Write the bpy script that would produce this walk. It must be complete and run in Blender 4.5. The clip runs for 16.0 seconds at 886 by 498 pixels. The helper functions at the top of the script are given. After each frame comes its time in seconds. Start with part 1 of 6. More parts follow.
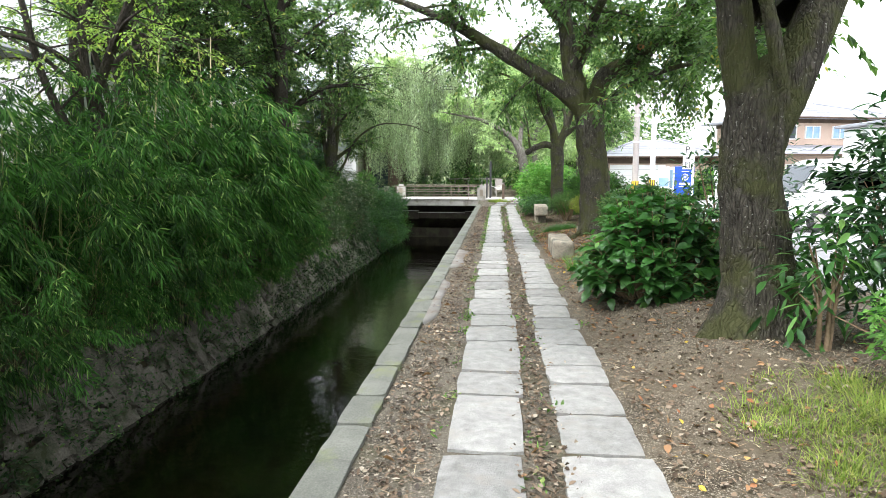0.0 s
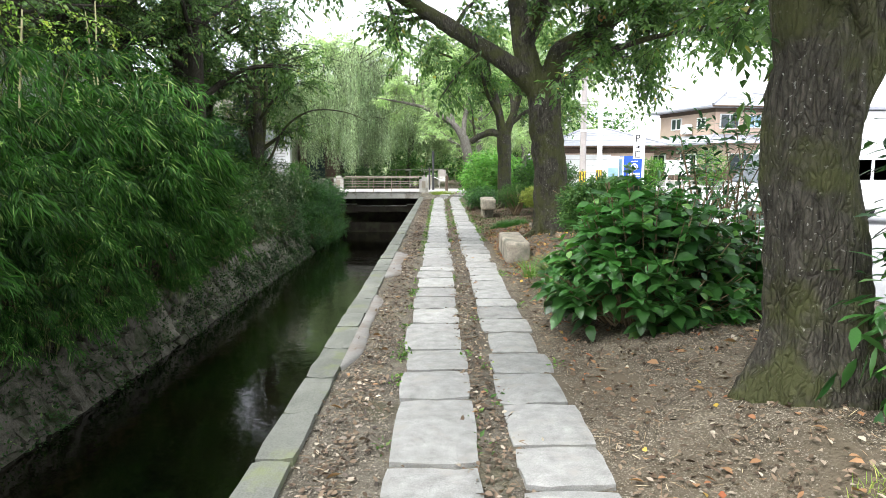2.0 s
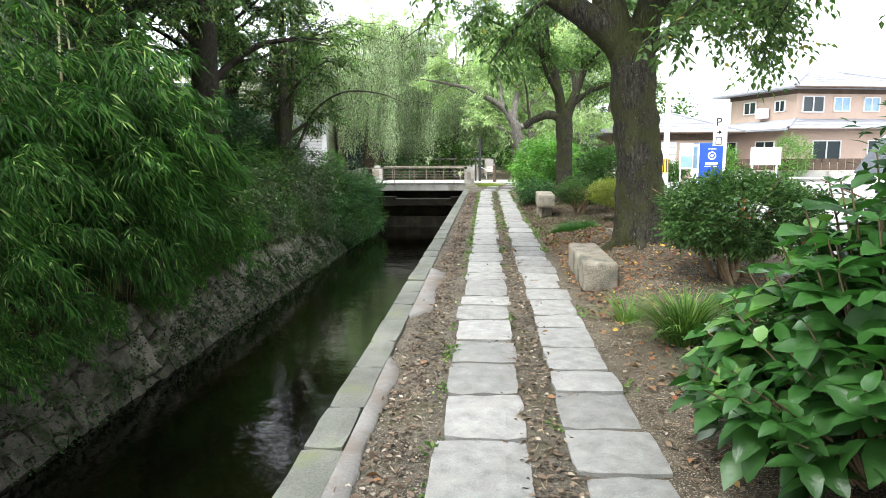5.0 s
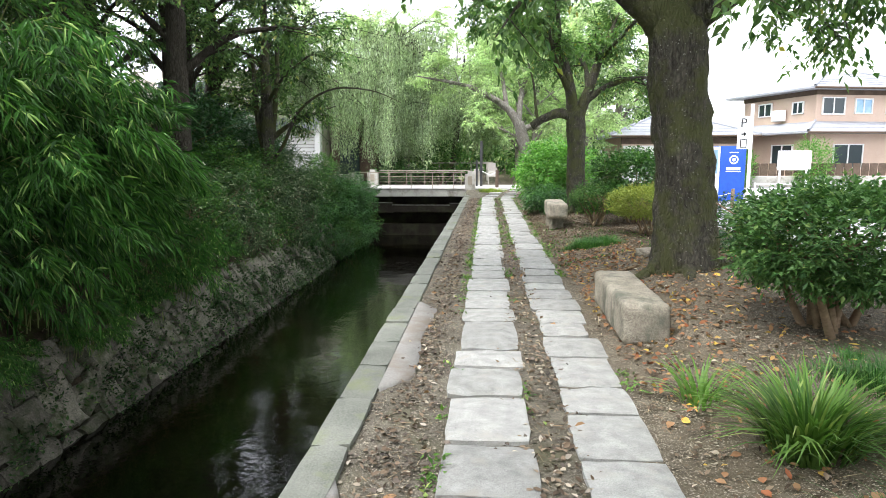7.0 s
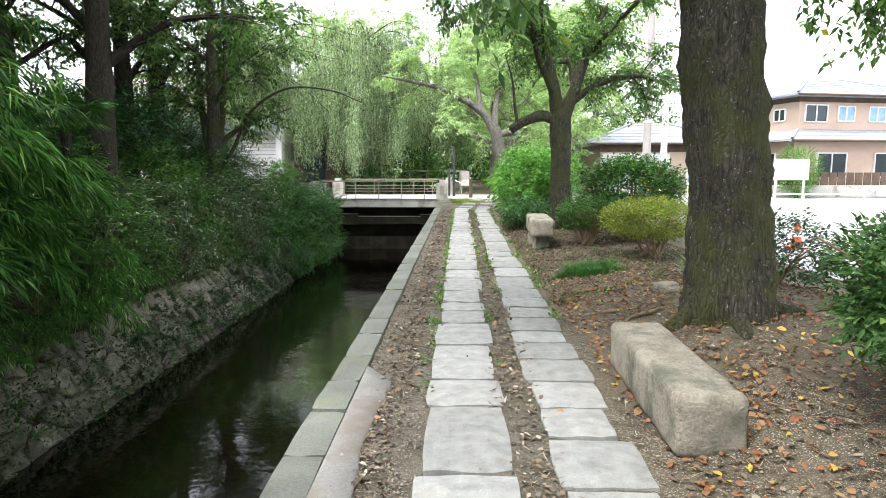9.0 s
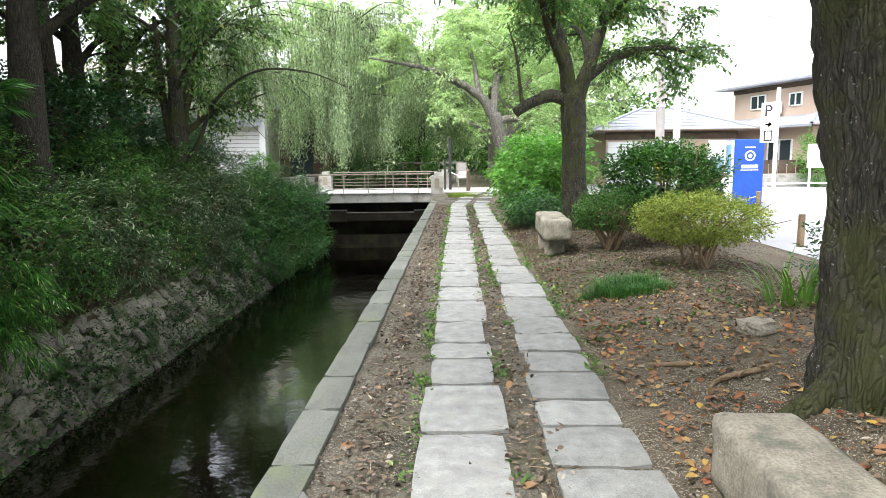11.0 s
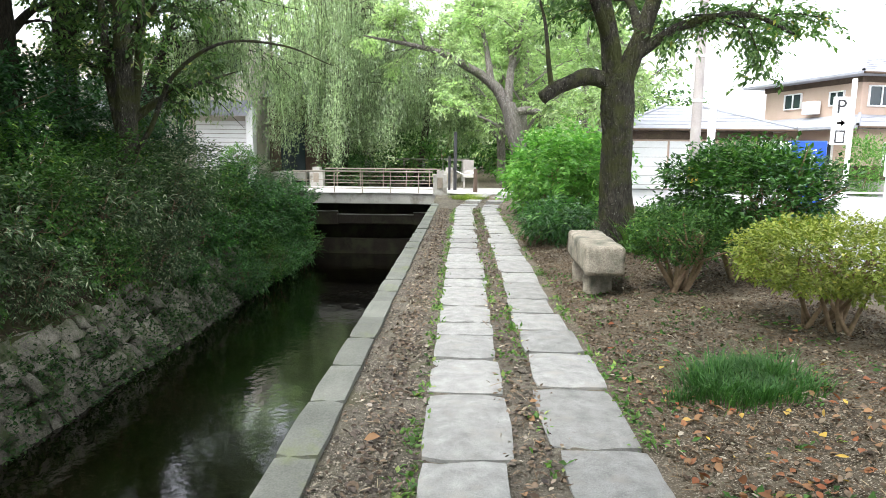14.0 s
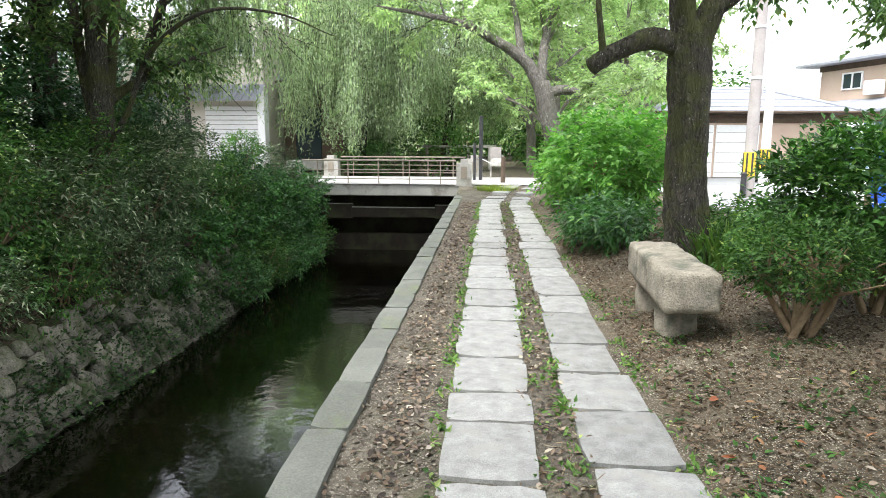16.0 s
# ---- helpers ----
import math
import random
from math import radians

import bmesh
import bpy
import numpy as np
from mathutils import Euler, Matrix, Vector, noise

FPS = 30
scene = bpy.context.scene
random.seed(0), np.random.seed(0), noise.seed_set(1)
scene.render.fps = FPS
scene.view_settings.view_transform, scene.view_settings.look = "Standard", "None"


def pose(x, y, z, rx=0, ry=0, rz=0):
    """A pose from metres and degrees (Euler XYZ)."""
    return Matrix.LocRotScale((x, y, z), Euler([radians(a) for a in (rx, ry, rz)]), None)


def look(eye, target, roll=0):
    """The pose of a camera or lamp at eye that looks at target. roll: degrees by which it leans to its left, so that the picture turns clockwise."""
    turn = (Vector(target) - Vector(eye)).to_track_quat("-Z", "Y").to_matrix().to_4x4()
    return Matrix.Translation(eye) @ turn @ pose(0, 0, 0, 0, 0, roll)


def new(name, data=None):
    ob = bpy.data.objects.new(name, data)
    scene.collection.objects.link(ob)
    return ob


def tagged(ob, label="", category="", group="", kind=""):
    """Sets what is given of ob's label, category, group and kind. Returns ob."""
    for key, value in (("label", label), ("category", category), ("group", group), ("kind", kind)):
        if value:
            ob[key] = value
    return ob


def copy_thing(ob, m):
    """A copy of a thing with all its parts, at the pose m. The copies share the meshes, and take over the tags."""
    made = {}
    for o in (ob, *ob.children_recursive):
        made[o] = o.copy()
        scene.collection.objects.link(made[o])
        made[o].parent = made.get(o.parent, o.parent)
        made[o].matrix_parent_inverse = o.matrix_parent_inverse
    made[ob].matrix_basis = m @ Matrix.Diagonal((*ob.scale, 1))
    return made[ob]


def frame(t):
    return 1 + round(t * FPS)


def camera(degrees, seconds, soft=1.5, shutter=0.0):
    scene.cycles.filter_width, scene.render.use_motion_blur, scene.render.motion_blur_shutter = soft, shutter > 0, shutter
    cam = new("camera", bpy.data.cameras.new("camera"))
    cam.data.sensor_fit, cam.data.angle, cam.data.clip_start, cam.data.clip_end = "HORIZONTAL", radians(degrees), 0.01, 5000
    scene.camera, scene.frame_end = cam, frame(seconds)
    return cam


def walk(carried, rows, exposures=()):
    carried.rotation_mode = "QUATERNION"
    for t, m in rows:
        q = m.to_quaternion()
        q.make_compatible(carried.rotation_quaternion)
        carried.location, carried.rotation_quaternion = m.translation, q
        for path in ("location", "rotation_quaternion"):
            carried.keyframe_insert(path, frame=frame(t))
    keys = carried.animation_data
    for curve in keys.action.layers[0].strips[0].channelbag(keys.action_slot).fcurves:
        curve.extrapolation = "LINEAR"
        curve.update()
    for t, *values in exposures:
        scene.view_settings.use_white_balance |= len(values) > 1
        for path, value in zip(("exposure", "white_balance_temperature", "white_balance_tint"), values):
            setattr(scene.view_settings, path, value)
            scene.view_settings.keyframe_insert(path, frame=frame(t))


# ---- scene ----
cam = camera(69.4, 16.0, soft=0.8)
METRES, EYE, TILT, LEAN, TURN = 15.2, 1.565, -6.75, 0.0, 4.8
ROWS = [
    (0.0, 0.0, 0.0, 0.0, 0.0, 0.0, 0.0),
    (0.5, 0.0011, 0.0308, 0.0036, -3.15, -0.84, 0.37),
    (1.0, 0.0052, 0.0589, 0.0075, -2.27, -0.33, 0.92),
    (1.5, 0.0079, 0.0883, 0.009, -2.34, -0.38, -0.36),
    (2.0, 0.0104, 0.1185, 0.0129, -5.0, -0.83, 0.81),
    (2.5, 0.0148, 0.1494, 0.0171, -3.05, -0.97, 0.34),
    (3.0, 0.0138, 0.1804, 0.0191, -2.51, -0.96, -0.09),
    (3.5, 0.0161, 0.2144, 0.0222, -3.31, -1.49, 0.95),
    (4.0, 0.0181, 0.2461, 0.0267, -1.21, -2.04, 0.3),
    (6.5, 0.0307, 0.3993, 0.0439, -0.8, -1.19, 0.39),
    (7.0, 0.0323, 0.4312, 0.047, -0.8, -1.39, 0.28),
    (7.5, 0.0347, 0.4624, 0.05, -2.57, -2.48, 1.83),
    (8.0, 0.0375, 0.4933, 0.0557, -1.16, -0.75, -0.4),
    (8.5, 0.0375, 0.5227, 0.0589, -2.08, -0.56, 0.11),
    (9.0, 0.0419, 0.5569, 0.0618, -3.21, -0.71, 0.4),
    (11.5, 0.0566, 0.7178, 0.0789, -3.19, -1.89, 1.37),
    (12.0, 0.0607, 0.7474, 0.0832, -2.01, -2.31, 0.73),
    (12.5, 0.0611, 0.7759, 0.0869, -3.08, -2.28, 0.44),
    (13.0, 0.0651, 0.8074, 0.0897, -2.63, -2.35, 1.24),
    (13.5, 0.066, 0.8363, 0.0925, -0.78, -2.32, 0.03),
    (14.0, 0.0672, 0.8648, 0.0965, -3.07, -1.75, -0.19),
    (14.5, 0.0723, 0.8959, 0.1005, -2.1, -1.62, 0.14),
    (15.0, 0.0734, 0.9272, 0.1032, -1.57, -1.56, -0.88),
    (15.5, 0.0753, 0.9583, 0.1064, -2.07, -1.58, 0.42),
    (16.0, 0.0786, 0.9892, 0.1111, -0.68, -2.93, -0.13),
]
walk(cam, [(t, pose(0, 0, EYE, TILT, LEAN, TURN) @ pose(METRES * x, METRES * y, METRES * z, 90 + pitch, roll, yaw)) for t, x, y, z, yaw, pitch, roll in ROWS],
     exposures=[(0.0, 2.25, 6180, 12), (16.0, 2.25, 6180, 12)])

# ---- light ----
world = bpy.data.worlds.new("sky")
scene.world = world
world.use_nodes = True
wn, wl = world.node_tree.nodes, world.node_tree.links
sky = wn.new("ShaderNodeTexSky")
sky.sky_type, sky.sun_disc = "NISHITA", False
sky.sun_elevation, sky.sun_rotation = radians(60), radians(228)
sky.air_density, sky.dust_density = 1.0, 2.5
haze = wn.new("ShaderNodeHueSaturation")
haze.inputs["Saturation"].default_value = 0.12
wl.new(sky.outputs[0], haze.inputs["Color"])
wl.new(haze.outputs[0], wn["Background"].inputs[0])
wn["Background"].inputs[1].default_value = 0.15
sun = new("sun", bpy.data.lights.new("sun", "SUN"))
sun.data.energy, sun.data.angle, sun.data.color = 0.5, radians(12), (1.0, 0.95, 0.86)
sun.matrix_world = look((30 * math.sin(radians(228)), 30 * math.cos(radians(228)), 30 * math.tan(radians(60))), (0, 0, 0))

rng = np.random.default_rng(7)


# ---- materials ----
def mat_base(name, rough=0.8, spec=0.3, metal=0.0):
    m = bpy.data.materials.new(name)
    m.use_nodes = True
    b = m.node_tree.nodes["Principled BSDF"]
    b.inputs["Roughness"].default_value = rough
    b.inputs["Specular IOR Level"].default_value = spec
    b.inputs["Metallic"].default_value = metal
    return m, m.node_tree.nodes, m.node_tree.links, b


def ramp(nodes, stops):
    r = nodes.new("ShaderNodeValToRGB")
    el = r.color_ramp.elements
    while len(el) < len(stops):
        el.new(0.5)
    for e, (p, c) in zip(el, stops):
        e.position, e.color = p, (*c, 1)
    return r


def noise_node(nodes, links, coord, scale, detail=5, rough=0.6):
    n = nodes.new("ShaderNodeTexNoise")
    n.inputs["Scale"].default_value, n.inputs["Detail"].default_value, n.inputs["Roughness"].default_value = scale, detail, rough
    links.new(coord, n.inputs["Vector"])
    return n.outputs["Fac"]


def surface(name, dark, light, fine=40, coarse=2.0, rough=0.85, spec=0.25, bump=0.4, dist=0.01, stain=None, stain_scale=1.2, stain_at=0.6,
            rand=0.0, metal=0.0, obj=False, extra=None):
    """A mottled material: two scales of noise, an optional stain and relief."""
    m, n, l, b = mat_base(name, rough, spec, metal)
    tc = n.new("ShaderNodeTexCoord")
    if obj:
        co = tc.outputs["Object"]
    else:
        co = n.new("ShaderNodeNewGeometry").outputs["Position"]
    f1, f2 = noise_node(n, l, co, fine), noise_node(n, l, co, coarse)
    add = n.new("ShaderNodeMath")
    add.operation = "ADD"
    l.new(f1, add.inputs[0]), l.new(f2, add.inputs[1])
    half = n.new("ShaderNodeMath")
    half.operation, half.inputs[1].default_value = "MULTIPLY", 0.5
    l.new(add.outputs[0], half.inputs[0])
    r = ramp(n, [(0.32, dark), (0.68, light)])
    l.new(half.outputs[0], r.inputs[0])
    col = r.outputs[0]
    if extra:
        f4 = noise_node(n, l, co, extra[1], 3, 0.5)
        r4 = ramp(n, [(extra[2], (0, 0, 0)), (extra[2] + 0.06, (1, 1, 1))])
        l.new(f4, r4.inputs[0])
        mx4 = n.new("ShaderNodeMix")
        mx4.data_type = "RGBA"
        l.new(r4.outputs[0], mx4.inputs[0]), l.new(col, mx4.inputs[6])
        mx4.inputs[7].default_value = (*extra[0], 1)
        col = mx4.outputs[2]
    if stain:
        f3 = noise_node(n, l, co, stain_scale, 6, 0.65)
        sr = ramp(n, [(stain_at - 0.08, (0, 0, 0)), (stain_at + 0.08, (1, 1, 1))])
        l.new(f3, sr.inputs[0])
        mx = n.new("ShaderNodeMix")
        mx.data_type = "RGBA"
        l.new(sr.outputs[0], mx.inputs[0]), l.new(col, mx.inputs[6])
        mx.inputs[7].default_value = (*stain, 1)
        col = mx.outputs[2]
    if rand:
        oi = n.new("ShaderNodeObjectInfo")
        mr = n.new("ShaderNodeMapRange")
        mr.inputs[3].default_value, mr.inputs[4].default_value = 1 - rand, 1 + rand
        l.new(oi.outputs["Random"], mr.inputs[0])
        hv = n.new("ShaderNodeHueSaturation")
        l.new(mr.outputs[0], hv.inputs["Value"]), l.new(col, hv.inputs["Color"])
        col = hv.outputs[0]
    l.new(col, b.inputs["Base Color"])
    if bump:
        bp = n.new("ShaderNodeBump")
        bp.inputs["Strength"].default_value, bp.inputs["Distance"].default_value = bump, dist
        l.new(half.outputs[0], bp.inputs["Height"])
        l.new(bp.outputs[0], b.inputs["Normal"])
    return m


def leaf_mat(name, c1, c2, c3, gloss=0.45, thin=0.35, third=0.9, spec=0.4, patch=(0.6, 1.35), size=1.1):
    """Foliage: colour by leaf, some light through the blade."""
    m, n, l, b = mat_base(name, gloss, spec)
    g = n.new("ShaderNodeNewGeometry")
    r = ramp(n, [(0.0, c1), (third * 0.75, c2), (third, c2), (1.0, c3)])
    l.new(g.outputs["Random Per Island"], r.inputs[0])
    f = noise_node(n, l, g.outputs["Position"], size, 3)
    mr = n.new("ShaderNodeMapRange")
    mr.inputs[1].default_value, mr.inputs[2].default_value = 0.3, 0.7
    mr.inputs[3].default_value, mr.inputs[4].default_value = patch
    l.new(f, mr.inputs[0])
    hv = n.new("ShaderNodeHueSaturation")
    l.new(mr.outputs[0], hv.inputs["Value"]), l.new(r.outputs[0], hv.inputs["Color"])
    l.new(hv.outputs[0], b.inputs["Base Color"])
    lb = n.new("ShaderNodeBump")
    lb.inputs["Strength"].default_value, lb.inputs["Distance"].default_value = 0.35, 0.006
    l.new(noise_node(n, l, g.outputs["Position"], 60, 3, 0.6), lb.inputs["Height"])
    l.new(lb.outputs[0], b.inputs["Normal"])
    tr = n.new("ShaderNodeBsdfTranslucent")
    warm = n.new("ShaderNodeMix")
    warm.data_type, warm.blend_type = "RGBA", "MULTIPLY"
    warm.inputs[0].default_value = 1.0
    warm.inputs[7].default_value = (1.2, 1.45, 0.75, 1)
    l.new(hv.outputs[0], warm.inputs[6]), l.new(warm.outputs[2], tr.inputs["Color"])
    mix = n.new("ShaderNodeMixShader")
    mix.inputs[0].default_value = thin
    l.new(b.outputs[0], mix.inputs[1]), l.new(tr.outputs[0], mix.inputs[2])
    l.new(mix.outputs[0], n["Material Output"].inputs[0])
    return m


M_GRANITE = surface("granite", (0.155, 0.155, 0.145), (0.41, 0.405, 0.38), 150, 9.0, 0.88, 0.22, 1.0, 0.01, (0.3, 0.285, 0.255), 5.0, 0.62, 0.17, 0, False, ((0.2, 0.2, 0.19), 190, 0.6))
M_KERB = surface("kerb_stone", (0.085, 0.09, 0.075), (0.215, 0.22, 0.188), 90, 2.5, 0.85, 0.25, 0.9, 0.012, (0.16, 0.18, 0.09), 2.0, 0.62, 0.12)
M_BENCH = surface("bench_stone", (0.16, 0.14, 0.11), (0.42, 0.38, 0.3), 60, 5, 0.9, 0.2, 1.0, 0.03, (0.13, 0.13, 0.1), 4.0, 0.55, 0.08)
M_WALLSTONE = surface("wall_stone", (0.035, 0.033, 0.025), (0.27, 0.25, 0.2), 45, 5, 0.9, 0.2, 0.9, 0.03, (0.05, 0.065, 0.025), 3.0, 0.56, 0.4)
M_SOIL = surface("soil", (0.018, 0.015, 0.01), (0.2, 0.17, 0.124), 55, 3.5, 0.95, 0.1, 1.0, 0.03, (0.125, 0.104, 0.073), 0.9, 0.55, 0, 0, False, ((0.4, 0.355, 0.275), 100, 0.575))
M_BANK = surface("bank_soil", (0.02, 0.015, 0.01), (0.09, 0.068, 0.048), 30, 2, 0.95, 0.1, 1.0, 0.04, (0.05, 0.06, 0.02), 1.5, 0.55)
M_DAMP = surface("damp_soil", (0.022, 0.019, 0.014), (0.2, 0.178, 0.138), 60, 4.0, 0.95, 0.1, 1.0, 0.03, (0.1, 0.095, 0.06), 1.6, 0.6, 0, 0, False, ((0.36, 0.33, 0.27), 160, 0.6))
M_PEBBLE = surface("pebble", (0.11, 0.093, 0.068), (0.4, 0.355, 0.28), 90, 55, 0.85, 0.2, 0.3, 0.004)
M_MORTAR = surface("old_mortar", (0.18, 0.172, 0.158), (0.3, 0.288, 0.265), 60, 3, 0.95, 0.1, 0.6, 0.01, (0.2, 0.17, 0.14), 2.2, 0.55)


def bark(name, dark, light, moss, moss_at=0.55, fleck=(0.34, 0.34, 0.3), fleck_at=0.66):
    """Furrowed bark: upright cracks, flecks of lichen and patches of moss."""
    m, n, l, b = mat_base(name, 0.95, 0.12)
    pos = n.new("ShaderNodeNewGeometry").outputs["Position"]
    mp = n.new("ShaderNodeMapping")
    mp.inputs["Scale"].default_value = (1, 1, 0.28)
    l.new(pos, mp.inputs["Vector"])
    warp = n.new("ShaderNodeTexNoise")
    warp.inputs["Scale"].default_value = 6
    l.new(mp.outputs[0], warp.inputs["Vector"])
    wm = n.new("ShaderNodeMix")
    wm.data_type, wm.blend_type = "RGBA", "ADD"
    wm.inputs[0].default_value = 0.12
    l.new(mp.outputs[0], wm.inputs[6]), l.new(warp.outputs["Color"], wm.inputs[7])
    vo = n.new("ShaderNodeTexVoronoi")
    vo.feature = "DISTANCE_TO_EDGE"
    vo.inputs["Scale"].default_value = 34
    l.new(wm.outputs[2], vo.inputs["Vector"])
    crack = ramp(n, [(0.0, (0.3, 0.3, 0.3)), (0.22, (1, 1, 1))])
    l.new(vo.outputs["Distance"], crack.inputs[0])
    f1, f2 = noise_node(n, l, mp.outputs[0], 26, 9, 0.75), noise_node(n, l, pos, 3.0, 4)
    cr = ramp(n, [(0.3, dark), (0.7, light)])
    l.new(f1, cr.inputs[0])
    c1 = n.new("ShaderNodeMix")
    c1.data_type, c1.blend_type = "RGBA", "MULTIPLY"
    c1.inputs[0].default_value = 0.4
    l.new(cr.outputs[0], c1.inputs[6]), l.new(crack.outputs[0], c1.inputs[7])
    fl = ramp(n, [(fleck_at, (0, 0, 0)), (fleck_at + 0.04, (1, 1, 1))])
    l.new(noise_node(n, l, pos, 42, 2, 0.5), fl.inputs[0])
    c2 = n.new("ShaderNodeMix")
    c2.data_type = "RGBA"
    l.new(fl.outputs[0], c2.inputs[0]), l.new(c1.outputs[2], c2.inputs[6])
    c2.inputs[7].default_value = (*fleck, 1)
    mo = ramp(n, [(moss_at, (0, 0, 0)), (moss_at + 0.15, (0.85, 0.85, 0.85))])
    l.new(f2, mo.inputs[0])
    c3 = n.new("ShaderNodeMix")
    c3.data_type = "RGBA"
    l.new(mo.outputs[0], c3.inputs[0]), l.new(c2.outputs[2], c3.inputs[6])
    c3.inputs[7].default_value = (*moss, 1)
    l.new(c3.outputs[2], b.inputs["Base Color"])
    hs = n.new("ShaderNodeMath")
    hs.operation = "MULTIPLY_ADD"
    hs.inputs[1].default_value = 1.3
    l.new(f1, hs.inputs[0]), l.new(crack.outputs[0], hs.inputs[2])
    bp = n.new("ShaderNodeBump")
    bp.inputs["Strength"].default_value, bp.inputs["Distance"].default_value = 1.0, 0.02
    l.new(hs.outputs[0], bp.inputs["Height"]), l.new(bp.outputs[0], b.inputs["Normal"])
    return m


M_BARK = bark("cherry_bark", (0.02, 0.018, 0.014), (0.15, 0.138, 0.11), (0.085, 0.092, 0.036), 0.45, (0.3, 0.3, 0.26), 0.67)
M_BARK2 = bark("dark_bark", (0.02, 0.017, 0.013), (0.1, 0.088, 0.068), (0.05, 0.06, 0.025), 0.6, (0.16, 0.16, 0.13), 0.72)
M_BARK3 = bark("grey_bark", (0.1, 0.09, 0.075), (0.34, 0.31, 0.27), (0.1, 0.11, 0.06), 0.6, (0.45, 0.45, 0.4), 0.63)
M_CUT = surface("cut_wood", (0.38, 0.16, 0.06), (0.55, 0.28, 0.12), 20, 5)
M_STEM = surface("shrub_stem", (0.13, 0.09, 0.055), (0.3, 0.22, 0.14), 40, 6, 0.9, 0.15, 0.6, 0.01)
M_CULM = surface("bamboo_culm", (0.1, 0.13, 0.03), (0.28, 0.28, 0.1), 20, 4, 0.5, 0.4, 0.2, 0.004)
M_CANE = surface("dry_cane", (0.36, 0.32, 0.16), (0.55, 0.5, 0.28), 20, 3, 0.5, 0.4, 0.1, 0.003)
M_CONCRETE = surface("concrete", (0.3, 0.29, 0.26), (0.5, 0.48, 0.43), 40, 2, 0.9, 0.2, 0.4, 0.01, (0.17, 0.155, 0.12), 1.6, 0.6)
# near-black: the shade under the bridge is mixed into this concrete
M_CONC_DARK = surface("shaded_concrete", (0.012, 0.009, 0.006), (0.045, 0.034, 0.024), 30, 2, 0.7, 0.3, 0.4, 0.01, (0.05, 0.05, 0.025), 1.5, 0.55)
M_LANE = surface("lane_concrete", (0.34, 0.33, 0.31), (0.48, 0.465, 0.44), 60, 1.5, 0.9, 0.2, 0.3, 0.005)
M_ROAD = surface("road_asphalt", (0.28, 0.28, 0.28), (0.4, 0.4, 0.39), 120, 0.8, 0.9, 0.2, 0.4, 0.005)
M_RAIL = surface("rail_paint", (0.2, 0.17, 0.13), (0.33, 0.285, 0.22), 30, 4, 0.55, 0.4, 0.1, 0.003, (0.24, 0.17, 0.1), 8, 0.66)
M_BLACK = surface("black_metal", (0.02, 0.02, 0.022), (0.05, 0.05, 0.05), 30, 4, 0.5, 0.4, 0.1, 0.002)
M_WHITE = surface("white_paint", (0.72, 0.72, 0.7), (0.84, 0.84, 0.82), 12, 1, 0.6, 0.3, 0.05, 0.003)
M_CARWHITE = surface("car_white", (0.78, 0.78, 0.78), (0.84, 0.84, 0.84), 3, 1, 0.25, 0.5, 0.0)
M_GLASS = mat_base("window_glass", 0.05, 0.6)[0]
M_GLASS.node_tree.nodes["Principled BSDF"].inputs["Base Color"].default_value = (0.03, 0.045, 0.05, 1)
M_BLUEPANE = surface("blue_pane", (0.2, 0.35, 0.5), (0.35, 0.5, 0.62), 4, 1, 0.2, 0.5, 0)
M_TAN = surface("tan_render", (0.46, 0.34, 0.265), (0.58, 0.45, 0.36), 50, 1, 0.95, 0.1, 0.2, 0.004)
M_CREAM = surface("cream_wall", (0.5, 0.46, 0.38), (0.62, 0.58, 0.5), 30, 1, 0.9, 0.15, 0.2, 0.004)
M_ROOF = surface("roof_tile", (0.22, 0.23, 0.25), (0.36, 0.37, 0.4), 20, 2, 0.6, 0.35, 0.4, 0.01)
M_TIMBER = surface("dark_timber", (0.05, 0.035, 0.025), (0.15, 0.11, 0.08), 25, 2, 0.85, 0.2, 0.4, 0.006)
M_BLUE = surface("blue_enamel", (0.01, 0.06, 0.35), (0.015, 0.09, 0.45), 8, 1, 0.3, 0.5, 0)
M_YELLOW = surface("yellow_band", (0.7, 0.45, 0.02), (0.8, 0.55, 0.05), 8, 1, 0.5, 0.4, 0)
M_RED = surface("red_plastic", (0.6, 0.05, 0.02), (0.75, 0.12, 0.05), 8, 1, 0.4, 0.4, 0)
M_POLE = surface("pole_concrete", (0.3, 0.27, 0.25), (0.42, 0.39, 0.36), 25, 2, 0.9, 0.2, 0.2, 0.004)
M_HUMUS = leaf_mat("humus_scrap", (0.035, 0.025, 0.016), (0.13, 0.093, 0.058), (0.28, 0.21, 0.14), 0.9, 0.03, 0.9, 0.1)
M_DEADLEAF = leaf_mat("dead_leaf", (0.05, 0.042, 0.036), (0.15, 0.122, 0.1), (0.4, 0.35, 0.29), 0.85, 0.05, 0.85, 0.15)
M_DRYLEAF = leaf_mat("dry_leaf", (0.3, 0.1, 0.045), (0.3, 0.175, 0.09), (0.6, 0.42, 0.07), 0.7, 0.1, 0.8, 0.2)
M_LITTER = leaf_mat("leaf_litter", (0.045, 0.032, 0.022), (0.21, 0.155, 0.108), (0.46, 0.41, 0.32), 0.85, 0.05, 0.85, 0.15)
M_STRAW = leaf_mat("dry_stalk", (0.06, 0.04, 0.025), (0.28, 0.2, 0.12), (0.55, 0.46, 0.3), 0.8, 0.05, 0.8, 0.15)
L_BAMBOO = leaf_mat("bamboo_leaf", (0.008, 0.03, 0.005), (0.05, 0.135, 0.023), (0.3, 0.41, 0.13), 0.48, 0.28, 0.9, 0.22, (0.4, 1.7), 0.75)
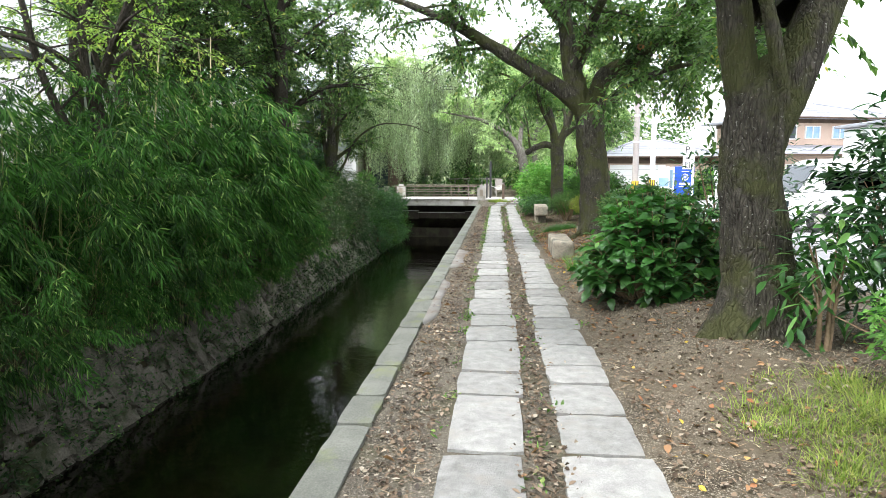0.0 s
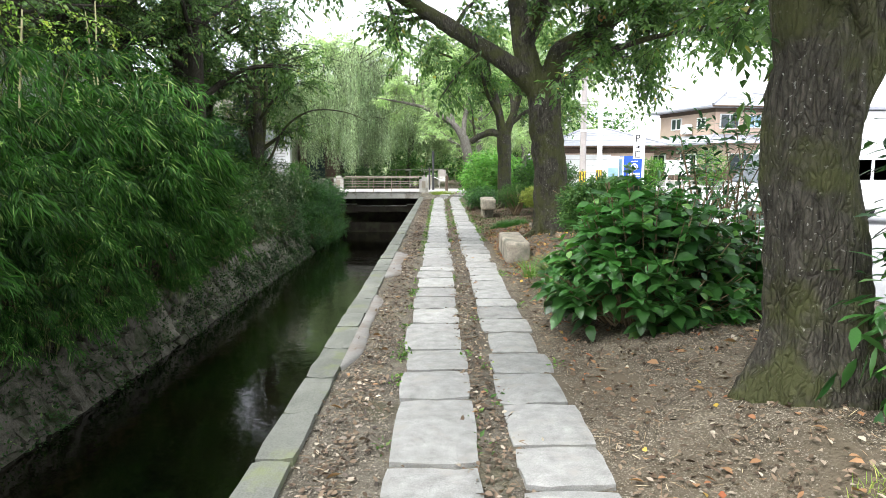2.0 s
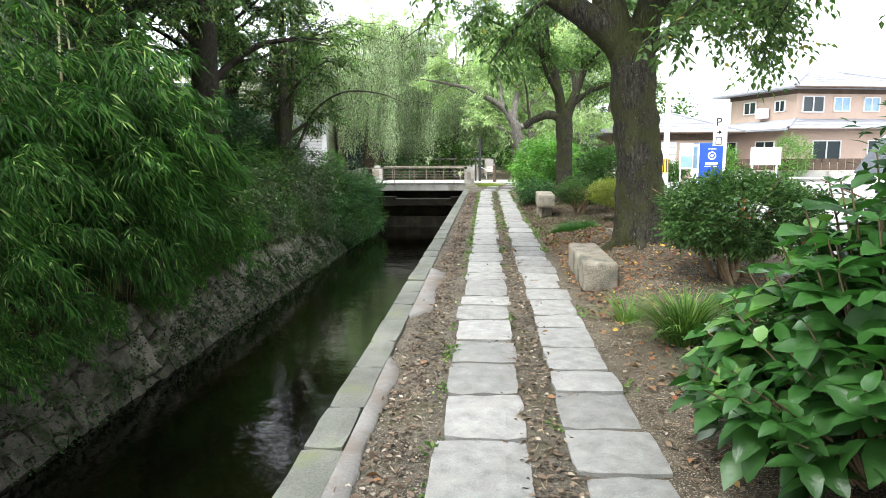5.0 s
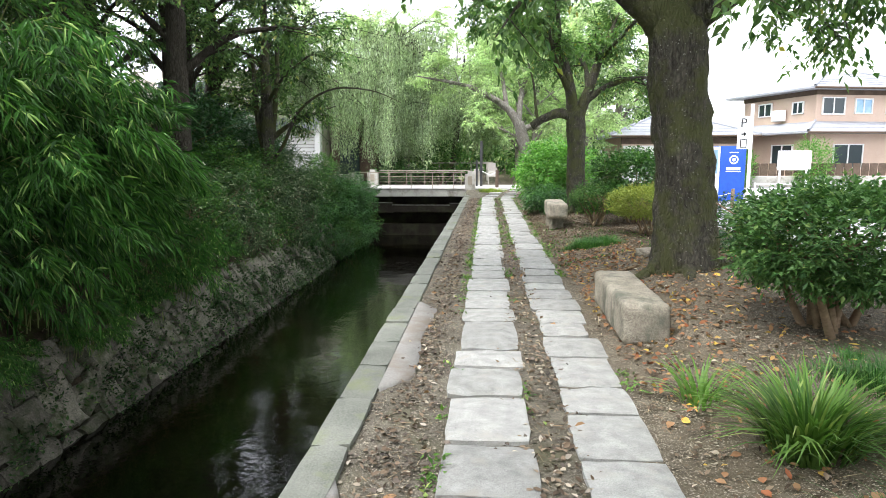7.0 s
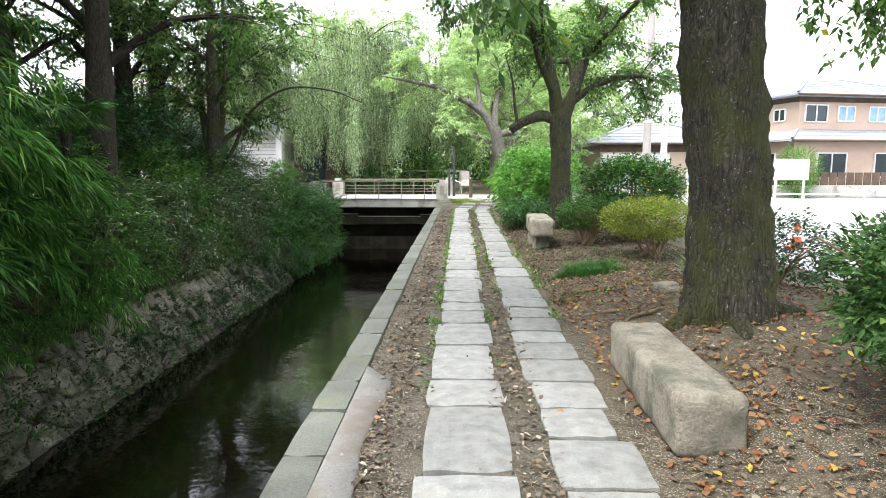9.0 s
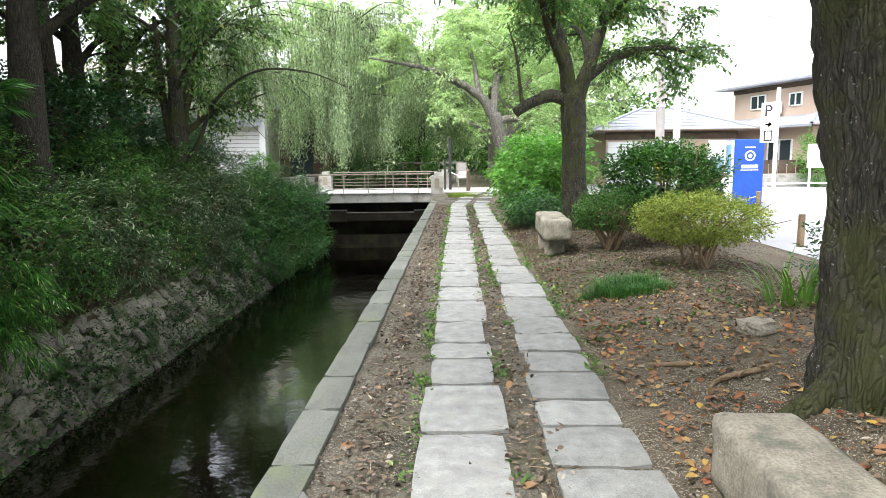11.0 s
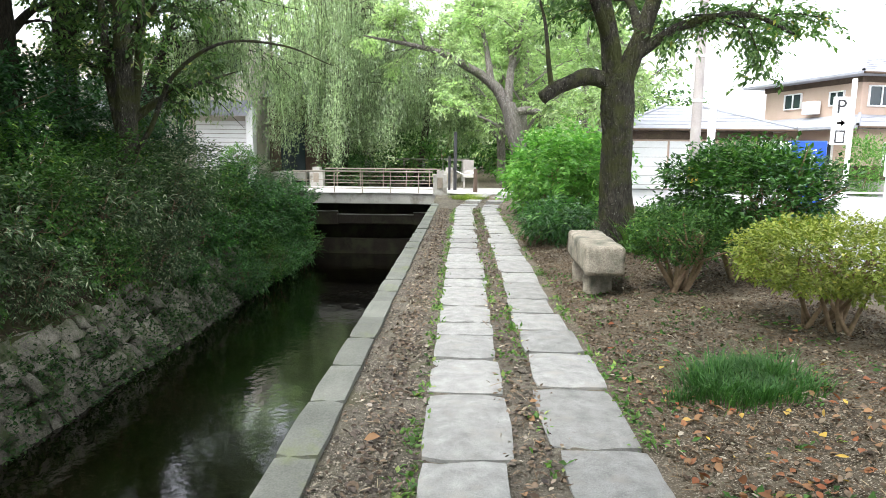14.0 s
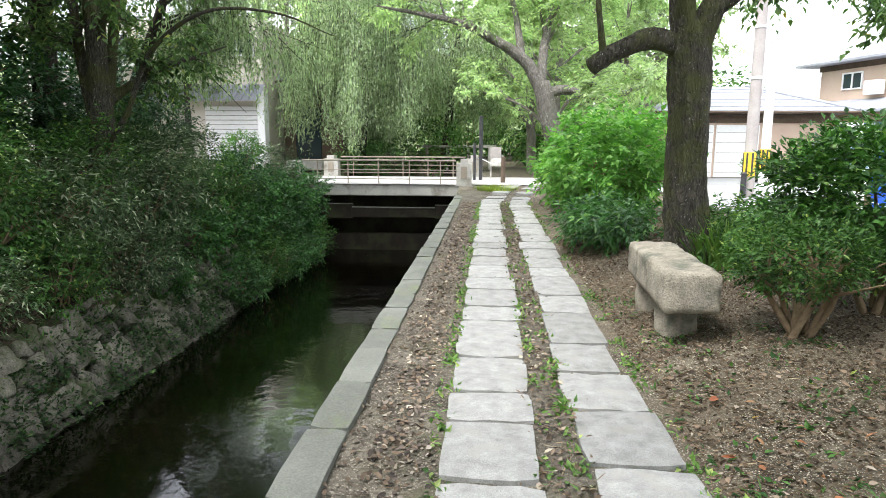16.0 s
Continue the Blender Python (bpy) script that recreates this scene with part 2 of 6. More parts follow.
L_CHERRY = leaf_mat("cherry_leaf", (0.038, 0.092, 0.026), (0.135, 0.225, 0.07), (0.38, 0.31, 0.06), 0.4, 0.42, 0.96)
L_FEATHER = leaf_mat("feathery_leaf", (0.03, 0.085, 0.022), (0.09, 0.18, 0.05), (0.2, 0.28, 0.08), 0.55, 0.3, 0.9)
L_BROAD = leaf_mat("broad_leaf", (0.016, 0.052, 0.012), (0.085, 0.18, 0.042), (0.3, 0.37, 0.09), 0.48, 0.33, 0.93, 0.22, (0.45, 1.6), 0.8)
# leaves of the distant trees: haze is mixed into this pale, greyed green
L_HAZED = leaf_mat("hazed_leaf", (0.22, 0.29, 0.16), (0.4, 0.48, 0.29), (0.55, 0.58, 0.37), 0.5, 0.6, 0.92)
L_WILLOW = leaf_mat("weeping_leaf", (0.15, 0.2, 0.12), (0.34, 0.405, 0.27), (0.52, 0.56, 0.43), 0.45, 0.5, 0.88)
L_HYDR = leaf_mat("hydrangea_leaf", (0.016, 0.06, 0.014), (0.05, 0.15, 0.03), (0.18, 0.34, 0.08), 0.34, 0.3, 0.85, 0.5)
L_DARK = leaf_mat("evergreen_leaf", (0.012, 0.05, 0.015), (0.035, 0.11, 0.028), (0.08, 0.17, 0.04), 0.35, 0.2, 0.92, 0.5)
L_SPIREA = leaf_mat("spirea_leaf", (0.018, 0.042, 0.016), (0.11, 0.165, 0.08), (0.55, 0.56, 0.42), 0.55, 0.3, 0.84, 0.22, (0.4, 1.6), 0.8)
L_AZALEA = leaf_mat("azalea_leaf", (0.14, 0.19, 0.03), (0.26, 0.3, 0.05), (0.4, 0.38, 0.08), 0.5, 0.3, 0.9)
L_BRIGHT = leaf_mat("bright_leaf", (0.06, 0.17, 0.03), (0.15, 0.31, 0.065), (0.3, 0.45, 0.12), 0.5, 0.45, 0.9)
L_MAPLE = leaf_mat("maple_leaf", (0.14, 0.24, 0.045), (0.28, 0.39, 0.09), (0.45, 0.43, 0.1), 0.5, 0.5, 0.9)
L_WALL = leaf_mat("wall_plant", (0.01, 0.03, 0.009), (0.045, 0.1, 0.027), (0.18, 0.26, 0.08), 0.6, 0.2, 0.93, 0.2)
L_BANKTREE = leaf_mat("bank_tree_leaf", (0.028, 0.062, 0.02), (0.125, 0.205, 0.07), (0.4, 0.4, 0.13), 0.45, 0.46, 0.93, 0.3, (0.4, 1.5), 0.6)
L_CAMELLIA = leaf_mat("camellia_leaf", (0.015, 0.055, 0.01), (0.06, 0.16, 0.026), (0.2, 0.34, 0.07), 0.35, 0.28, 0.88, 0.45)
L_GRASS = leaf_mat("grass_blade", (0.045, 0.115, 0.022), (0.125, 0.23, 0.045), (0.36, 0.42, 0.14), 0.5, 0.35, 0.85)
L_MONDO = leaf_mat("mondo_blade", (0.025, 0.085, 0.018), (0.065, 0.17, 0.034), (0.15, 0.27, 0.07), 0.5, 0.3, 0.9)
L_YGRASS = leaf_mat("lawn_blade", (0.12, 0.2, 0.03), (0.25, 0.32, 0.06), (0.45, 0.42, 0.15), 0.6, 0.35, 0.8)

m_, n_, l_, b_ = mat_base("canal_water", 0.02, 0.5)
b_.inputs["IOR"].default_value = 1.8
g_ = n_.new("ShaderNodeNewGeometry")
w1 = noise_node(n_, l_, g_.outputs["Position"], 9, 3, 0.5)
w2 = noise_node(n_, l_, g_.outputs["Position"], 1.5, 2, 0.5)
wa = n_.new("ShaderNodeMath")
wa.operation = "MULTIPLY_ADD"
wa.inputs[1].default_value = 0.25
l_.new(w1, wa.inputs[0]), l_.new(w2, wa.inputs[2])
bp_ = n_.new("ShaderNodeBump")
bp_.inputs["Strength"].default_value, bp_.inputs["Distance"].default_value = 0.12, 0.08
l_.new(wa.outputs[0], bp_.inputs["Height"]), l_.new(bp_.outputs[0], b_.inputs["Normal"])
wc = ramp(n_, [(0.35, (0.001, 0.001, 0.0007)), (0.75, (0.005, 0.004, 0.0016))])
l_.new(noise_node(n_, l_, g_.outputs["Position"], 0.35, 3), wc.inputs[0])
l_.new(wc.outputs[0], b_.inputs["Base Color"])
M_WATER = m_


# ---- mesh helpers ----
def mk(name, V, F, mat=None, smooth=False):
    """A mesh of faces with one number of corners, from arrays."""
    V, F = np.asarray(V, dtype=np.float32), np.asarray(F, dtype=np.int32)
    me = bpy.data.meshes.new(name)
    me.vertices.add(len(V))
    me.vertices.foreach_set("co", V.ravel())
    me.loops.add(F.size)
    me.loops.foreach_set("vertex_index", F.ravel())
    me.polygons.add(len(F))
    me.polygons.foreach_set("loop_start", np.arange(len(F), dtype=np.int32) * F.shape[1])
    me.polygons.foreach_set("use_smooth", np.full(len(F), smooth))
    me.update(calc_edges=True)
    if mat:
        me.materials.append(mat)
    return me


def bm_mesh(name, bm, mat, smooth=False):
    me = bpy.data.meshes.new(name)
    bm.normal_update()
    bm.to_mesh(me)
    bm.free()
    me.materials.append(mat)
    if smooth:
        me.polygons.foreach_set("use_smooth", np.full(len(me.polygons), True))
    return me


def thing(name, loc, label, category, group="", kind="", rz=0):
    ob = new(name)
    ob.matrix_world = pose(*loc, 0, 0, rz)
    ob.empty_display_size = 0.1
    return tagged(ob, label, category, group, kind)


def part(name, me, parent, label="", loc=(0, 0, 0), rot=(0, 0, 0)):
    ob = new(name, me)
    ob.parent = parent
    ob.matrix_basis = pose(*loc, *rot)
    if label:
        ob["label"] = label
    return ob


def box_bm(size, at=(0, 0, 0), bevel=0.0, bm=None, seg=1):
    bm = bm or bmesh.new()
    res = bmesh.ops.create_cube(bm, size=1.0)
    vs = res["verts"]
    bmesh.ops.scale(bm, vec=size, verts=vs)
    bmesh.ops.translate(bm, vec=at, verts=vs)
    if bevel:
        es = list({e for v in vs for e in v.link_edges})
        bmesh.ops.bevel(bm, geom=es, offset=bevel, segments=seg, affect="EDGES", profile=0.5)
    return bm


def box(name, size, at, mat, parent, label="", bevel=0.01, rot=(0, 0, 0), seg=1):
    return part(name, bm_mesh(name, box_bm(size, (0, 0, 0), bevel, seg=seg), mat), parent, label, at, rot)


def cyl(name, r, h, at, mat, parent, label="", sides=16, r2=None, rot=(0, 0, 0)):
    bm = bmesh.new()
    bmesh.ops.create_cone(bm, cap_ends=True, segments=sides, radius1=r, radius2=r if r2 is None else r2, depth=h)
    bmesh.ops.translate(bm, vec=(0, 0, h / 2), verts=bm.verts)
    es = [e for e in bm.edges if len(e.link_faces) == 2 and min(len(f.verts) for f in e.link_faces) == 4 and max(len(f.verts) for f in e.link_faces) > 4]
    if es and r > 0.015:
        bmesh.ops.bevel(bm, geom=es, offset=min(0.01, r * 0.2), segments=1, affect="EDGES")
    me = bm_mesh(name, bm, mat)
    return part(name, me, parent, label, at, rot)


def catmull(pts, step):
    """A smooth line through points (x, y, z, r), resampled about every step metres."""
    P = np.asarray(pts, float)
    if len(P) == 2:
        n = max(2, int(np.linalg.norm(P[1, :3] - P[0, :3]) / step) + 1)
        return P[0] + (P[1] - P[0]) * np.linspace(0, 1, n)[:, None]
    Q = np.vstack([2 * P[0] - P[1], P, 2 * P[-1] - P[-2]])
    out = []
    for i in range(1, len(Q) - 2):
        n = max(2, int(np.linalg.norm(Q[i + 1, :3] - Q[i, :3]) / step))
        t = (np.arange(n) / n)[:, None]
        a, b, c, d = Q[i - 1], Q[i], Q[i + 1], Q[i + 2]
        out.append(0.5 * (2 * b + (c - a) * t + (2 * a - 5 * b + 4 * c - d) * t ** 2 + (3 * b - a - 3 * c + d) * t ** 3))
    out.append(P[-1:])
    return np.vstack(out)


def tube(line, sides, rough=0.0, ridges=0, seed=0):
    """Rings of quads round a line of (x, y, z, r); rough and ridges give the bark its relief."""
    P, R = line[:, :3], np.maximum(line[:, 3], 0.001)
    n = len(P)
    T = np.gradient(P, axis=0)
    T /= np.linalg.norm(T, axis=1)[:, None] + 1e-9
    ref = np.array([1.0, 0, 0]) if abs(T[0, 0]) < 0.8 else np.array([0, 1.0, 0])
    A = np.empty((n, 3))
    a = ref - T[0] * ref.dot(T[0])
    for i in range(n):
        a = a - T[i] * a.dot(T[i])
        a /= np.linalg.norm(a) + 1e-9
        A[i] = a
    B = np.cross(T, A)
    th = np.linspace(0, 2 * np.pi, sides, endpoint=False)
    rr = np.repeat(R[:, None], sides, 1)
    if rough:
        ph = seed * 1.7
        for i in range(n):
            for j in range(sides):
                q = P[i] + R[i] * (A[i] * math.cos(th[j]) + B[i] * math.sin(th[j]))
                v = noise.noise(Vector((q[0] * 3.1 + ph, q[1] * 3.1, q[2] * 1.3))) + 0.5 * noise.noise(Vector((q[0] * 11 + ph, q[1] * 11, q[2] * 4)))
                w = noise.noise(Vector((q[0] * 30, q[1] * 30 + ph, q[2] * 12)))
                rr[i, j] *= 1 + rough * v + rough * 0.35 * w
        if ridges:
            tw = np.linspace(0, 1.2, n)[:, None]
            rr *= 1 + 0.05 * np.sin(ridges * (th[None, :] + tw) + seed) + 0.03 * np.sin((ridges + 3) * th[None, :] - 2 * tw)
    V = P[:, None, :] + rr[:, :, None] * (A[:, None, :] * np.cos(th)[None, :, None] + B[:, None, :] * np.sin(th)[None, :, None])
    V = V.reshape(-1, 3)
    i, j = np.meshgrid(np.arange(n - 1), np.arange(sides), indexing="ij")
    k = (j + 1) % sides
    F = np.stack([i * sides + j, i * sides + k, (i + 1) * sides + k, (i + 1) * sides + j], -1).reshape(-1, 4)
    return V, F


def tubes(name, lines, mat, sides=5, step=0.15, smooth=True):
    Vs, Fs, o = [], [], 0
    for ln in lines:
        V, F = tube(catmull(ln, step), sides)
        Vs.append(V), Fs.append(F + o)
        o += len(V)
    return mk(name, np.vstack(Vs), np.vstack(Fs), mat, smooth)


def unit(a):
    return a / (np.linalg.norm(a, axis=-1, keepdims=True) + 1e-9)


def blades(name, P, D, L, W, mat, fold=0.3, droop=0.0, fine=False, r=None):
    """Leaves: base P, direction D, length L, width W; folded on the midrib. fine gives each blade eight triangles."""
    r = r or rng
    n = len(P)
    D = unit(D)
    up = unit(np.array([0, 0, 1.0]) + r.normal(0, 0.35, (n, 3)))
    S = unit(np.cross(D, up))
    N = np.cross(S, D)
    L, W = np.broadcast_to(L, n)[:, None], np.broadcast_to(W, n)[:, None]
    dz = np.zeros((n, 3))
    dz[:, 2] = -1
    if fine:
        def at(f, s, h):
            return P + D * L * f + S * W * s + N * W * h + dz * L * droop * f * f
        rows = [at(0, 0, 0), at(0.3, -0.42, fold * 0.42), at(0.3, 0, 0), at(0.3, 0.42, fold * 0.42),
                at(0.62, -0.46, fold * 0.46), at(0.62, 0, 0), at(0.62, 0.46, fold * 0.46), at(1, 0, -0.05)]
        V = np.stack(rows, 1).reshape(-1, 3)
        T = np.array([[0, 2, 1], [0, 3, 2], [1, 2, 5], [1, 5, 4], [2, 3, 6], [2, 6, 5], [4, 5, 7], [5, 6, 7]])
        F = (np.arange(n)[:, None, None] * 8 + T[None]).reshape(-1, 3)
    else:
        mid = P + D * L * 0.42 + N * W * fold * 0.5 + dz * L * droop * 0.2
        V = np.stack([P, mid - S * W * 0.5, mid + S * W * 0.5, P + D * L + dz * L * droop], 1).reshape(-1, 3)
        F = (np.arange(n)[:, None, None] * 4 + np.array([[0, 3, 1], [0, 2, 3]])[None]).reshape(-1, 3)
    return mk(name, V, F, mat, fine)


def spray(P, D, length, k, spread, hang, r):
    """Leaves set alternately on twigs: returns leaf bases and directions."""
    n = len(P)
    D = unit(D)
    side = unit(np.cross(D, np.array([0, 0, 1.0]) + r.normal(0, 0.2, (n, 3))))
    f = (np.arange(k) + 0.6) / k
    length = np.broadcast_to(length, n)
    base = P[:, None] + D[:, None] * (length[:, None] * f)[:, :, None]
    base[:, :, 2] -= (length[:, None] * f ** 2) * hang * 0.4
    sgn = np.where(np.arange(k) % 2, 1.0, -1.0)
    d = D[:, None] * (0.45 + 0.5 * f)[None, :, None] + side[:, None] * (sgn * spread)[None, :, None]
    d = d + r.normal(0, 0.28, d.shape)
    d[:, :, 2] -= hang
    return base.reshape(-1, 3), d.reshape(-1, 3)


# ---- ground, canal, paving ----
def sstep(a, b, x):
    t = np.clip((x - a) / (b - a), 0, 1)
    return t * t * (3 - 2 * t)


def mound(y):
    """Height of the planted strip beside the path."""
    return 0.14 + 0.2 * np.exp(-((y - 5.5) / 2.2) ** 2) + 0.22 * np.exp(-((y - 13.8) / 2.0) ** 2) + 0.16 * np.exp(-((y - 25) / 3.0) ** 2)


def path_shift(y):
    return 0.8 * np.clip((y - 30) / 4.3, 0, 2) ** 2


def ground_z(x, y):
    x, y = np.asarray(x, float), np.asarray(y, float)
    north = sstep(31.5, 33.6, y)
    right = -0.03 + mound(y) * sstep(0.9, 2.1, x) * (1 - sstep(3.2, 4.7, x)) * (1 - sstep(29, 32, y)) + 0.19 * north * (1 - sstep(1.0, 5.0, x))
    left = -0.85 + 0.95 * sstep(-5.6, -6.7, x) + 1.0 * sstep(-6.5, -8.2, x)
    left = left * (1 - north) + 0.12 * north
    bed = -2.4
    z = np.where(x > -0.95, right, np.where(x < -5.55, left, bed))
    return z


def bumps(x, y):
    return np.array([0.022 * noise.noise(Vector((a * 2.1, b * 2.1, 0))) + 0.012 * noise.noise(Vector((a * 7, b * 7, 3))) for a, b in zip(x.ravel(), y.ravel())]).reshape(x.shape)


xs = np.concatenate([[-600, -200, -80, -40, -25, -16, -12], np.linspace(-10, -5.56, 24), [-5.54, -4.95, -0.965, -0.94], np.linspace(-0.93, 4.8, 84), [5, 5.6, 6.5, 8, 11, 16, 25, 50, 150, 600]])
ys = np.concatenate([[-600, -200, -80, -40, -20, -10, -5, -2, 0], np.linspace(1.0, 26, 350), np.linspace(26.2, 36, 50), [37, 39, 42, 46, 52, 60, 75, 100, 200, 600]])
X, Y = np.meshgrid(xs, ys)
Z = ground_z(X, Y)
near = (X > -9) & (X < 4.9) & ((X > -0.945) | (X < -5.5)) & (Y > -3) & (Y < 36)
Z[near] += bumps(X[near], Y[near]) * np.where(X[near] < -5, 3.0, 1.0)
nx = len(xs)
i, j = np.meshgrid(np.arange(len(ys) - 1), np.arange(nx - 1), indexing="ij")
F = np.stack([i * nx + j, i * nx + j + 1, (i + 1) * nx + j + 1, (i + 1) * nx + j], -1).reshape(-1, 4)
ground_me = mk("ground", np.stack([X, Y, Z], -1).reshape(-1, 3), F, M_SOIL, True)
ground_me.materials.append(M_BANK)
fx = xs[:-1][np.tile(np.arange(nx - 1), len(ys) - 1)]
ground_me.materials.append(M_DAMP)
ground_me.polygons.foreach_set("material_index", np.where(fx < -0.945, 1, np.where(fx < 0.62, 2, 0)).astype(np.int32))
tagged(new("ground", ground_me), "bare brown soil with gravel and a planted mound", "ground", kind="structure")

w = mk("water", [(-5.3, -60, -1.9), (-0.965, -60, -1.9), (-0.965, 34.6, -1.9), (-5.3, 34.6, -1.9)], [[0, 1, 2, 3]], M_WATER)
tagged(new("water", w), "dark still canal water mirroring trees and sky", "water", kind="structure")

# roads
bm = bmesh.new()
rv = [bm.verts.new(p) for p in [(5.0, -40, -0.02), (60, -40, -0.02), (60, 60, -0.02), (5.0, 60, -0.02)]]
bm.faces.new(rv)
tagged(new("road", bm_mesh("road", bm, M_ROAD)), "pale grey asphalt lane beside the planted strip", "road", kind="structure")
bm = bmesh.new()
prof = [(-40, 0.2), (-1.0, 0.2), (1.5, 0.19), (3.2, 0.12), (5.2, 0.0)]
a = [bm.verts.new((x, 33.75 + (0.25 if x > 0 else 0), z)) for x, z in prof]
b = [bm.verts.new((x, 37.7, z)) for x, z in prof]
for k in range(len(prof) - 1):
    bm.faces.new((a[k], a[k + 1], b[k + 1], b[k]))
tagged(new("road", bm_mesh("road", bm, M_LANE)), "sunlit concrete lane that crosses the bridge", "road", kind="structure")


def slab_mesh(name, w, l, h, mat, bevel, seed, wob=0.012, cuts=3):
    """A worn rectangular stone with its top at z = 0."""
    r = np.random.default_rng(seed)
    nxs, nys = 2 + cuts, 2 + cuts
    px, py = np.linspace(-w / 2, w / 2, nxs), np.linspace(-l / 2, l / 2, nys)
    bm = bmesh.new()
    top = {}
    for i in range(nxs):
        for j in range(nys):
            edge = i in (0, nxs - 1) or j in (0, nys - 1)
            corner = i in (0, nxs - 1) and j in (0, nys - 1)
            dz = -bevel * 0.7 - abs(r.normal(0, bevel * 0.5)) if edge else r.normal(0, 0.002)
            kx = 0.96 if corner else 1.0
            top[i, j] = bm.verts.new((px[i] * kx + r.normal(0, wob) * (0.8 if edge else 0.2), py[j] * kx + r.normal(0, wob) * (0.8 if edge else 0.2), dz))
    for i in range(nxs - 1):
        for j in range(nys - 1):
            bm.faces.new((top[i, j], top[i + 1, j], top[i + 1, j + 1], top[i, j + 1]))
    ring = [(i, 0) for i in range(nxs)] + [(nxs - 1, j) for j in range(1, nys)] + [(i, nys - 1) for i in range(nxs - 2, -1, -1)] + [(0, j) for j in range(nys - 2, 0, -1)]
    low = [bm.verts.new((top[k].co.x * 1.01, top[k].co.y * 1.01, -h)) for k in ring]
    for k in range(len(ring)):
        q = (k + 1) % len(ring)
        bm.faces.new((top[ring[k]], low[k], low[q], top[ring[q]]))
    return bm_mesh(name, bm, mat)


SEAMS_L = [1.2, 1.9, 2.6, 3.47, 4.43, 4.97, 5.92, 6.53, 7.08, 8.0, 8.67, 9.3, 9.86, 10.53, 11.1, 11.53, 12.43, 12.95, 13.85, 14.58, 15.13, 15.55, 16.2, 17.1, 17.79,
           18.4, 18.82, 19.45, 20.35, 20.82, 21.5, 22.05, 22.77, 23.4, 24.0]
SEAMS_R = [1.4, 2.1, 2.75, 3.49, 4.11, 4.73, 5.2, 5.84, 6.46, 6.99, 7.64, 8.16, 8.72, 9.15, 9.7, 10.29, 10.76, 11.4, 11.97, 12.42, 12.92, 13.45, 13.92, 14.32, 14.83,
           15.3, 15.8, 16.37, 17.23, 17.97, 18.6, 19.2, 19.79, 20.67, 21.3, 22.17, 22.65, 23.3]
paving = thing("stone_path", (0, 0, 0), "two rows of worn pale granite slabs set in soil", "path", kind="structure")
pr = np.random.default_rng(3)
for seams, cx, wid in ((SEAMS_L, -0.05, 0.48), (SEAMS_R, 0.625, 0.46)):
    s = list(seams)
    while s[-1] < 34.6:
        s.append(s[-1] + pr.uniform(0.5, 0.85))
    s = [s[0] - 0.7 * k for k in range(8, 0, -1)] + s
    for y0, y1 in zip(s, s[1:]):
        ym = (y0 + y1) / 2
        ww = wid + pr.normal(0, 0.028)
        me = slab_mesh("slab", ww, y1 - y0 - pr.uniform(0.026, 0.046), 0.12, M_GRANITE, 0.013, int(ym * 100) + 5000, 0.0042, 3)
        turn = -math.degrees(math.atan(1.6 * max(0, ym - 30) / 4.3 ** 2))
        part("slab", me, paving, "", (cx + path_shift(ym) + pr.normal(0, 0.012), ym, pr.normal(0.004, 0.0025) + 0.19 * float(sstep(31.5, 33.6, ym))), (pr.normal(0, 0.2), pr.normal(0, 0.25), turn + pr.normal(0, 0.5)))

kerb = thing("kerb", (0, 0, 0), "grey mossy stone kerb along the canal edge", "kerb", kind="structure")
y0 = -3.0
while y0 < 33.6:
    ln = min(pr.uniform(0.5, 0.78), 33.65 - y0)
    me = slab_mesh("kerb_stone", 0.215 + pr.normal(0, 0.006), ln - 0.008, 0.3, M_KERB, 0.01, int(y0 * 50) + 9000, 0.004, 2)
    part("kerb_stone", me, kerb, "", (-0.885 + pr.normal(0, 0.002), y0 + ln / 2, 0.015 + pr.normal(0, 0.004)), (0, pr.normal(0, 0.6), 0))
    y0 += ln
wallface = mk("canal_wall", [(-0.86, -60, -0.05), (-0.86, 34, -0.05), (-0.86, 34, -2.4), (-0.86, -60, -2.4), (-0.972, -60, -0.05), (-0.972, 34, -0.05), (-0.972, 34, -2.4), (-0.972, -60, -2.4)],
              [[4, 5, 6, 7], [0, 3, 2, 1], [0, 1, 5, 4], [3, 7, 6, 2]], M_WALLSTONE)
tagged(new("wall_east", wallface), "dark stone canal wall under the kerb", "wall", kind="structure")
# worn mortar strip by the kerb
for (ya, yb, wa_, wb_) in ((6.6, 9.4, 0.09, 0.12), (10.6, 13.2, 0.17, 0.2)):
    n = 26
    yy = np.linspace(ya, yb, n)
    ww = np.array([wa_ + (wb_ - wa_) * (0.5 + 0.5 * math.sin(k * 0.35)) + pr.normal(0, 0.008) for k in range(n)]) * np.minimum(1, np.minimum(np.arange(n), np.arange(n)[::-1]) / 3 + 0.05)
    V = np.concatenate([np.stack([np.full(n, -0.775), yy, np.full(n, 0.006)], 1), np.stack([-0.775 + ww, yy, np.full(n, -0.004)], 1), np.stack([-0.765 + ww, yy, np.full(n, -0.05)], 1)])
    F = [[k, n + k, n + k + 1, k + 1] for k in range(n - 1)] + [[n + k, 2 * n + k, 2 * n + k + 1, n + k + 1] for k in range(n - 1)]
    tagged(new("mortar_strip", mk("mortar_strip", V, F, M_MORTAR, True)), "worn pale mortar strip beside the kerb", "mortar", kind="structure")


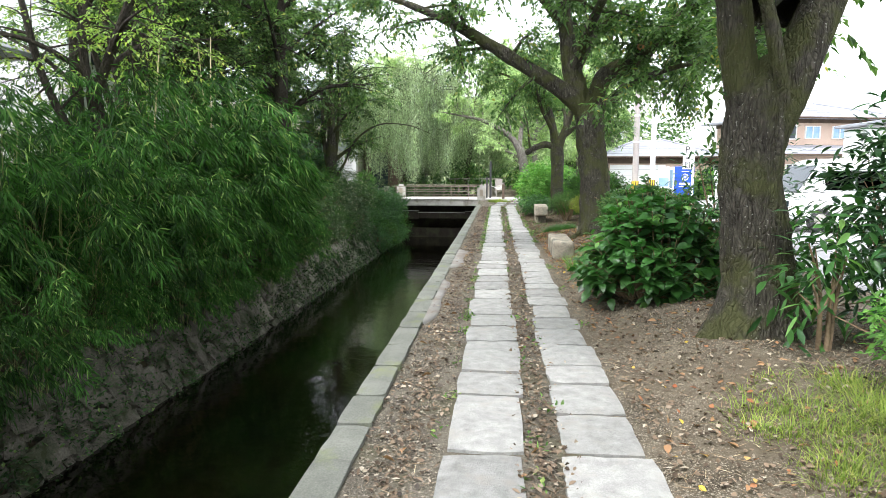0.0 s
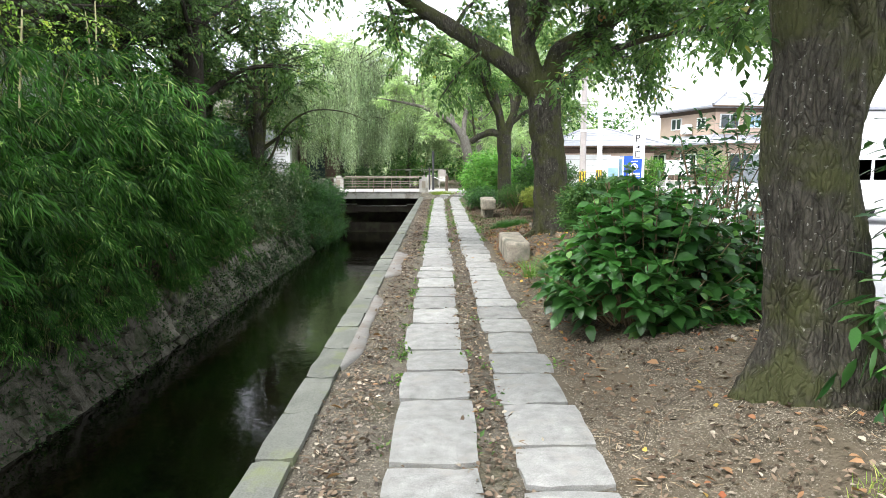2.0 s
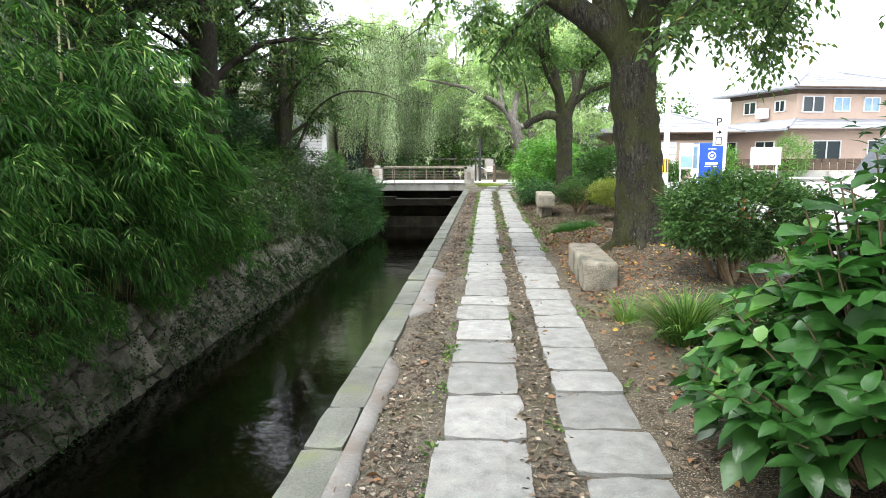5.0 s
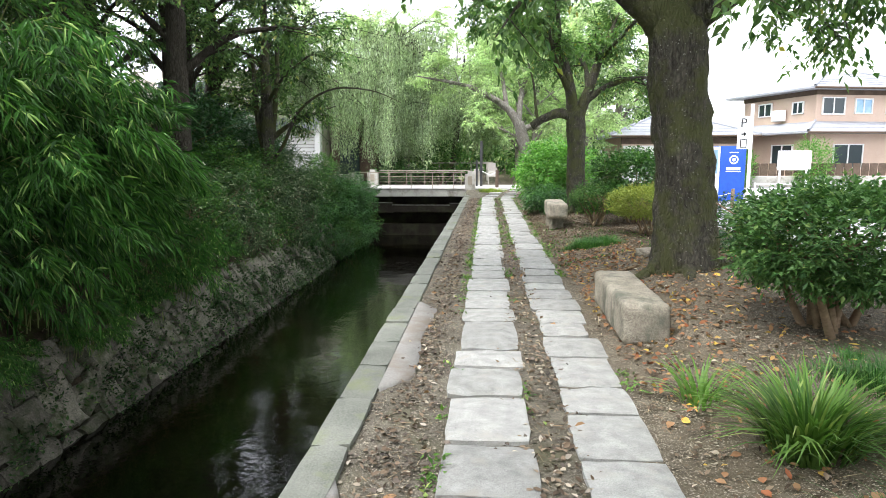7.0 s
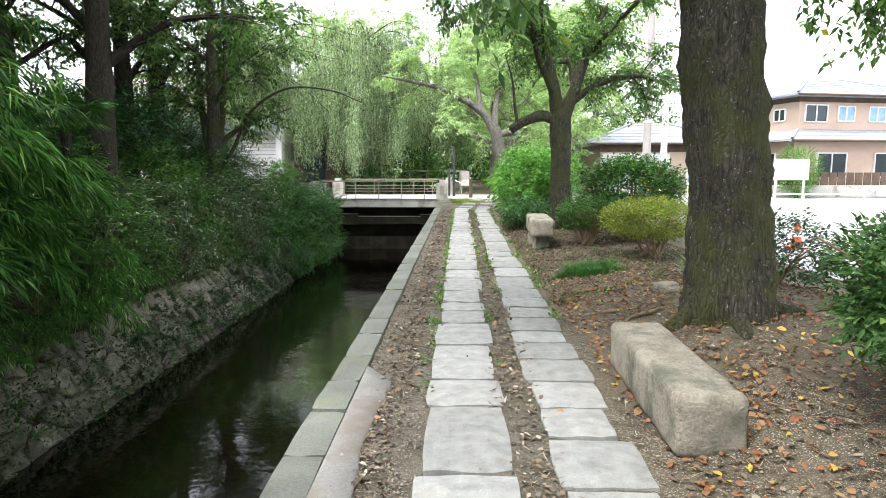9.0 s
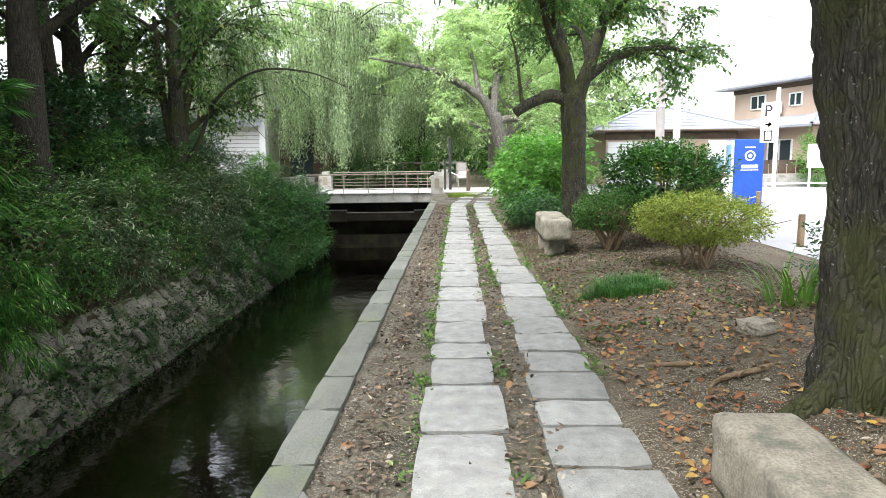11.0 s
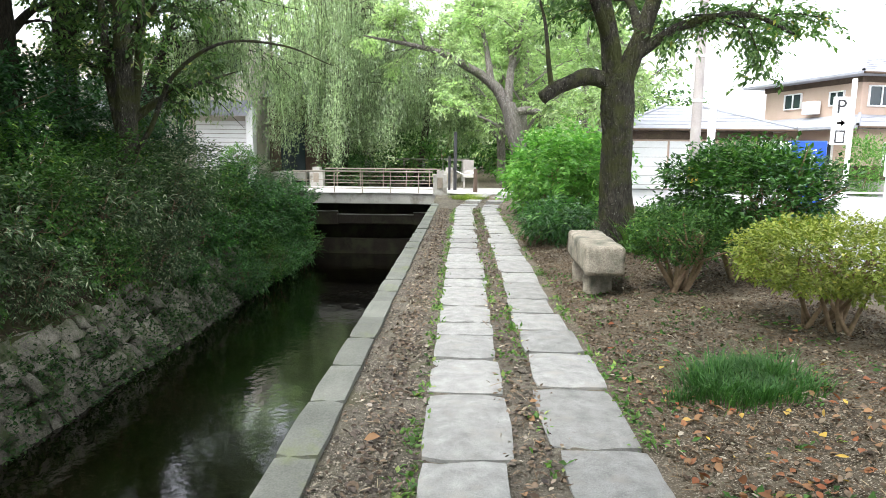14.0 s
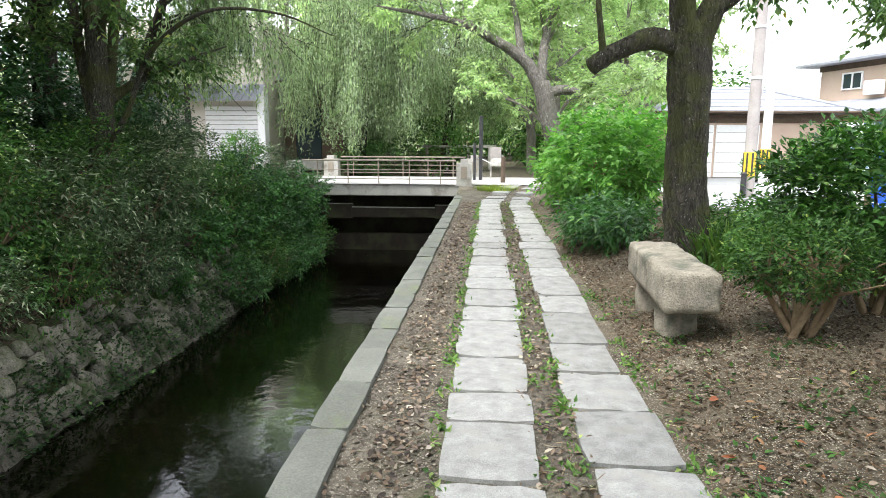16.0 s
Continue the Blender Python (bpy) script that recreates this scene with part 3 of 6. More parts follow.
def rock_mesh(name, mat, seed, size=(1, 1, 1), sub=2, rough=0.18, square=0.6, smooth=False):
    bm = bmesh.new()
    bmesh.ops.create_cube(bm, size=1.0)
    bmesh.ops.subdivide_edges(bm, edges=bm.edges, cuts=sub, use_grid_fill=True)
    for v in bm.verts:
        c = v.co.copy()
        s = c.normalized() * 0.58
        c = c * square + s * (1 - square)
        k = 1 + rough * noise.noise(c * 2.3 + Vector((seed * 3.7, seed, 0))) + rough * 0.5 * noise.noise(c * 6 + Vector((0, seed * 2.1, 5)))
        v.co = Vector((c.x * k * size[0], c.y * k * size[1], c.z * k * size[2]))
    return bm_mesh(name, bm, mat, smooth)


# rubble wall of the far bank
wall_w = thing("wall_west", (0, 0, 0), "battered rubble stone canal wall with moss", "wall", kind="structure")
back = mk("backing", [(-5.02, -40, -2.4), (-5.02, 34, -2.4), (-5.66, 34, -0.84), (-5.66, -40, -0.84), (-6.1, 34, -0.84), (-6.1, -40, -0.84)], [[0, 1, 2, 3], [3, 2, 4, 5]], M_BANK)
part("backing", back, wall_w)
stones = [rock_mesh("stone", M_WALLSTONE, k + 2, (1, 1, 1), 3, 0.26, 0.8, True) for k in range(9)]
wr = np.random.default_rng(11)
far_V, far_F, far_o = [], [], 0
for row in range(5):
    y0 = -4.0 + wr.uniform(0, 0.3)
    while y0 < 34:
        ln = wr.uniform(0.16, 0.5)
        f = (row + 0.5) / 5 + wr.normal(0, 0.035)
        p = (-5.06 - 0.6 * f + wr.normal(0, 0.02), y0 + ln / 2, -2.05 + 1.2 * f)
        h = wr.uniform(0.22, 0.4)
        m = pose(*p, wr.normal(0, 14), -30 + wr.normal(0, 5), wr.normal(0, 5)) @ Matrix.Diagonal((0.2, ln * 0.98, h, 1))
        me = stones[int(wr.integers(9))]
        if 13 < y0 < 29.5 and row > 0:
            ob = part("stone", me, wall_w)
            ob.matrix_basis = m
        else:
            co = np.array([m @ v.co for v in me.vertices])
            far_V.append(co)
            far_F.append(np.array([list(q.vertices) for q in me.polygons]) + far_o)
            far_o += len(co)
        y0 += ln
ob = part("rubble", mk("rubble", np.vstack(far_V), np.vstack(far_F), M_WALLSTONE), wall_w)
ob["kind"] = "stuff"

# ---- bridge ----
bridge = thing("bridge", (-3.2, 34, 0.2), "concrete footbridge deck with tan metal railings", "bridge", kind="structure")
box("deck", (5.6, 3.9, 0.34), (-0.1, 1.75, -0.18), M_CONCRETE, bridge, "stained concrete deck edge", 0.02)
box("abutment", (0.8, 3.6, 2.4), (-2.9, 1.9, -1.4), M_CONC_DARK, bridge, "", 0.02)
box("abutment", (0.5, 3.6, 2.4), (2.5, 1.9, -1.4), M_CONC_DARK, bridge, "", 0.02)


def railing(y, x0, x1, name):
    rl = thing(name, ((x0 + x1) / 2, y, 0.2), "tan metal bridge railing with three rails", "railing", "bridge railings")
    ln = x1 - x0
    for z, rr in ((0.68, 0.024), (0.4, 0.013), (0.14, 0.013)):
        cyl("rail", rr, ln, (-ln / 2, 0, z), M_RAIL, rl, "", 10, None, (0, 90, 0))
    n = 5
    for k in range(n):
        cyl("post", 0.018, 0.68, (-ln / 2 + ln * (k + 0.5) / n, 0, 0), M_RAIL, rl, "", 10)
    return rl


def rail_post(x, y, h, wx, wy=0.42):
    p = thing("bridge_post", (x, y, 0.15), "weathered concrete end post of the bridge", "post", "bridge posts")
    bm = box_bm((wx, wy, h), (0, 0, h / 2), 0.0)
    top = [e for e in bm.edges if all(v.co.z > h * 0.9 for v in e.verts) and abs(e.verts[0].co.y - e.verts[1].co.y) > 0.1]
    bmesh.ops.bevel(bm, geom=top, offset=0.12, segments=4, affect="EDGES")
    part("block", bm_mesh("block", bm, M_CONCRETE), p)
    box("plate", (wx * 0.4, 0.02, h * 0.45), (0, -wy / 2 - 0.008, h * 0.5), M_RAIL, p, "dark recessed name plate", 0.005)


railing(33.9, -5.6, -1.05, "bridge_railing")
railing(37.6, -5.3, -0.9, "bridge_railing")
rail_post(-0.81, 33.95, 0.78, 0.44)
rail_post(-5.85, 33.95, 0.72, 0.5)
rail_post(-5.62, 37.6, 0.78, 0.5)
rail_post(-0.6, 37.6, 0.8, 0.5)
rl = thing("railing", (-1.2, 43, 0.2), "pale railing of a second bridge upstream", "railing")
box("rail", (3.4, 0.12, 0.1), (-0.3, 0, 1.0), M_CONCRETE, rl)
for k in range(4):
    box("post", (0.1, 0.1, 0.95), (-1.6 + k * 0.9, 0, 0.48), M_CONCRETE, rl)

weir = thing("weir", (-3.1, 34.35, -0.5), "dark concrete weir beam with pale worn lip", "weir", kind="structure")
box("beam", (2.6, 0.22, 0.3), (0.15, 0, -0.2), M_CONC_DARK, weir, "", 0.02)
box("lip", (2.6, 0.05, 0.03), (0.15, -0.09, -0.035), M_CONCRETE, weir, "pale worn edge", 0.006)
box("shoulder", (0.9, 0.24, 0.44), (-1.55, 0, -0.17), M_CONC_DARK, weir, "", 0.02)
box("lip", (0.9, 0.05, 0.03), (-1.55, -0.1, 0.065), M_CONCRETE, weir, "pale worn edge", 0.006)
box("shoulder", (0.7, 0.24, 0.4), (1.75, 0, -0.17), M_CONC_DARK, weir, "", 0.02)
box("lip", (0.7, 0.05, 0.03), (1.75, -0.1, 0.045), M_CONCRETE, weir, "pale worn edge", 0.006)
# back wall and apron added to fill the dark opening under the deck
box("back_wall", (4.6, 0.2, 2.3), (0, 1.6, -0.55), M_CONC_DARK, weir, "stained wall, under-bridge shade put in its dark colour", 0.02)
box("apron", (4.4, 0.1, 1.0), (0, 0.5, -1.4), M_CONC_DARK, weir, "dark face, shade put in its colour", 0.02)


# ---- trees ----
def gz(x, y):
    return float(ground_z(x, y))


def sub_branches(limb, n2, n3, len2, len3, r, start=0.35, upward=0.25, flat=0.6):
    """Side branches and twigs on a limb (rows of x, y, z, r). Returns the lines and the twig ends."""
    lines, P, D = [], [], []
    ln = catmull(limb, 0.2)
    seg = np.gradient(ln[:, :3], axis=0)
    for k in range(n2):
        f = start + (1 - start) * (k + r.uniform(0, 0.9)) / n2
        q = min(len(ln) - 1, int(f * (len(ln) - 1)))
        base, t = ln[q, :3], unit(seg[q])
        d = unit(t * 0.6 + r.normal(0, 1, 3) * np.array([1, 1, flat]) + np.array([0, 0, upward]))
        le = len2 * r.uniform(0.6, 1.25) * (1 - 0.35 * f)
        bend = r.normal(0, 0.18, 3)
        mid = base + d * le * 0.5 + bend * le * 0.4
        end = base + d * le + np.array([0, 0, -0.12 * le]) + bend * le
        r0 = max(0.012, min(ln[q, 3] * 0.45, 0.05))
        lines.append([(*base, r0), (*mid, r0 * 0.6), (*end, 0.006)])
        for e in range(n3):
            g = 0.25 + 0.75 * (e + r.uniform(0, 0.9)) / n3
            b2 = base * (1 - g) ** 2 + 2 * mid * g * (1 - g) + end * g * g
            d2 = unit(unit(end - base) * 0.7 + r.normal(0, 1, 3) * np.array([1, 1, 0.55]))
            P.append(b2), D.append(d2)
            if e % 2 == 0:
                lines.append([(*b2, 0.008), (*(b2 + d2 * len3 * 0.9 - np.array([0, 0, 0.1 * len3])), 0.003)])
    return lines, np.array(P), np.array(D)


def crown_leaves(name, P, D, len3, k, L, W, mat, r, spread=0.8, hang=0.45, copies=2):
    PP, DD = [], []
    for c in range(copies):
        p = P + r.normal(0, 0.12 * (c > 0), P.shape)
        d = D + r.normal(0, 0.45 * (c > 0), D.shape)
        b, dd = spray(p, d, len3 * r.uniform(0.6, 1.2, len(P)), k, spread, hang, r)
        PP.append(b), DD.append(dd)
    P2, D2 = np.vstack(PP), np.vstack(DD)
    n = len(P2)
    return blades(name, P2, D2, L * r.uniform(0.65, 1.2, n), W * r.uniform(0.7, 1.2, n), mat, 0.35, 0.15, False, r)


def capped(line):
    """The line with its end closed by a small ring."""
    d = unit(line[-1, :3] - line[-2, :3])
    return np.vstack([line, [*(line[-1, :3] + d * 0.02), line[-1, 3] * 0.6], [*(line[-1, :3] + d * 0.03), 0.001]])


def tree(name, base, trunk, limbs, label, bark, leaf, seed, n2=9, n3=8, len2=1.8, len3=0.5, k=9, L=0.1, W=0.05, sides=26, rough=0.1, ridges=5, roots=0, copies=2, start=0.35,
         step=0.09, hang=0.45, upward=0.25, group=""):
    """A tree of a trunk line, limb lines and leafy twigs, all in metres from its foot."""
    r = np.random.default_rng(seed)
    t = thing(name, base, label, "tree", group)
    V, F = tube(capped(catmull(trunk, step)), sides, rough, ridges, seed)
    part("trunk", mk("trunk", V, F, bark, True), t)
    lines, Ps, Ds = [], [], []
    for lb in limbs:
        V, F = tube(capped(catmull(lb, step * 1.3)), max(8, sides // 2), rough * 0.8, 0, seed)
        part("limb", mk("limb", V, F, bark, True), t)
        a, p, d = sub_branches(lb, n2, n3, len2, len3, r, start, upward)
        lines += a
        Ps.append(p), Ds.append(d)
    tagged(part("twig", tubes("twig", lines, bark, 4, 0.4), t), kind="stuff")
    part("crown", crown_leaves("crown", np.vstack(Ps), np.vstack(Ds), len3, k, L, W, leaf, r, 0.8, hang, copies), t)
    for q in range(roots):
        an = r.uniform(0, 6.28)
        an, ln = q * 6.28 / roots + r.normal(0, 0.25), r.uniform(0.12, 0.5)
        ca, sa = math.cos(an), math.sin(an)
        rt = []
        for f, up_, rad_ in ((0.18, 0.2, 0.1), (0.34, 0.04, 0.075), (0.46 + ln * 0.4, -0.01, 0.055), (0.46 + ln * 0.75, -0.05, 0.04), (0.46 + ln, -0.1, 0.02)):
            wx, wy = ca * f + 0.12 * math.sin(3 * f + q) * (f - 0.2), sa * f
            rt.append((wx, wy, gz(base[0] + wx, base[1] + wy) - base[2] + up_, rad_))
        rt = catmull(rt, 0.06)
        V, F = tube(rt, 9, 0.15, 0, q)
        part("root", mk("root", V, F, bark, True), t)
    return t


tree("cherry_tree", (2.08, 5.3, gz(2.08, 5.3)),
     [(0.05, 0, -0.2, 0.42), (0.04, 0, 0.05, 0.36), (0.02, 0, 0.25, 0.305), (-0.02, 0, 0.7, 0.255), (-0.05, 0, 1.3, 0.222), (-0.06, 0, 1.65, 0.228), (0.0, 0, 1.95, 0.19), (0.02, 0.02, 2.15, 0.05)],
     [[(-0.08, 0, 1.3, 0.1), (-0.14, 0, 1.75, 0.135), (-0.22, 0.0, 2.2, 0.13), (-0.3, -0.02, 2.7, 0.13), (-0.5, -0.1, 3.6, 0.12), (-0.9, 0.2, 4.6, 0.08), (-1.6, 0.5, 5.6, 0.03)],
      [(0.02, -0.02, 1.3, 0.1), (0.1, -0.02, 1.75, 0.17), (0.26, 0.0, 2.2, 0.165), (0.5, 0.05, 2.8, 0.16), (0.85, 0.1, 3.6, 0.14), (1.3, 0.3, 4.5, 0.1), (2.0, 0.6, 5.3, 0.04)],
      [(0.1, -0.14, 1.75, 0.05), (-0.02, -0.22, 2.15, 0.055), (-0.16, -0.26, 2.6, 0.05), (-0.5, -0.4, 3.4, 0.035), (-1.0, -0.8, 4.2, 0.012)],
      [(0.2, 0.1, 2.5, 0.12), (0.6, 1.2, 3.2, 0.08), (1.0, 2.6, 3.3, 0.05), (1.4, 4.0, 2.9, 0.015)],
      [(0.3, 0.05, 2.6, 0.1), (1.0, 0.4, 3.0, 0.07), (1.7, 0.7, 2.9, 0.04), (2.3, 1.0, 2.6, 0.012)],
      [(-0.1, 0.05, 2.5, 0.16), (-0.25, 0.7, 3.4, 0.12), (-0.3, 1.8, 4.4, 0.06), (-0.6, 2.8, 4.9, 0.02)],
      # high limbs from here, mostly out of view, added to darken the ground
      [(-0.4, -0.1, 3.2, 0.1), (-1.3, -0.6, 4.4, 0.08), (-2.8, -1.0, 5.2, 0.05), (-4.6, -1.2, 5.6, 0.015)],
      [(-0.6, 0.0, 3.9, 0.09), (-1.6, 0.9, 5.0, 0.07), (-3.0, 1.6, 5.7, 0.04), (-4.4, 2.2, 5.9, 0.015)],
      [(0.2, -0.1, 2.8, 0.1), (-0.1, -1.4, 4.0, 0.08), (-0.6, -3.0, 4.8, 0.05), (-1.0, -4.6, 5.2, 0.015)],
      [(-0.6, 0.0, 4.2, 0.08), (-1.2, 1.8, 5.6, 0.06), (-1.6, 3.6, 6.2, 0.03), (-1.8, 5.0, 6.3, 0.012)],
      [(0.9, 0.1, 3.7, 0.08), (1.0, 2.0, 5.2, 0.06), (0.9, 3.8, 6.0, 0.03), (0.6, 5.0, 6.2, 0.012)]],
     "old mossy cherry tree with a thick forked trunk", M_BARK, L_CHERRY, 1, n2=9, n3=8, len2=1.6, len3=0.45, k=9, L=0.115, W=0.062, copies=3, sides=48, rough=0.2, ridges=6, step=0.045, start=0.45)
spread_cherry = tree("cherry_tree", (2.06, 13.65, gz(2.06, 13.65)),
     [(0.04, -0.02, -0.2, 0.38), (0.03, -0.02, 0.1, 0.34), (0.01, 0, 0.4, 0.315), (-0.03, 0, 0.9, 0.3), (-0.08, 0, 1.6, 0.305), (-0.14, 0, 2.2, 0.29), (-0.2, 0, 2.6, 0.27), (-0.25, 0, 2.95, 0.06)],
     [[(-0.1, 0, 2.1, 0.1), (-0.28, 0, 2.5, 0.19), (-0.8, -0.1, 2.95, 0.17), (-1.65, -0.1, 3.5, 0.14), (-3.05, 0.1, 4.35, 0.1), (-4.3, 0.3, 4.9, 0.05), (-5.2, 0.5, 5.1, 0.02)],
      [(-0.2, 0, 2.0, 0.1), (-0.32, 0, 2.6, 0.2), (-0.55, 0.0, 3.4, 0.19), (-0.7, 0.1, 4.3, 0.15), (-0.8, 0.3, 5.6, 0.1), (-1.2, 0.6, 7.0, 0.03)],
      [(-0.12, 0, 2.0, 0.1), (-0.05, 0, 2.55, 0.19), (0.1, -0.05, 3.2, 0.18), (0.75, -0.15, 3.5, 0.16), (1.1, -0.1, 3.9, 0.12), (1.9, 0.3, 4.7, 0.07), (3.0, 0.8, 5.2, 0.02)],
      [(-0.5, 0.05, 3.3, 0.12), (0.0, 0.8, 4.2, 0.09), (0.6, 2.0, 5.0, 0.05), (0.8, 3.2, 5.3, 0.02)],
      [(-0.5, -0.1, 3.4, 0.12), (-0.2, -0.9, 4.3, 0.09), (0.2, -2.2, 5.0, 0.05), (0.4, -3.2, 5.2, 0.02)],
      [(0.5, -0.1, 3.4, 0.1), (1.2, -1.0, 3.7, 0.06), (2.2, -1.6, 3.5, 0.02)],
      [(0.0, 0, 2.5, 0.08), (0.75, -0.8, 3.05, 0.06), (1.4, -1.9, 3.15, 0.035), (1.75, -3.1, 3.0, 0.012)],
      [(0.1, 0, 2.6, 0.08), (0.9, 0.6, 3.2, 0.05), (1.7, 1.5, 3.3, 0.03), (2.1, 2.4, 3.1, 0.01)],
      # remaining high limbs thicken the canopy above the view, added for shade
      [(-0.7, 0.1, 4.2, 0.1), (-1.8, -0.9, 5.2, 0.07), (-3.2, -1.6, 5.8, 0.04), (-4.6, -2.0, 6.0, 0.015)],
      [(-0.75, 0.2, 4.8, 0.09), (-1.9, 1.0, 5.8, 0.06), (-3.4, 1.6, 6.2, 0.03), (-4.6, 2.0, 6.3, 0.012)],
      [(-0.8, 0.2, 5.2, 0.09), (-1.0, -1.6, 6.2, 0.06), (-1.4, -3.4, 6.7, 0.03), (-1.6, -4.6, 6.8, 0.012)],
      [(-0.8, 0.2, 5.2, 0.09), (0.2, -1.2, 6.2, 0.06), (1.2, -2.6, 6.6, 0.03), (2.0, -3.6, 6.6, 0.012)],
      [(-0.8, 0.3, 5.4, 0.08), (-0.4, 1.8, 6.4, 0.06), (-0.2, 3.4, 6.8, 0.012)]],
     "large cherry tree with a low spreading limb over the path", M_BARK, L_CHERRY, 2, n2=11, n3=9, len2=1.8, len3=0.5, k=9, L=0.115, W=0.062, copies=4, sides=48, rough=0.2, ridges=4, roots=4, step=0.045, start=0.3)
# two unseen copies behind the start, added to block sun and sky
for (x, y, rz) in [(2.1, -3.6, 25), (2.0, -12.0, -30)]:
    copy_thing(spread_cherry, pose(x, y, gz(x, y), 0, 0, rz))
small = tree("cherry_tree", (2.1, 22.4, gz(2.1, 22.4)),
     [(0.1, 0, -0.1, 0.42), (0.06, 0, 0.15, 0.36), (0.0, 0, 0.5, 0.31), (-0.04, 0, 1.0, 0.27), (-0.05, 0, 1.8, 0.26), (-0.08, 0, 2.6, 0.28), (-0.08, 0, 2.95, 0.24), (-0.08, 0, 3.25, 0.06)],
     [[(-0.06, 0, 2.3, 0.1), (-0.18, 0, 3.0, 0.17), (-0.3, 0, 3.7, 0.16), (-0.6, 0.2, 4.9, 0.11), (-1.2, 0.6, 6.4, 0.03)],
      [(-0.03, 0, 2.3, 0.1), (0.06, 0, 3.0, 0.17), (0.3, 0, 3.7, 0.15), (0.7, 0.2, 4.8, 0.1), (1.2, 0.5, 5.9, 0.03)],
      [(0.2, 0, 3.3, 0.1), (0.9, -0.2, 3.75, 0.08), (1.9, -0.4, 3.9, 0.05), (2.8, -0.3, 3.6, 0.02)],
      [(-0.28, 0.02, 3.5, 0.1), (-0.9, -1.0, 4.5, 0.07), (-1.2, -2.4, 5.2, 0.02)],
      [(0.28, 0.02, 3.6, 0.09), (0.3, 1.2, 4.5, 0.07), (0.0, 2.6, 5.1, 0.02)],
      [(-0.58, 0.2, 4.8, 0.08), (-2.0, -0.8, 5.6, 0.05), (-3.6, -1.6, 6.0, 0.012)],
      [(0.6, 0.15, 4.5, 0.08), (1.4, -1.8, 5.4, 0.05), (1.8, -3.6, 5.6, 0.012)],
      [(-0.5, 0.12, 4.4, 0.07), (-1.0, -2.6, 5.6, 0.05), (-1.2, -4.8, 5.9, 0.012)]],
     "cherry tree with a cut-back side limb", M_BARK, L_CHERRY, 3, n2=9, n3=9, len2=1.6, len3=0.5, k=9, L=0.12, W=0.065, copies=4, sides=34, rough=0.14, ridges=5, roots=3, step=0.06, start=0.5)
for q, lb in enumerate(([(-0.1, 0, 2.8, 0.16), (-0.6, 0, 2.95, 0.14), (-1.1, 0, 2.78, 0.125), (-1.42, 0, 2.58, 0.12)],
                        [(-1.25, 0, 2.72, 0.05), (-1.32, 0, 3.2, 0.04), (-1.4, 0.1, 3.9, 0.03), (-1.6, 0.2, 4.6, 0.01)])):
    V, F = tube(capped(catmull(lb, 0.08)), 16, 0.14, 0, 5 + q)
    part("limb", mk("limb", V, F, M_BARK, True), small, "bare cut-back side limb")
small.scale = (0.78, 0.78, 0.8)
tree("cherry_tree", (1.6, 29.6, gz(1.6, 29.6)),
     [(0, 0, -0.1, 0.32), (-0.05, 0, 0.3, 0.26), (-0.22, 0, 1.3, 0.22), (-0.45, 0, 2.1, 0.2), (-0.6, 0, 2.65, 0.19)],
     [[(-0.55, 0, 2.45, 0.16), (-0.95, 0, 3.1, 0.13), (-1.7, 0, 3.6, 0.1), (-2.5, 0, 3.95, 0.07), (-4.2, 0.1, 4.3, 0.02)],
      [(-0.5, 0, 2.4, 0.12), (-0.06, 0, 2.5, 0.1), (0.5, -0.1, 2.35, 0.07), (1.28, -0.1, 2.45, 0.05), (2.2, 0, 2.9, 0.02)],
      [(-0.6, 0, 2.5, 0.12), (-0.5, 0.2, 3.6, 0.09), (-0.2, 0.5, 5.0, 0.03)],
      [(-1.0, 0, 3.1, 0.09), (-1.2, 0.6, 4.4, 0.06), (-1.6, 1.4, 5.6, 0.02)]],
     "leaning cherry tree with pale lichened bark", M_BARK3, L_HAZED, 4, n2=9, n3=8, len2=1.5, len3=0.5, k=9, L=0.125, W=0.065, copies=4, sides=24, rough=0.15, step=0.08, start=0.4)


def generic_tree(name, base, h, spread, r0, label, bark, leaf, seed, first=0.35, n=8, group="", lean=(0, 0), n2=8, n3=7, L=0.09, W=0.045, k=9, len2=None, hang=0.45, copies=2, upward=0.25):
    r = np.random.default_rng(seed)
    top = (lean[0] * h, lean[1] * h)
    trunk = [(0, 0, -0.2, r0 * 1.5), (0, 0, 0.2, r0 * 1.1), (top[0] * 0.3, top[1] * 0.3, h * 0.35, r0 * 0.85), (top[0] * 0.7 + r.normal(0, 0.1), top[1] * 0.7, h * 0.65, r0 * 0.55), (top[0], top[1], h * 0.95, 0.03)]
    limbs = []
    for q in range(n):
        f = first + (0.92 - first) * q / (n - 1)
        an = q * 2.4 + r.uniform(0, 0.8)
        ln = spread * (1.1 - 0.65 * max(0, f - 0.35)) * r.uniform(0.75, 1.1)
        b = np.array([top[0] * f, top[1] * f, h * f])
        d = np.array([math.cos(an), math.sin(an), 0])
        limbs.append([(*b, r0 * 0.45 * (1.2 - f)), (*(b + d * ln * 0.4 + [0, 0, ln * 0.3]), r0 * 0.3 * (1.2 - f)), (*(b + d * ln + [0, 0, ln * r.uniform(0.35, 0.7)]), 0.012)])
    return tree(name, base, trunk, limbs, label, bark, leaf, seed + 50, n2=n2, n3=n3, len2=len2 or spread * 0.5, len3=0.5, k=k, L=L, W=W, sides=14, rough=0.12, ridges=3, step=0.2, start=0.2, hang=hang, copies=copies, upward=upward, group=group)


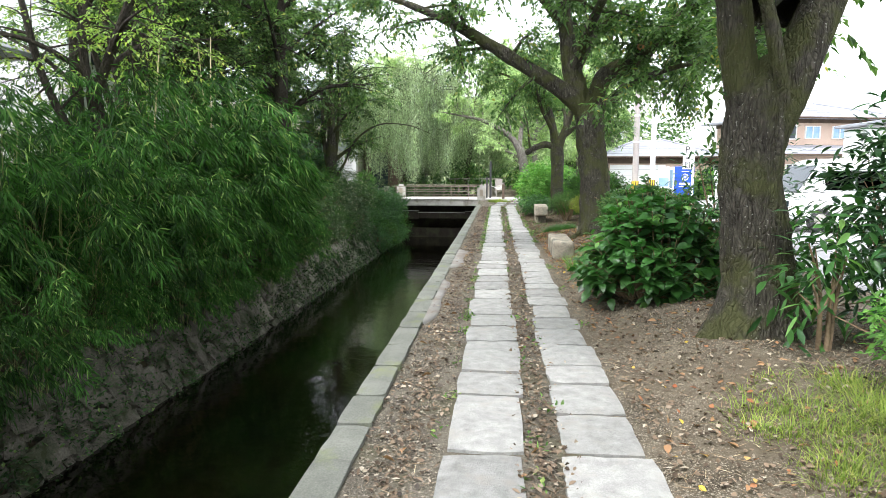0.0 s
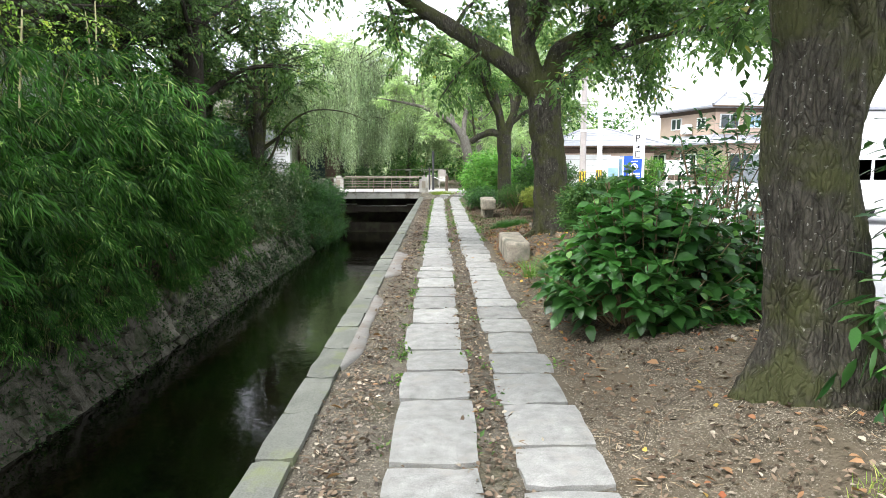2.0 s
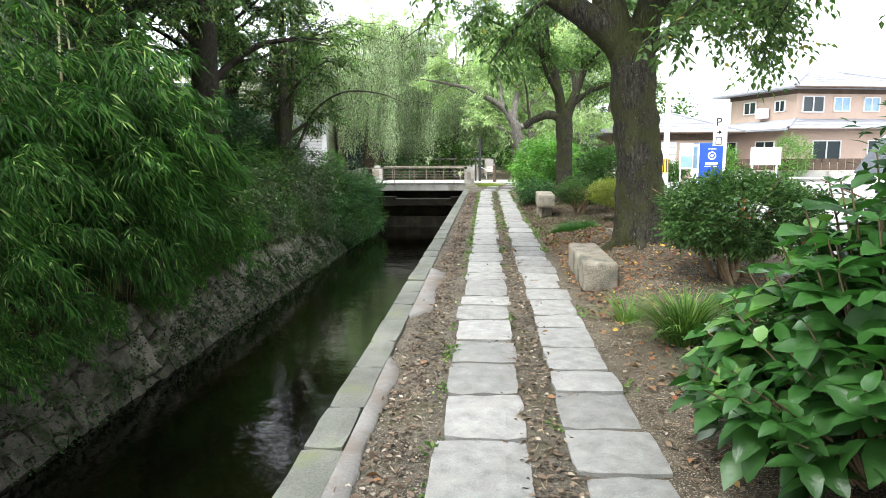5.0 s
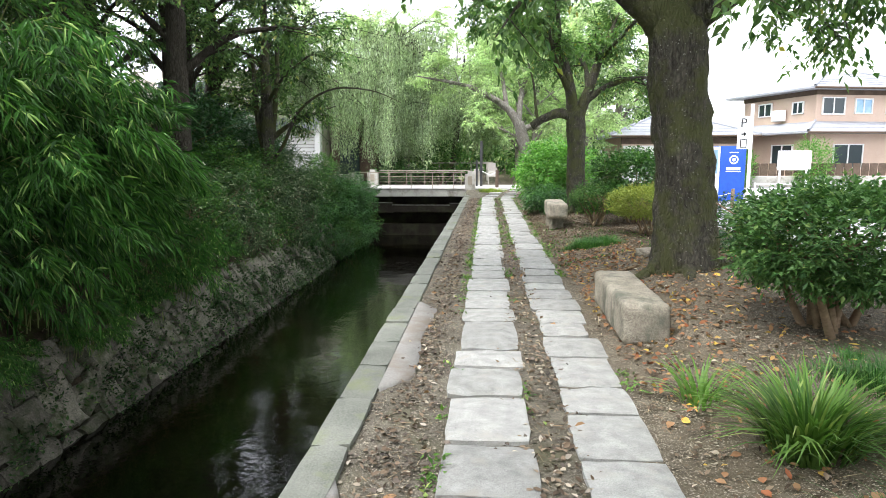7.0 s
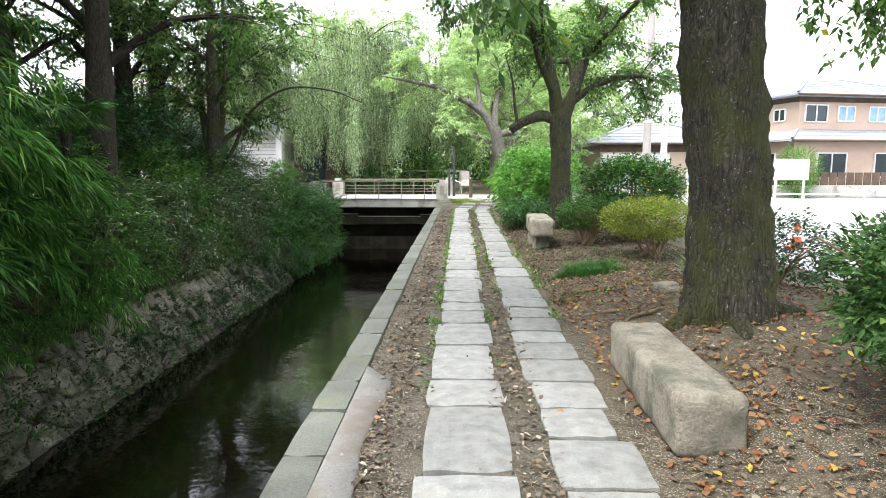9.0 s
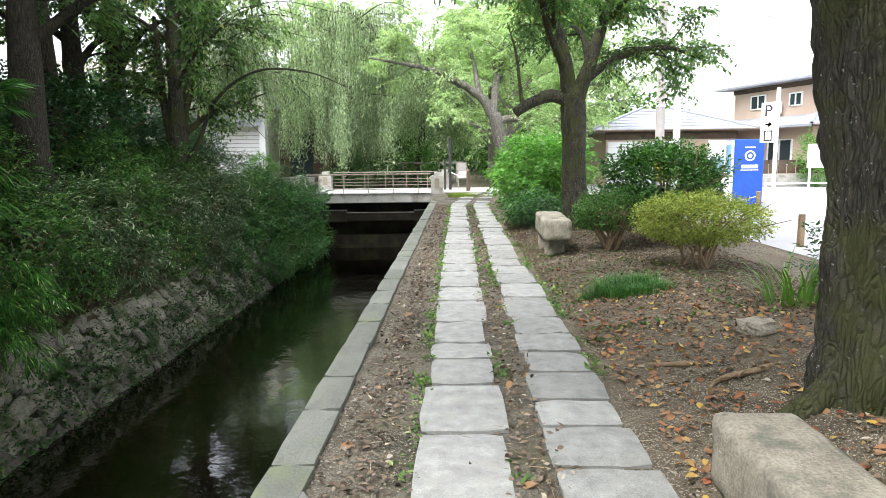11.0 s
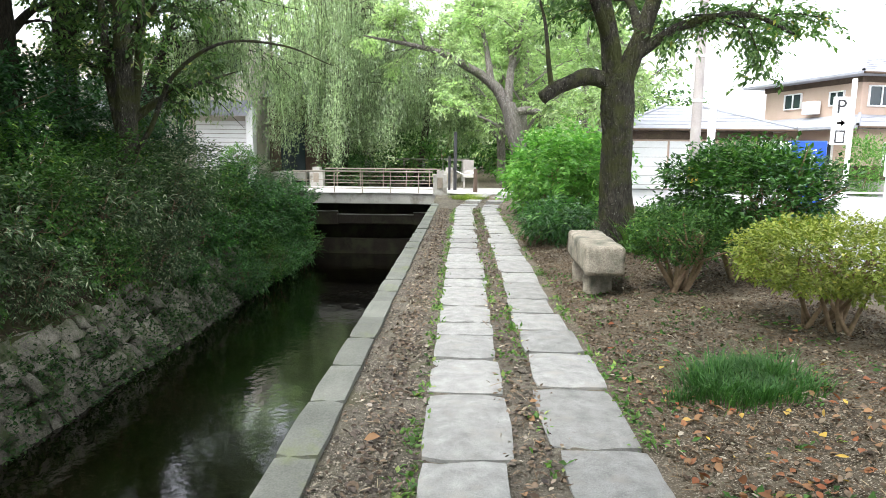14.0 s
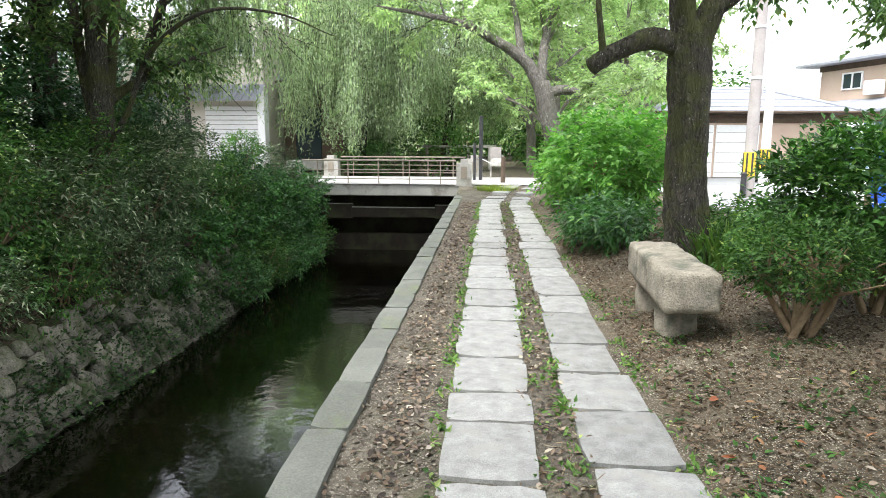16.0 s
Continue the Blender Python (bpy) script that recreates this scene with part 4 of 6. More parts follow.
# trees of the far bank: four built, the rest copies
GB = "bank trees"
maple = generic_tree("bank_tree", (-6.8, 26.0, 0.6), 6.3, 2.4, 0.21, "slender many-stemmed tree on the canal bank", M_BARK, L_BANKTREE, 20, 0.22, 9, "", (0.02, 0), 9, 8, L=0.13, W=0.065)
part("limb", tubes("limb", [[(0.0, 0, 0.6, 0.06), (0.55, -0.1, 1.3, 0.05), (1.1, -0.2, 2.3, 0.042), (2.1, -0.3, 2.9, 0.03), (3.3, -0.4, 2.85, 0.02), (4.2, -0.4, 2.5, 0.008)],
                            [(0.05, 0, 0.9, 0.1), (0.2, 0.1, 2.0, 0.09), (0.35, 0.2, 3.6, 0.07), (0.3, 0.3, 5.5, 0.03)], [(-0.05, 0, 0.9, 0.1), (-0.25, 0, 2.2, 0.09), (-0.3, -0.1, 4.2, 0.05)]], M_BARK, 9, 0.15), maple)
bt_a = generic_tree("bank_tree", (-7.3, 21.4, 0.7), 9.0, 3.2, 0.27, "dark broadleaved tree on the canal bank", M_BARK2, L_BANKTREE, 21, 0.3, 9, GB, (0.01, 0.02), 9, 8, L=0.15, W=0.075)
bt_b = generic_tree("bank_tree", (-9.2, 18.0, 1.05), 8.0, 3.0, 0.16, "leafy tree rising behind the bamboo", M_BARK2, L_BANKTREE, 22, 0.3, 10, GB, (-0.02, 0), 10, 8, L=0.12, W=0.055)
# in both lists, copies below y = 5 are unseen, added only for shade
for (x, y, rz, s) in [(-8.8, 24.4, 130, 1.0), (-9.6, 28.6, 300, 1.0), (-9.6, 20.3, 250, 0.95), (-11.5, 24.5, 90, 1.1), (-9.3, 26.2, 60, 0.95), (-8.6, 4.4, 40, 1.0), (-8.2, -1.5, 150, 1.1), (-8.8, -8.0, 260, 1.1)]:
    c = copy_thing(bt_a, pose(x, y, 1.05, 0, 0, rz) @ Matrix.Scale(s, 4))
for (x, y, rz, s) in [(-8.9, 15.6, 300, 0.95), (-9.3, 21.8, 30, 1.0), (-7.6, 1.2, 10, 1.0), (-7.9, -5.0, 200, 1.0), (-11.4, 38.9, 160, 0.72), (-13.8, 38.7, 20, 0.75), (-10.5, 15.5, 160, 1.1)]:
    copy_thing(bt_b, pose(x, y, 1.05, 0, 0, rz) @ Matrix.Scale(s, 4))
yg = tree("maple_tree", (-6.9, 10.6, 0.7),
          [(0.35, 0, -0.2, 0.15), (0.25, 0, 0.6, 0.12), (0.12, 0, 1.5, 0.115), (0.05, 0, 2.2, 0.12), (0.05, 0, 2.45, 0.04)],
          [[(0.05, 0, 2.1, 0.08), (0.3, 0, 2.7, 0.085), (0.75, -0.1, 3.5, 0.075), (1.1, -0.2, 4.2, 0.05), (1.5, -0.2, 5.2, 0.015)],
           [(0.05, 0, 2.1, 0.07), (-0.1, 0, 2.8, 0.075), (-0.12, 0.1, 3.6, 0.06), (0.1, 0.3, 4.6, 0.02)],
           [(0.3, 0, 0.4, 0.06), (-0.25, -0.2, 1.5, 0.065), (-0.65, -0.3, 2.5, 0.06), (-0.9, -0.3, 3.6, 0.05), (-1.1, -0.4, 4.8, 0.015)],
           [(-0.1, 0, 2.6, 0.05), (-0.7, -0.4, 3.0, 0.04), (-1.5, -0.9, 3.2, 0.015)],
           [(0.4, 0, 2.9, 0.04), (1.0, -0.6, 3.2, 0.03), (1.7, -1.2, 3.3, 0.01)],
           [(0.1, 0.1, 2.6, 0.05), (0.5, 0.9, 3.2, 0.04), (0.9, 1.8, 3.5, 0.012)]],
          "forked maple with yellow-green leaves behind the bamboo", M_BARK2, L_MAPLE, 23, n2=7, n3=6, len2=1.2, len3=0.4, k=8, L=0.075, W=0.05, sides=14, rough=0.12, copies=1, start=0.35, upward=0.1)
copy_thing(yg, pose(-8.6, 14.2, 1.0, 0, 0, 70) @ Matrix.Scale(1.15, 4))
copy_thing(yg, pose(-8.9, 7.6, 1.0, 0, 0, 150) @ Matrix.Scale(0.95, 4))

# far trees that close the view up the canal
GF = "trees up the canal"
ft = generic_tree("far_tree", (4.5, 46, 0.0), 9.5, 3.9, 0.22, "leafy tree further up the canal", M_BARK3, L_HAZED, 30, 0.16, 11, GF, (0.0, 0.03), 9, 7, L=0.23, W=0.12, k=7)
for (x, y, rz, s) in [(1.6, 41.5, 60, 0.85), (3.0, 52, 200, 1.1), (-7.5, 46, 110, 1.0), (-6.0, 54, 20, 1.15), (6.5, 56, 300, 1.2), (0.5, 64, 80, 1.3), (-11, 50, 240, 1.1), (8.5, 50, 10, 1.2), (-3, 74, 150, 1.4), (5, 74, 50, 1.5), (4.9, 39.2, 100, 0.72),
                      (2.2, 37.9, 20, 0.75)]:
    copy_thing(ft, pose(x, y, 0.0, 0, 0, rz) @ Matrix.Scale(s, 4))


def weeping_tree(base, h, spread, n_limb, n_strand, seed, label, arc=0.0, longest=4.2, low=0.5, lean=(0.1, -0.1)):
    """A trunk, arching limbs and thin strands of narrow leaves hanging from them."""
    r = np.random.default_rng(seed)
    t = thing("weeping_tree", base, label, "tree")
    lx, ly = lean
    V, F = tube(catmull([(0, 0, -0.2, 0.3), (0, 0, 0.3, 0.22), (lx * h * 0.4, ly * h * 0.4, h * 0.4, 0.17), (lx * h * 0.8, ly * h * 0.8, h * 0.75, 0.1), (lx * h, ly * h, h * 0.95, 0.03)], 0.15), 16, 0.14, 3, seed)
    part("trunk", mk("trunk", V, F, M_BARK2, True), t)
    limbs, lines, P, D = [], [], [], []
    for q in range(n_limb):
        an = r.uniform(-arc, arc) if arc else q * 2.4 + r.normal(0, 0.3)
        f0 = r.uniform(0.4, 0.95)
        d = np.array([math.cos(an), math.sin(an), 0])
        e = spread * r.uniform(0.45, 1.1) * (1.25 - 0.5 * f0)
        b = np.array([lx * h * f0, ly * h * f0, h * f0])
        pk = b + d * e * 0.5 + [0, 0, e * r.uniform(0.2, 0.5)] + r.normal(0, 0.2, 3)
        en = b + d * e + [0, 0, e * r.uniform(-0.25, 0.2)] + r.normal(0, 0.25, 3)
        limbs.append([(*b, 0.035), (*(b * 0.25 + pk * 0.5 + en * 0.25), 0.018), (*en, 0.006)])
        tuft = r.uniform(0.15, 1, 5)
        for s in range(n_strand):
            f = np.clip(tuft[s % 5] + r.normal(0, 0.12), 0.1, 1)
            p = b * (1 - f) ** 2 + 2 * pk * f * (1 - f) + en * f * f + r.normal(0, 0.22, 3)
            ln = min(r.uniform(0.5, 1.0) ** 1.5 * longest, p[2] - low - r.uniform(0, 1.4))
            if ln < 0.3:
                continue
            sw = r.normal(0, 0.16, 2) + d[:2] * 0.25
            lines.append([(*p, 0.005), (p[0] + sw[0] * 0.7, p[1] + sw[1] * 0.7, p[2] - ln * 0.45, 0.0035), (p[0] + sw[0], p[1] + sw[1], p[2] - ln, 0.0015)])
            k = int(ln * 15)
            g = np.linspace(0.03, 1, k) ** 0.9
            bow = 1 - (1 - g) ** 2
            P.append(np.stack([p[0] + sw[0] * bow, p[1] + sw[1] * bow, p[2] - ln * g], 1) + r.normal(0, 0.06, (k, 3)))
            dd = r.normal(0, 0.75, (k, 3))
            dd[:, 2] -= 0.6
            D.append(dd)
    for lb in limbs:
        part("limb", tubes("limb", [lb], M_BARK2, 6, 0.3), t)
    tagged(part("branch", tubes("branch", lines, M_BARK2, 3, 0.8), t), kind="stuff")
    P, D = np.vstack(P), np.vstack(D)
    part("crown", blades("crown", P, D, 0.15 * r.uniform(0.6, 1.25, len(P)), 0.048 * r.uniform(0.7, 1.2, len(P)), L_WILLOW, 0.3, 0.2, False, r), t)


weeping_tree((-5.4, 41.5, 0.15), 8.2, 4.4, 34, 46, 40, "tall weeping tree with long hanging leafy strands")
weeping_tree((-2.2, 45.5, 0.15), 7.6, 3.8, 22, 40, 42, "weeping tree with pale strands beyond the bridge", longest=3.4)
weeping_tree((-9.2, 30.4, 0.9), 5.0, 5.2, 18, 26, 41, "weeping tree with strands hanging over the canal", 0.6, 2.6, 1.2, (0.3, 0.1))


# ---- shrubs ----
def shrub(name, loc, rad, n, L, W, leaf, label, seed, clear=0.0, stems=6, fine=False, outward=0.6, lump=0.18, hang=0.1, category="shrub", group="", stem_mat=None, k=6, shell=0.55, flat_top=False, stem_r=0.018):
    """A bush: stems from the foot, short leafy twigs filling a lumpy round crown of radii rad, its underside clear above the soil."""
    r = np.random.default_rng(seed)
    t = thing(name, loc, label, category, group)
    tw = n // k
    U = unit(r.normal(0, 1, (tw, 3)))
    q = np.array([noise.noise(Vector(u * 2.2) + Vector((seed * 1.3, 0, 0))) for u in U])
    rr = (shell + (1 - shell) * r.uniform(0, 1, tw) ** 0.5) * (1 + lump * 2 * q)
    if flat_top:
        U[:, 2] = np.sign(U[:, 2]) * np.abs(U[:, 2]) ** 0.75
    P = U * rr[:, None] * np.array(rad) + np.array([0, 0, clear + rad[2]])
    P[:, 2] = np.maximum(P[:, 2], 0.03)
    D = unit(U * outward + r.normal(0, 0.5, (tw, 3)) + np.array([0, 0, 0.25]))
    B, DD = spray(P - D * L * 1.2, D, L * 3.0, k, 0.7, hang, r)
    m = len(B)
    part("foliage", blades("foliage", B, DD, L * r.uniform(0.65, 1.25, m), W * r.uniform(0.7, 1.25, m), leaf, 0.3, 0.15, fine, r), t)
    for s in range(stems):
        lines = []
        an = r.uniform(0, 6.28)
        b = np.array([math.cos(an), math.sin(an)]) * min(rad[0], rad[1]) * 0.3 * r.uniform(0.2, 1)
        u = unit(r.normal(0, 1, 3))
        e = np.array([u[0] * rad[0] * 0.7, u[1] * rad[1] * 0.7, clear + rad[2] * r.uniform(0.7, 1.5)])
        mid = np.array([b[0] * 0.4 + e[0] * 0.5 + r.normal(0, 0.05), b[1] * 0.4 + e[1] * 0.5 + r.normal(0, 0.05), e[2] * 0.55])
        lines.append([(b[0], b[1], -0.08, stem_r * 1.25), (*mid, stem_r * 0.8), (*e, stem_r * 0.3)])
        for z in range(2):
            e2 = e + r.normal(0, 0.3, 3) * np.array(rad)
            lines.append([(*mid, stem_r * 0.6), (*e2, stem_r * 0.2)])
        part("stem", tubes("stem", lines, stem_mat or M_STEM, 6, 0.12), t)
    return t


def grass_clump(name, loc, rx, ry, n, L, W, leaf, label, seed, arch=0.7, category="grass", kind=""):
    """Strap leaves that rise and arch over."""
    r = np.random.default_rng(seed)
    u = r.uniform(0, 1, n) ** 0.6
    an = r.uniform(0, 6.28, n)
    P = np.stack([np.cos(an) * u * rx, np.sin(an) * u * ry, np.full(n, -0.02)], 1)
    out = np.stack([np.cos(an), np.sin(an), np.zeros(n)], 1) + r.normal(0, 0.45, (n, 3)) * [1, 1, 0]
    tilt = arch * (0.25 + 0.9 * u) * r.uniform(0.6, 1.3, n)
    ln = L * r.uniform(0.55, 1.15, n)
    S = unit(np.cross(out, [0, 0, 1.0]))
    rows = []
    K = 4
    for q in range(K + 1):
        f = q / K
        c = P + unit(out) * (ln * tilt * f ** 1.6)[:, None] + np.array([0, 0, 1.0]) * (ln * (f - 0.55 * np.clip(tilt, 0, 1.4) * f ** 2.3))[:, None]
        wd = W * (1 - f ** 2.2) * 0.5 + 0.0004
        rows += [c - S * wd, c + S * wd]
    V = np.stack(rows, 1).reshape(-1, 3)
    T = np.array([[2 * q, 2 * q + 1, 2 * q + 3, 2 * q + 2] for q in range(K)])
    F = (np.arange(n)[:, None, None] * (2 * K + 2) + T[None]).reshape(-1, 4)
    if kind:
        ob = new(name, mk(name, V, F, leaf, True))
        ob.matrix_world = pose(*loc)
        return tagged(ob, label, category, "", kind)
    t = thing(name, loc, label, category)
    single = min(n, 140)
    cut = single * (2 * K + 2)
    for q in range(single):
        part("leaf", mk("leaf", V[q * (2 * K + 2):(q + 1) * (2 * K + 2)], T, leaf, True), t)
    if single < n:
        tagged(part("blade", mk("blade", V[cut:], F[: (n - single) * K], leaf, True), t), kind="stuff")
    return t


def turf(name, cx, cy, rx, ry, n, L, W, leaf, label, seed, tufts=30, lean=0.7):
    """Fine grass in uneven tufts that thin out at the edge."""
    r = np.random.default_rng(seed)
    u, an = r.uniform(0, 1, tufts) ** 0.7, r.uniform(0, 6.28, tufts)
    c = np.stack([cx + np.cos(an) * u * rx, cy + np.sin(an) * u * ry], 1)
    size = r.uniform(0.5, 1.3, tufts) * (1.15 - 0.5 * u)
    q = r.choice(tufts, n, p=size / size.sum())
    off = r.normal(0, 0.085, (n, 2)) * size[q][:, None]
    P = np.stack([c[q, 0] + off[:, 0], c[q, 1] + off[:, 1], np.zeros(n)], 1)
    P[:, 2] = ground_z(P[:, 0], P[:, 1]) - 0.01
    d = np.stack([off[:, 0] * 6 + r.normal(0, 0.4, n), off[:, 1] * 6 + r.normal(0, 0.4, n), np.zeros(n)], 1) * lean
    ln = L * size[q] * r.uniform(0.5, 1.2, n)
    S = unit(np.cross(d + [1e-3, 0, 0], [0, 0, 1.0]))
    rows = []
    for f in (0.0, 0.4, 0.75, 1.0):
        pt = P + d * (ln * f ** 1.7)[:, None] + np.array([0, 0, 1.0]) * (ln * (f - 0.3 * f ** 3))[:, None]
        rows += [pt - S * W * 0.5 * (1 - f * f), pt + S * (W * 0.5 * (1 - f * f) + 0.0003)]
    T = np.array([[2 * k, 2 * k + 1, 2 * k + 3, 2 * k + 2] for k in range(3)])
    ob = new(name, mk(name, np.stack(rows, 1).reshape(-1, 3), (np.arange(n)[:, None, None] * 8 + T[None]).reshape(-1, 4), leaf, True))
    return tagged(ob, label, "grass", "", "stuff")


def at(x, y, dz=0.0):
    return (x, y, gz(x, y) + dz)


# hydrangea: paired broad leaves on upright stems
def hydrangea(loc, rx, ry, h, n, seed, single=300):
    r = np.random.default_rng(seed)
    t = thing("hydrangea_bush", loc, "lush hydrangea bush with broad glossy green leaves", "shrub")
    lines, P, D, Ls = [], [], [], []
    for s in range(n):
        an, u = r.uniform(0, 6.28), r.uniform(0, 1) ** 0.5
        b = np.array([math.cos(an) * u * rx * 0.45, math.sin(an) * u * ry * 0.45, -0.05])
        hh = h * (1.05 - 0.82 * u ** 2.0) * r.uniform(0.6, 1.08)
        e = np.array([math.cos(an) * u * rx, math.sin(an) * u * ry, hh])
        lines.append([(*b, 0.009), (*(b * 0.5 + e * 0.5 + [0, 0, hh * 0.1]), 0.007), (*e, 0.004)])
        ax = unit(e - b + [0, 0, 0.4])
        side = unit(np.cross(ax, r.normal(0, 1, 3)))
        side2 = np.cross(ax, side)
        for lv in range(4):
            p = e - ax * (0.11 * lv + 0.01)
            sc = (0.6, 0.95, 1.1, 1.0)[lv]
            for w_ in ((side, -side, side2, -side2) if lv == 1 else ((side, side2)[lv % 2], -(side, side2)[lv % 2])):
                d = w_ + ax * (0.75, 0.35, 0.1, -0.05)[lv] + r.normal(0, 0.15, 3)
                P.append(p), D.append(d), Ls.append(0.175 * sc * r.uniform(0.7, 1.2))
    tagged(part("stem", tubes("stem", lines, M_STEM, 5, 0.25), t), kind="stuff")
    P, D, Ls = np.array(P), np.array(D), np.array(Ls)
    order = np.argsort(P[:, 1] + P[:, 0] - 0.4 * P[:, 2])
    near_, rest = order[:single], order[single:]
    part("foliage", blades("foliage", P[rest], D[rest], Ls[rest], Ls[rest] * 0.62, L_HYDR, 0.25, 0.28, True, r), t)
    place_leaves(t, P[near_], D[near_], Ls[near_], HYDR_LEAF, r)


def leaf_kinds(width, mat, n, droop):
    """Single toothed leaves one metre long, to be scaled: a folded blade with a raised midrib and a bent tip."""
    out = []
    for q in range(n):
        r = np.random.default_rng(900 + q)
        K = 7
        V, F = [], []
        for i_ in range(K + 1):
            f = i_ / K
            wd = width * 0.5 * (math.sin(math.pi * f ** 0.8) ** 0.75 if 0 < i_ < K else 0.02) * (1 + 0.06 * (-1) ** i_)
            z = -droop * (0.7 + 0.2 * q / n) * f * f + 0.05 * math.sin(3 * f)
            for s_, h_ in ((-1, 0.2), (-0.5, 0.12), (0, 0.0), (0.5, 0.12), (1, 0.2)):
                V.append((f, s_ * wd, z + h_ * wd + r.normal(0, 0.006)))
        for i_ in range(K):
            for j_ in range(4):
                a_ = i_ * 5 + j_
                F.append((a_, a_ + 1, a_ + 6, a_ + 5))
        out.append(mk("leaf", V, F, mat, True))
    return out


def place_leaves(parent, P, D, Ls, kinds_, r):
    for p, d, ln in zip(P, unit(D), Ls):
        sd_ = unit(np.cross(np.array([0, 0, 1.0]) + r.normal(0, 0.3, 3), d))
        up_ = np.cross(d, sd_)
        ob = part("leaf", kinds_[int(r.integers(len(kinds_)))], parent)
        ob.matrix_basis = Matrix(((d[0], sd_[0], up_[0], p[0]), (d[1], sd_[1], up_[1], p[1]), (d[2], sd_[2], up_[2], p[2]), (0, 0, 0, 1))) @ Matrix.Scale(ln, 4)


HYDR_LEAF = leaf_kinds(0.58, L_HYDR, 10, 0.35)
hydrangea(at(1.9, 7.55), 1.0, 0.95, 1.3, 290, 60)
hydrangea(at(2.95, 7.7), 0.7, 0.8, 1.05, 90, 61, 160)
shrub("nandina_bush", at(3.3, 9.2), (0.8, 0.9, 0.8), 1300, 0.12, 0.035, L_DARK, "tall airy bush with narrow dark glossy leaves", 62, 0.45, 10, True, 0.7, 0.3, 0.2, "shrub", "", None, 6, 0.25)
shrub("nandina_bush", at(3.15, 5.0), (0.62, 0.8, 0.8), 2600, 0.14, 0.04, L_DARK, "bush with narrow drooping leaves beside the old trunk", 63, 0.15, 10, True, 0.7, 0.3, 0.35, "shrub", "", None, 6, 0.25)
shrub("leafy_sapling", at(2.35, 4.75), (0.3, 0.22, 0.42), 260, 0.16, 0.045, L_HYDR, "sapling with long pale green leaves against the trunk", 64, 0.2, 4, True, 0.6, 0.3, 0.5, "shrub", "", None, 5, 0.2)
shrub("low_shrub", at(2.55, 3.9), (0.35, 0.4, 0.2), 900, 0.06, 0.03, L_BRIGHT, "low light green shrub on thin stems", 65, 0.22, 6)
shrub("clipped_shrub", at(2.62, 11.6), (0.82, 0.7, 0.4), 20000, 0.06, 0.028, L_FEATHER, "clipped dome-topped evergreen shrub on bare trunks", 66, 0.3, 9, False, 0.6, 0.1, 0.05, "shrub", "", None, 6, 0.5, True, 0.03)
shrub("azalea_bush", at(2.85, 18.3), (0.78, 0.8, 0.27), 14000, 0.042, 0.022, L_AZALEA, "low clipped yellow-green azalea on twisted stems", 67, 0.32, 12, False, 0.6, 0.1, 0.0, "shrub", "", None, 6, 0.5, True)
shrub("low_shrub", at(2.1, 19.75), (0.5, 0.45, 0.26), 5500, 0.045, 0.022, L_BROAD, "low clipped shrub with bare brown stems", 68, 0.3, 9, False, 0.6, 0.15, 0.05, "shrub", "", None, 6, 0.4, True, 0.025)
shrub("camellia_bush", at(3.05, 20.4), (0.92, 0.75, 0.55), 12000, 0.08, 0.04, L_CAMELLIA, "dense glossy dark green camellia bush", 69, 0.4, 9, False, 0.65, 0.15, 0.05, "shrub", "", None, 6, 0.4, True, 0.03)
shrub("flowering_bush", at(1.95, 26.4), (1.1, 1.6, 0.85), 7000, 0.13, 0.08, L_BRIGHT, "bright green broad-leaved bush spilling towards the path", 70, 0.05, 9, False, 0.7, 0.2, 0.25, "shrub", "", None, 6, 0.4)
shrub("flowering_bush", at(1.75, 29.2), (0.8, 1.4, 0.7), 4000, 0.12, 0.07, L_BRIGHT, "bright green bush beside the path", 71, 0.05, 6, False, 0.7, 0.2, 0.25, "shrub", "", None, 6, 0.4)
shrub("fern_patch", at(1.5, 23.9), (0.62, 0.95, 0.3), 3200, 0.12, 0.035, L_HYDR, "low arching dark green undergrowth", 72, 0.0, 0, False, 0.6, 0.25, 0.4, "shrub", "", None, 8, 0.3)
shrub("fern_patch", at(2.6, 22.6), (0.6, 0.9, 0.25), 2200, 0.1, 0.03, L_BROAD, "low leafy undergrowth round the tree foot", 73, 0.0, 0, False, 0.6, 0.25, 0.3, "shrub", "", None, 8, 0.3)
shrub("fern_patch", at(3.7, 23.5), (0.8, 1.6, 0.3), 3000, 0.1, 0.04, L_BROAD, "low leafy undergrowth by the lane", 74, 0.0, 0, False, 0.6, 0.25, 0.3, "shrub", "", None, 8, 0.3)
shrub("low_shrub", at(3.4, 15.6), (0.5, 0.9, 0.35), 2600, 0.06, 0.03, L_DARK, "dark low shrub behind the cherry trunk", 75, 0.05, 5)
grass_clump("iris_clump", at(2.45, 22.2), 0.35, 0.5, 260, 0.6, 0.028, L_GRASS, "clump of green strap leaves at the tree foot", 80, 0.5)
grass_clump("lily_clump", at(1.55, 9.75), 0.2, 0.2, 480, 0.52, 0.017, L_GRASS, "arching clump of variegated strap leaves", 81, 0.9)
grass_clump("lily_clump", at(1.25, 10.5), 0.1, 0.12, 60, 0.35, 0.018, L_GRASS, "small clump of strap leaves by the bush", 86, 0.9)
grass_clump("iris_clump", at(2.85, 16.0), 0.3, 0.3, 60, 0.6, 0.024, L_GRASS, "tall sparse iris leaves", 82, 0.9)
turf("mondo_grass", 1.62, 17.1, 0.42, 0.36, 3400, 0.19, 0.007, L_MONDO, "dense dark patch of mondo grass", 83, 22)
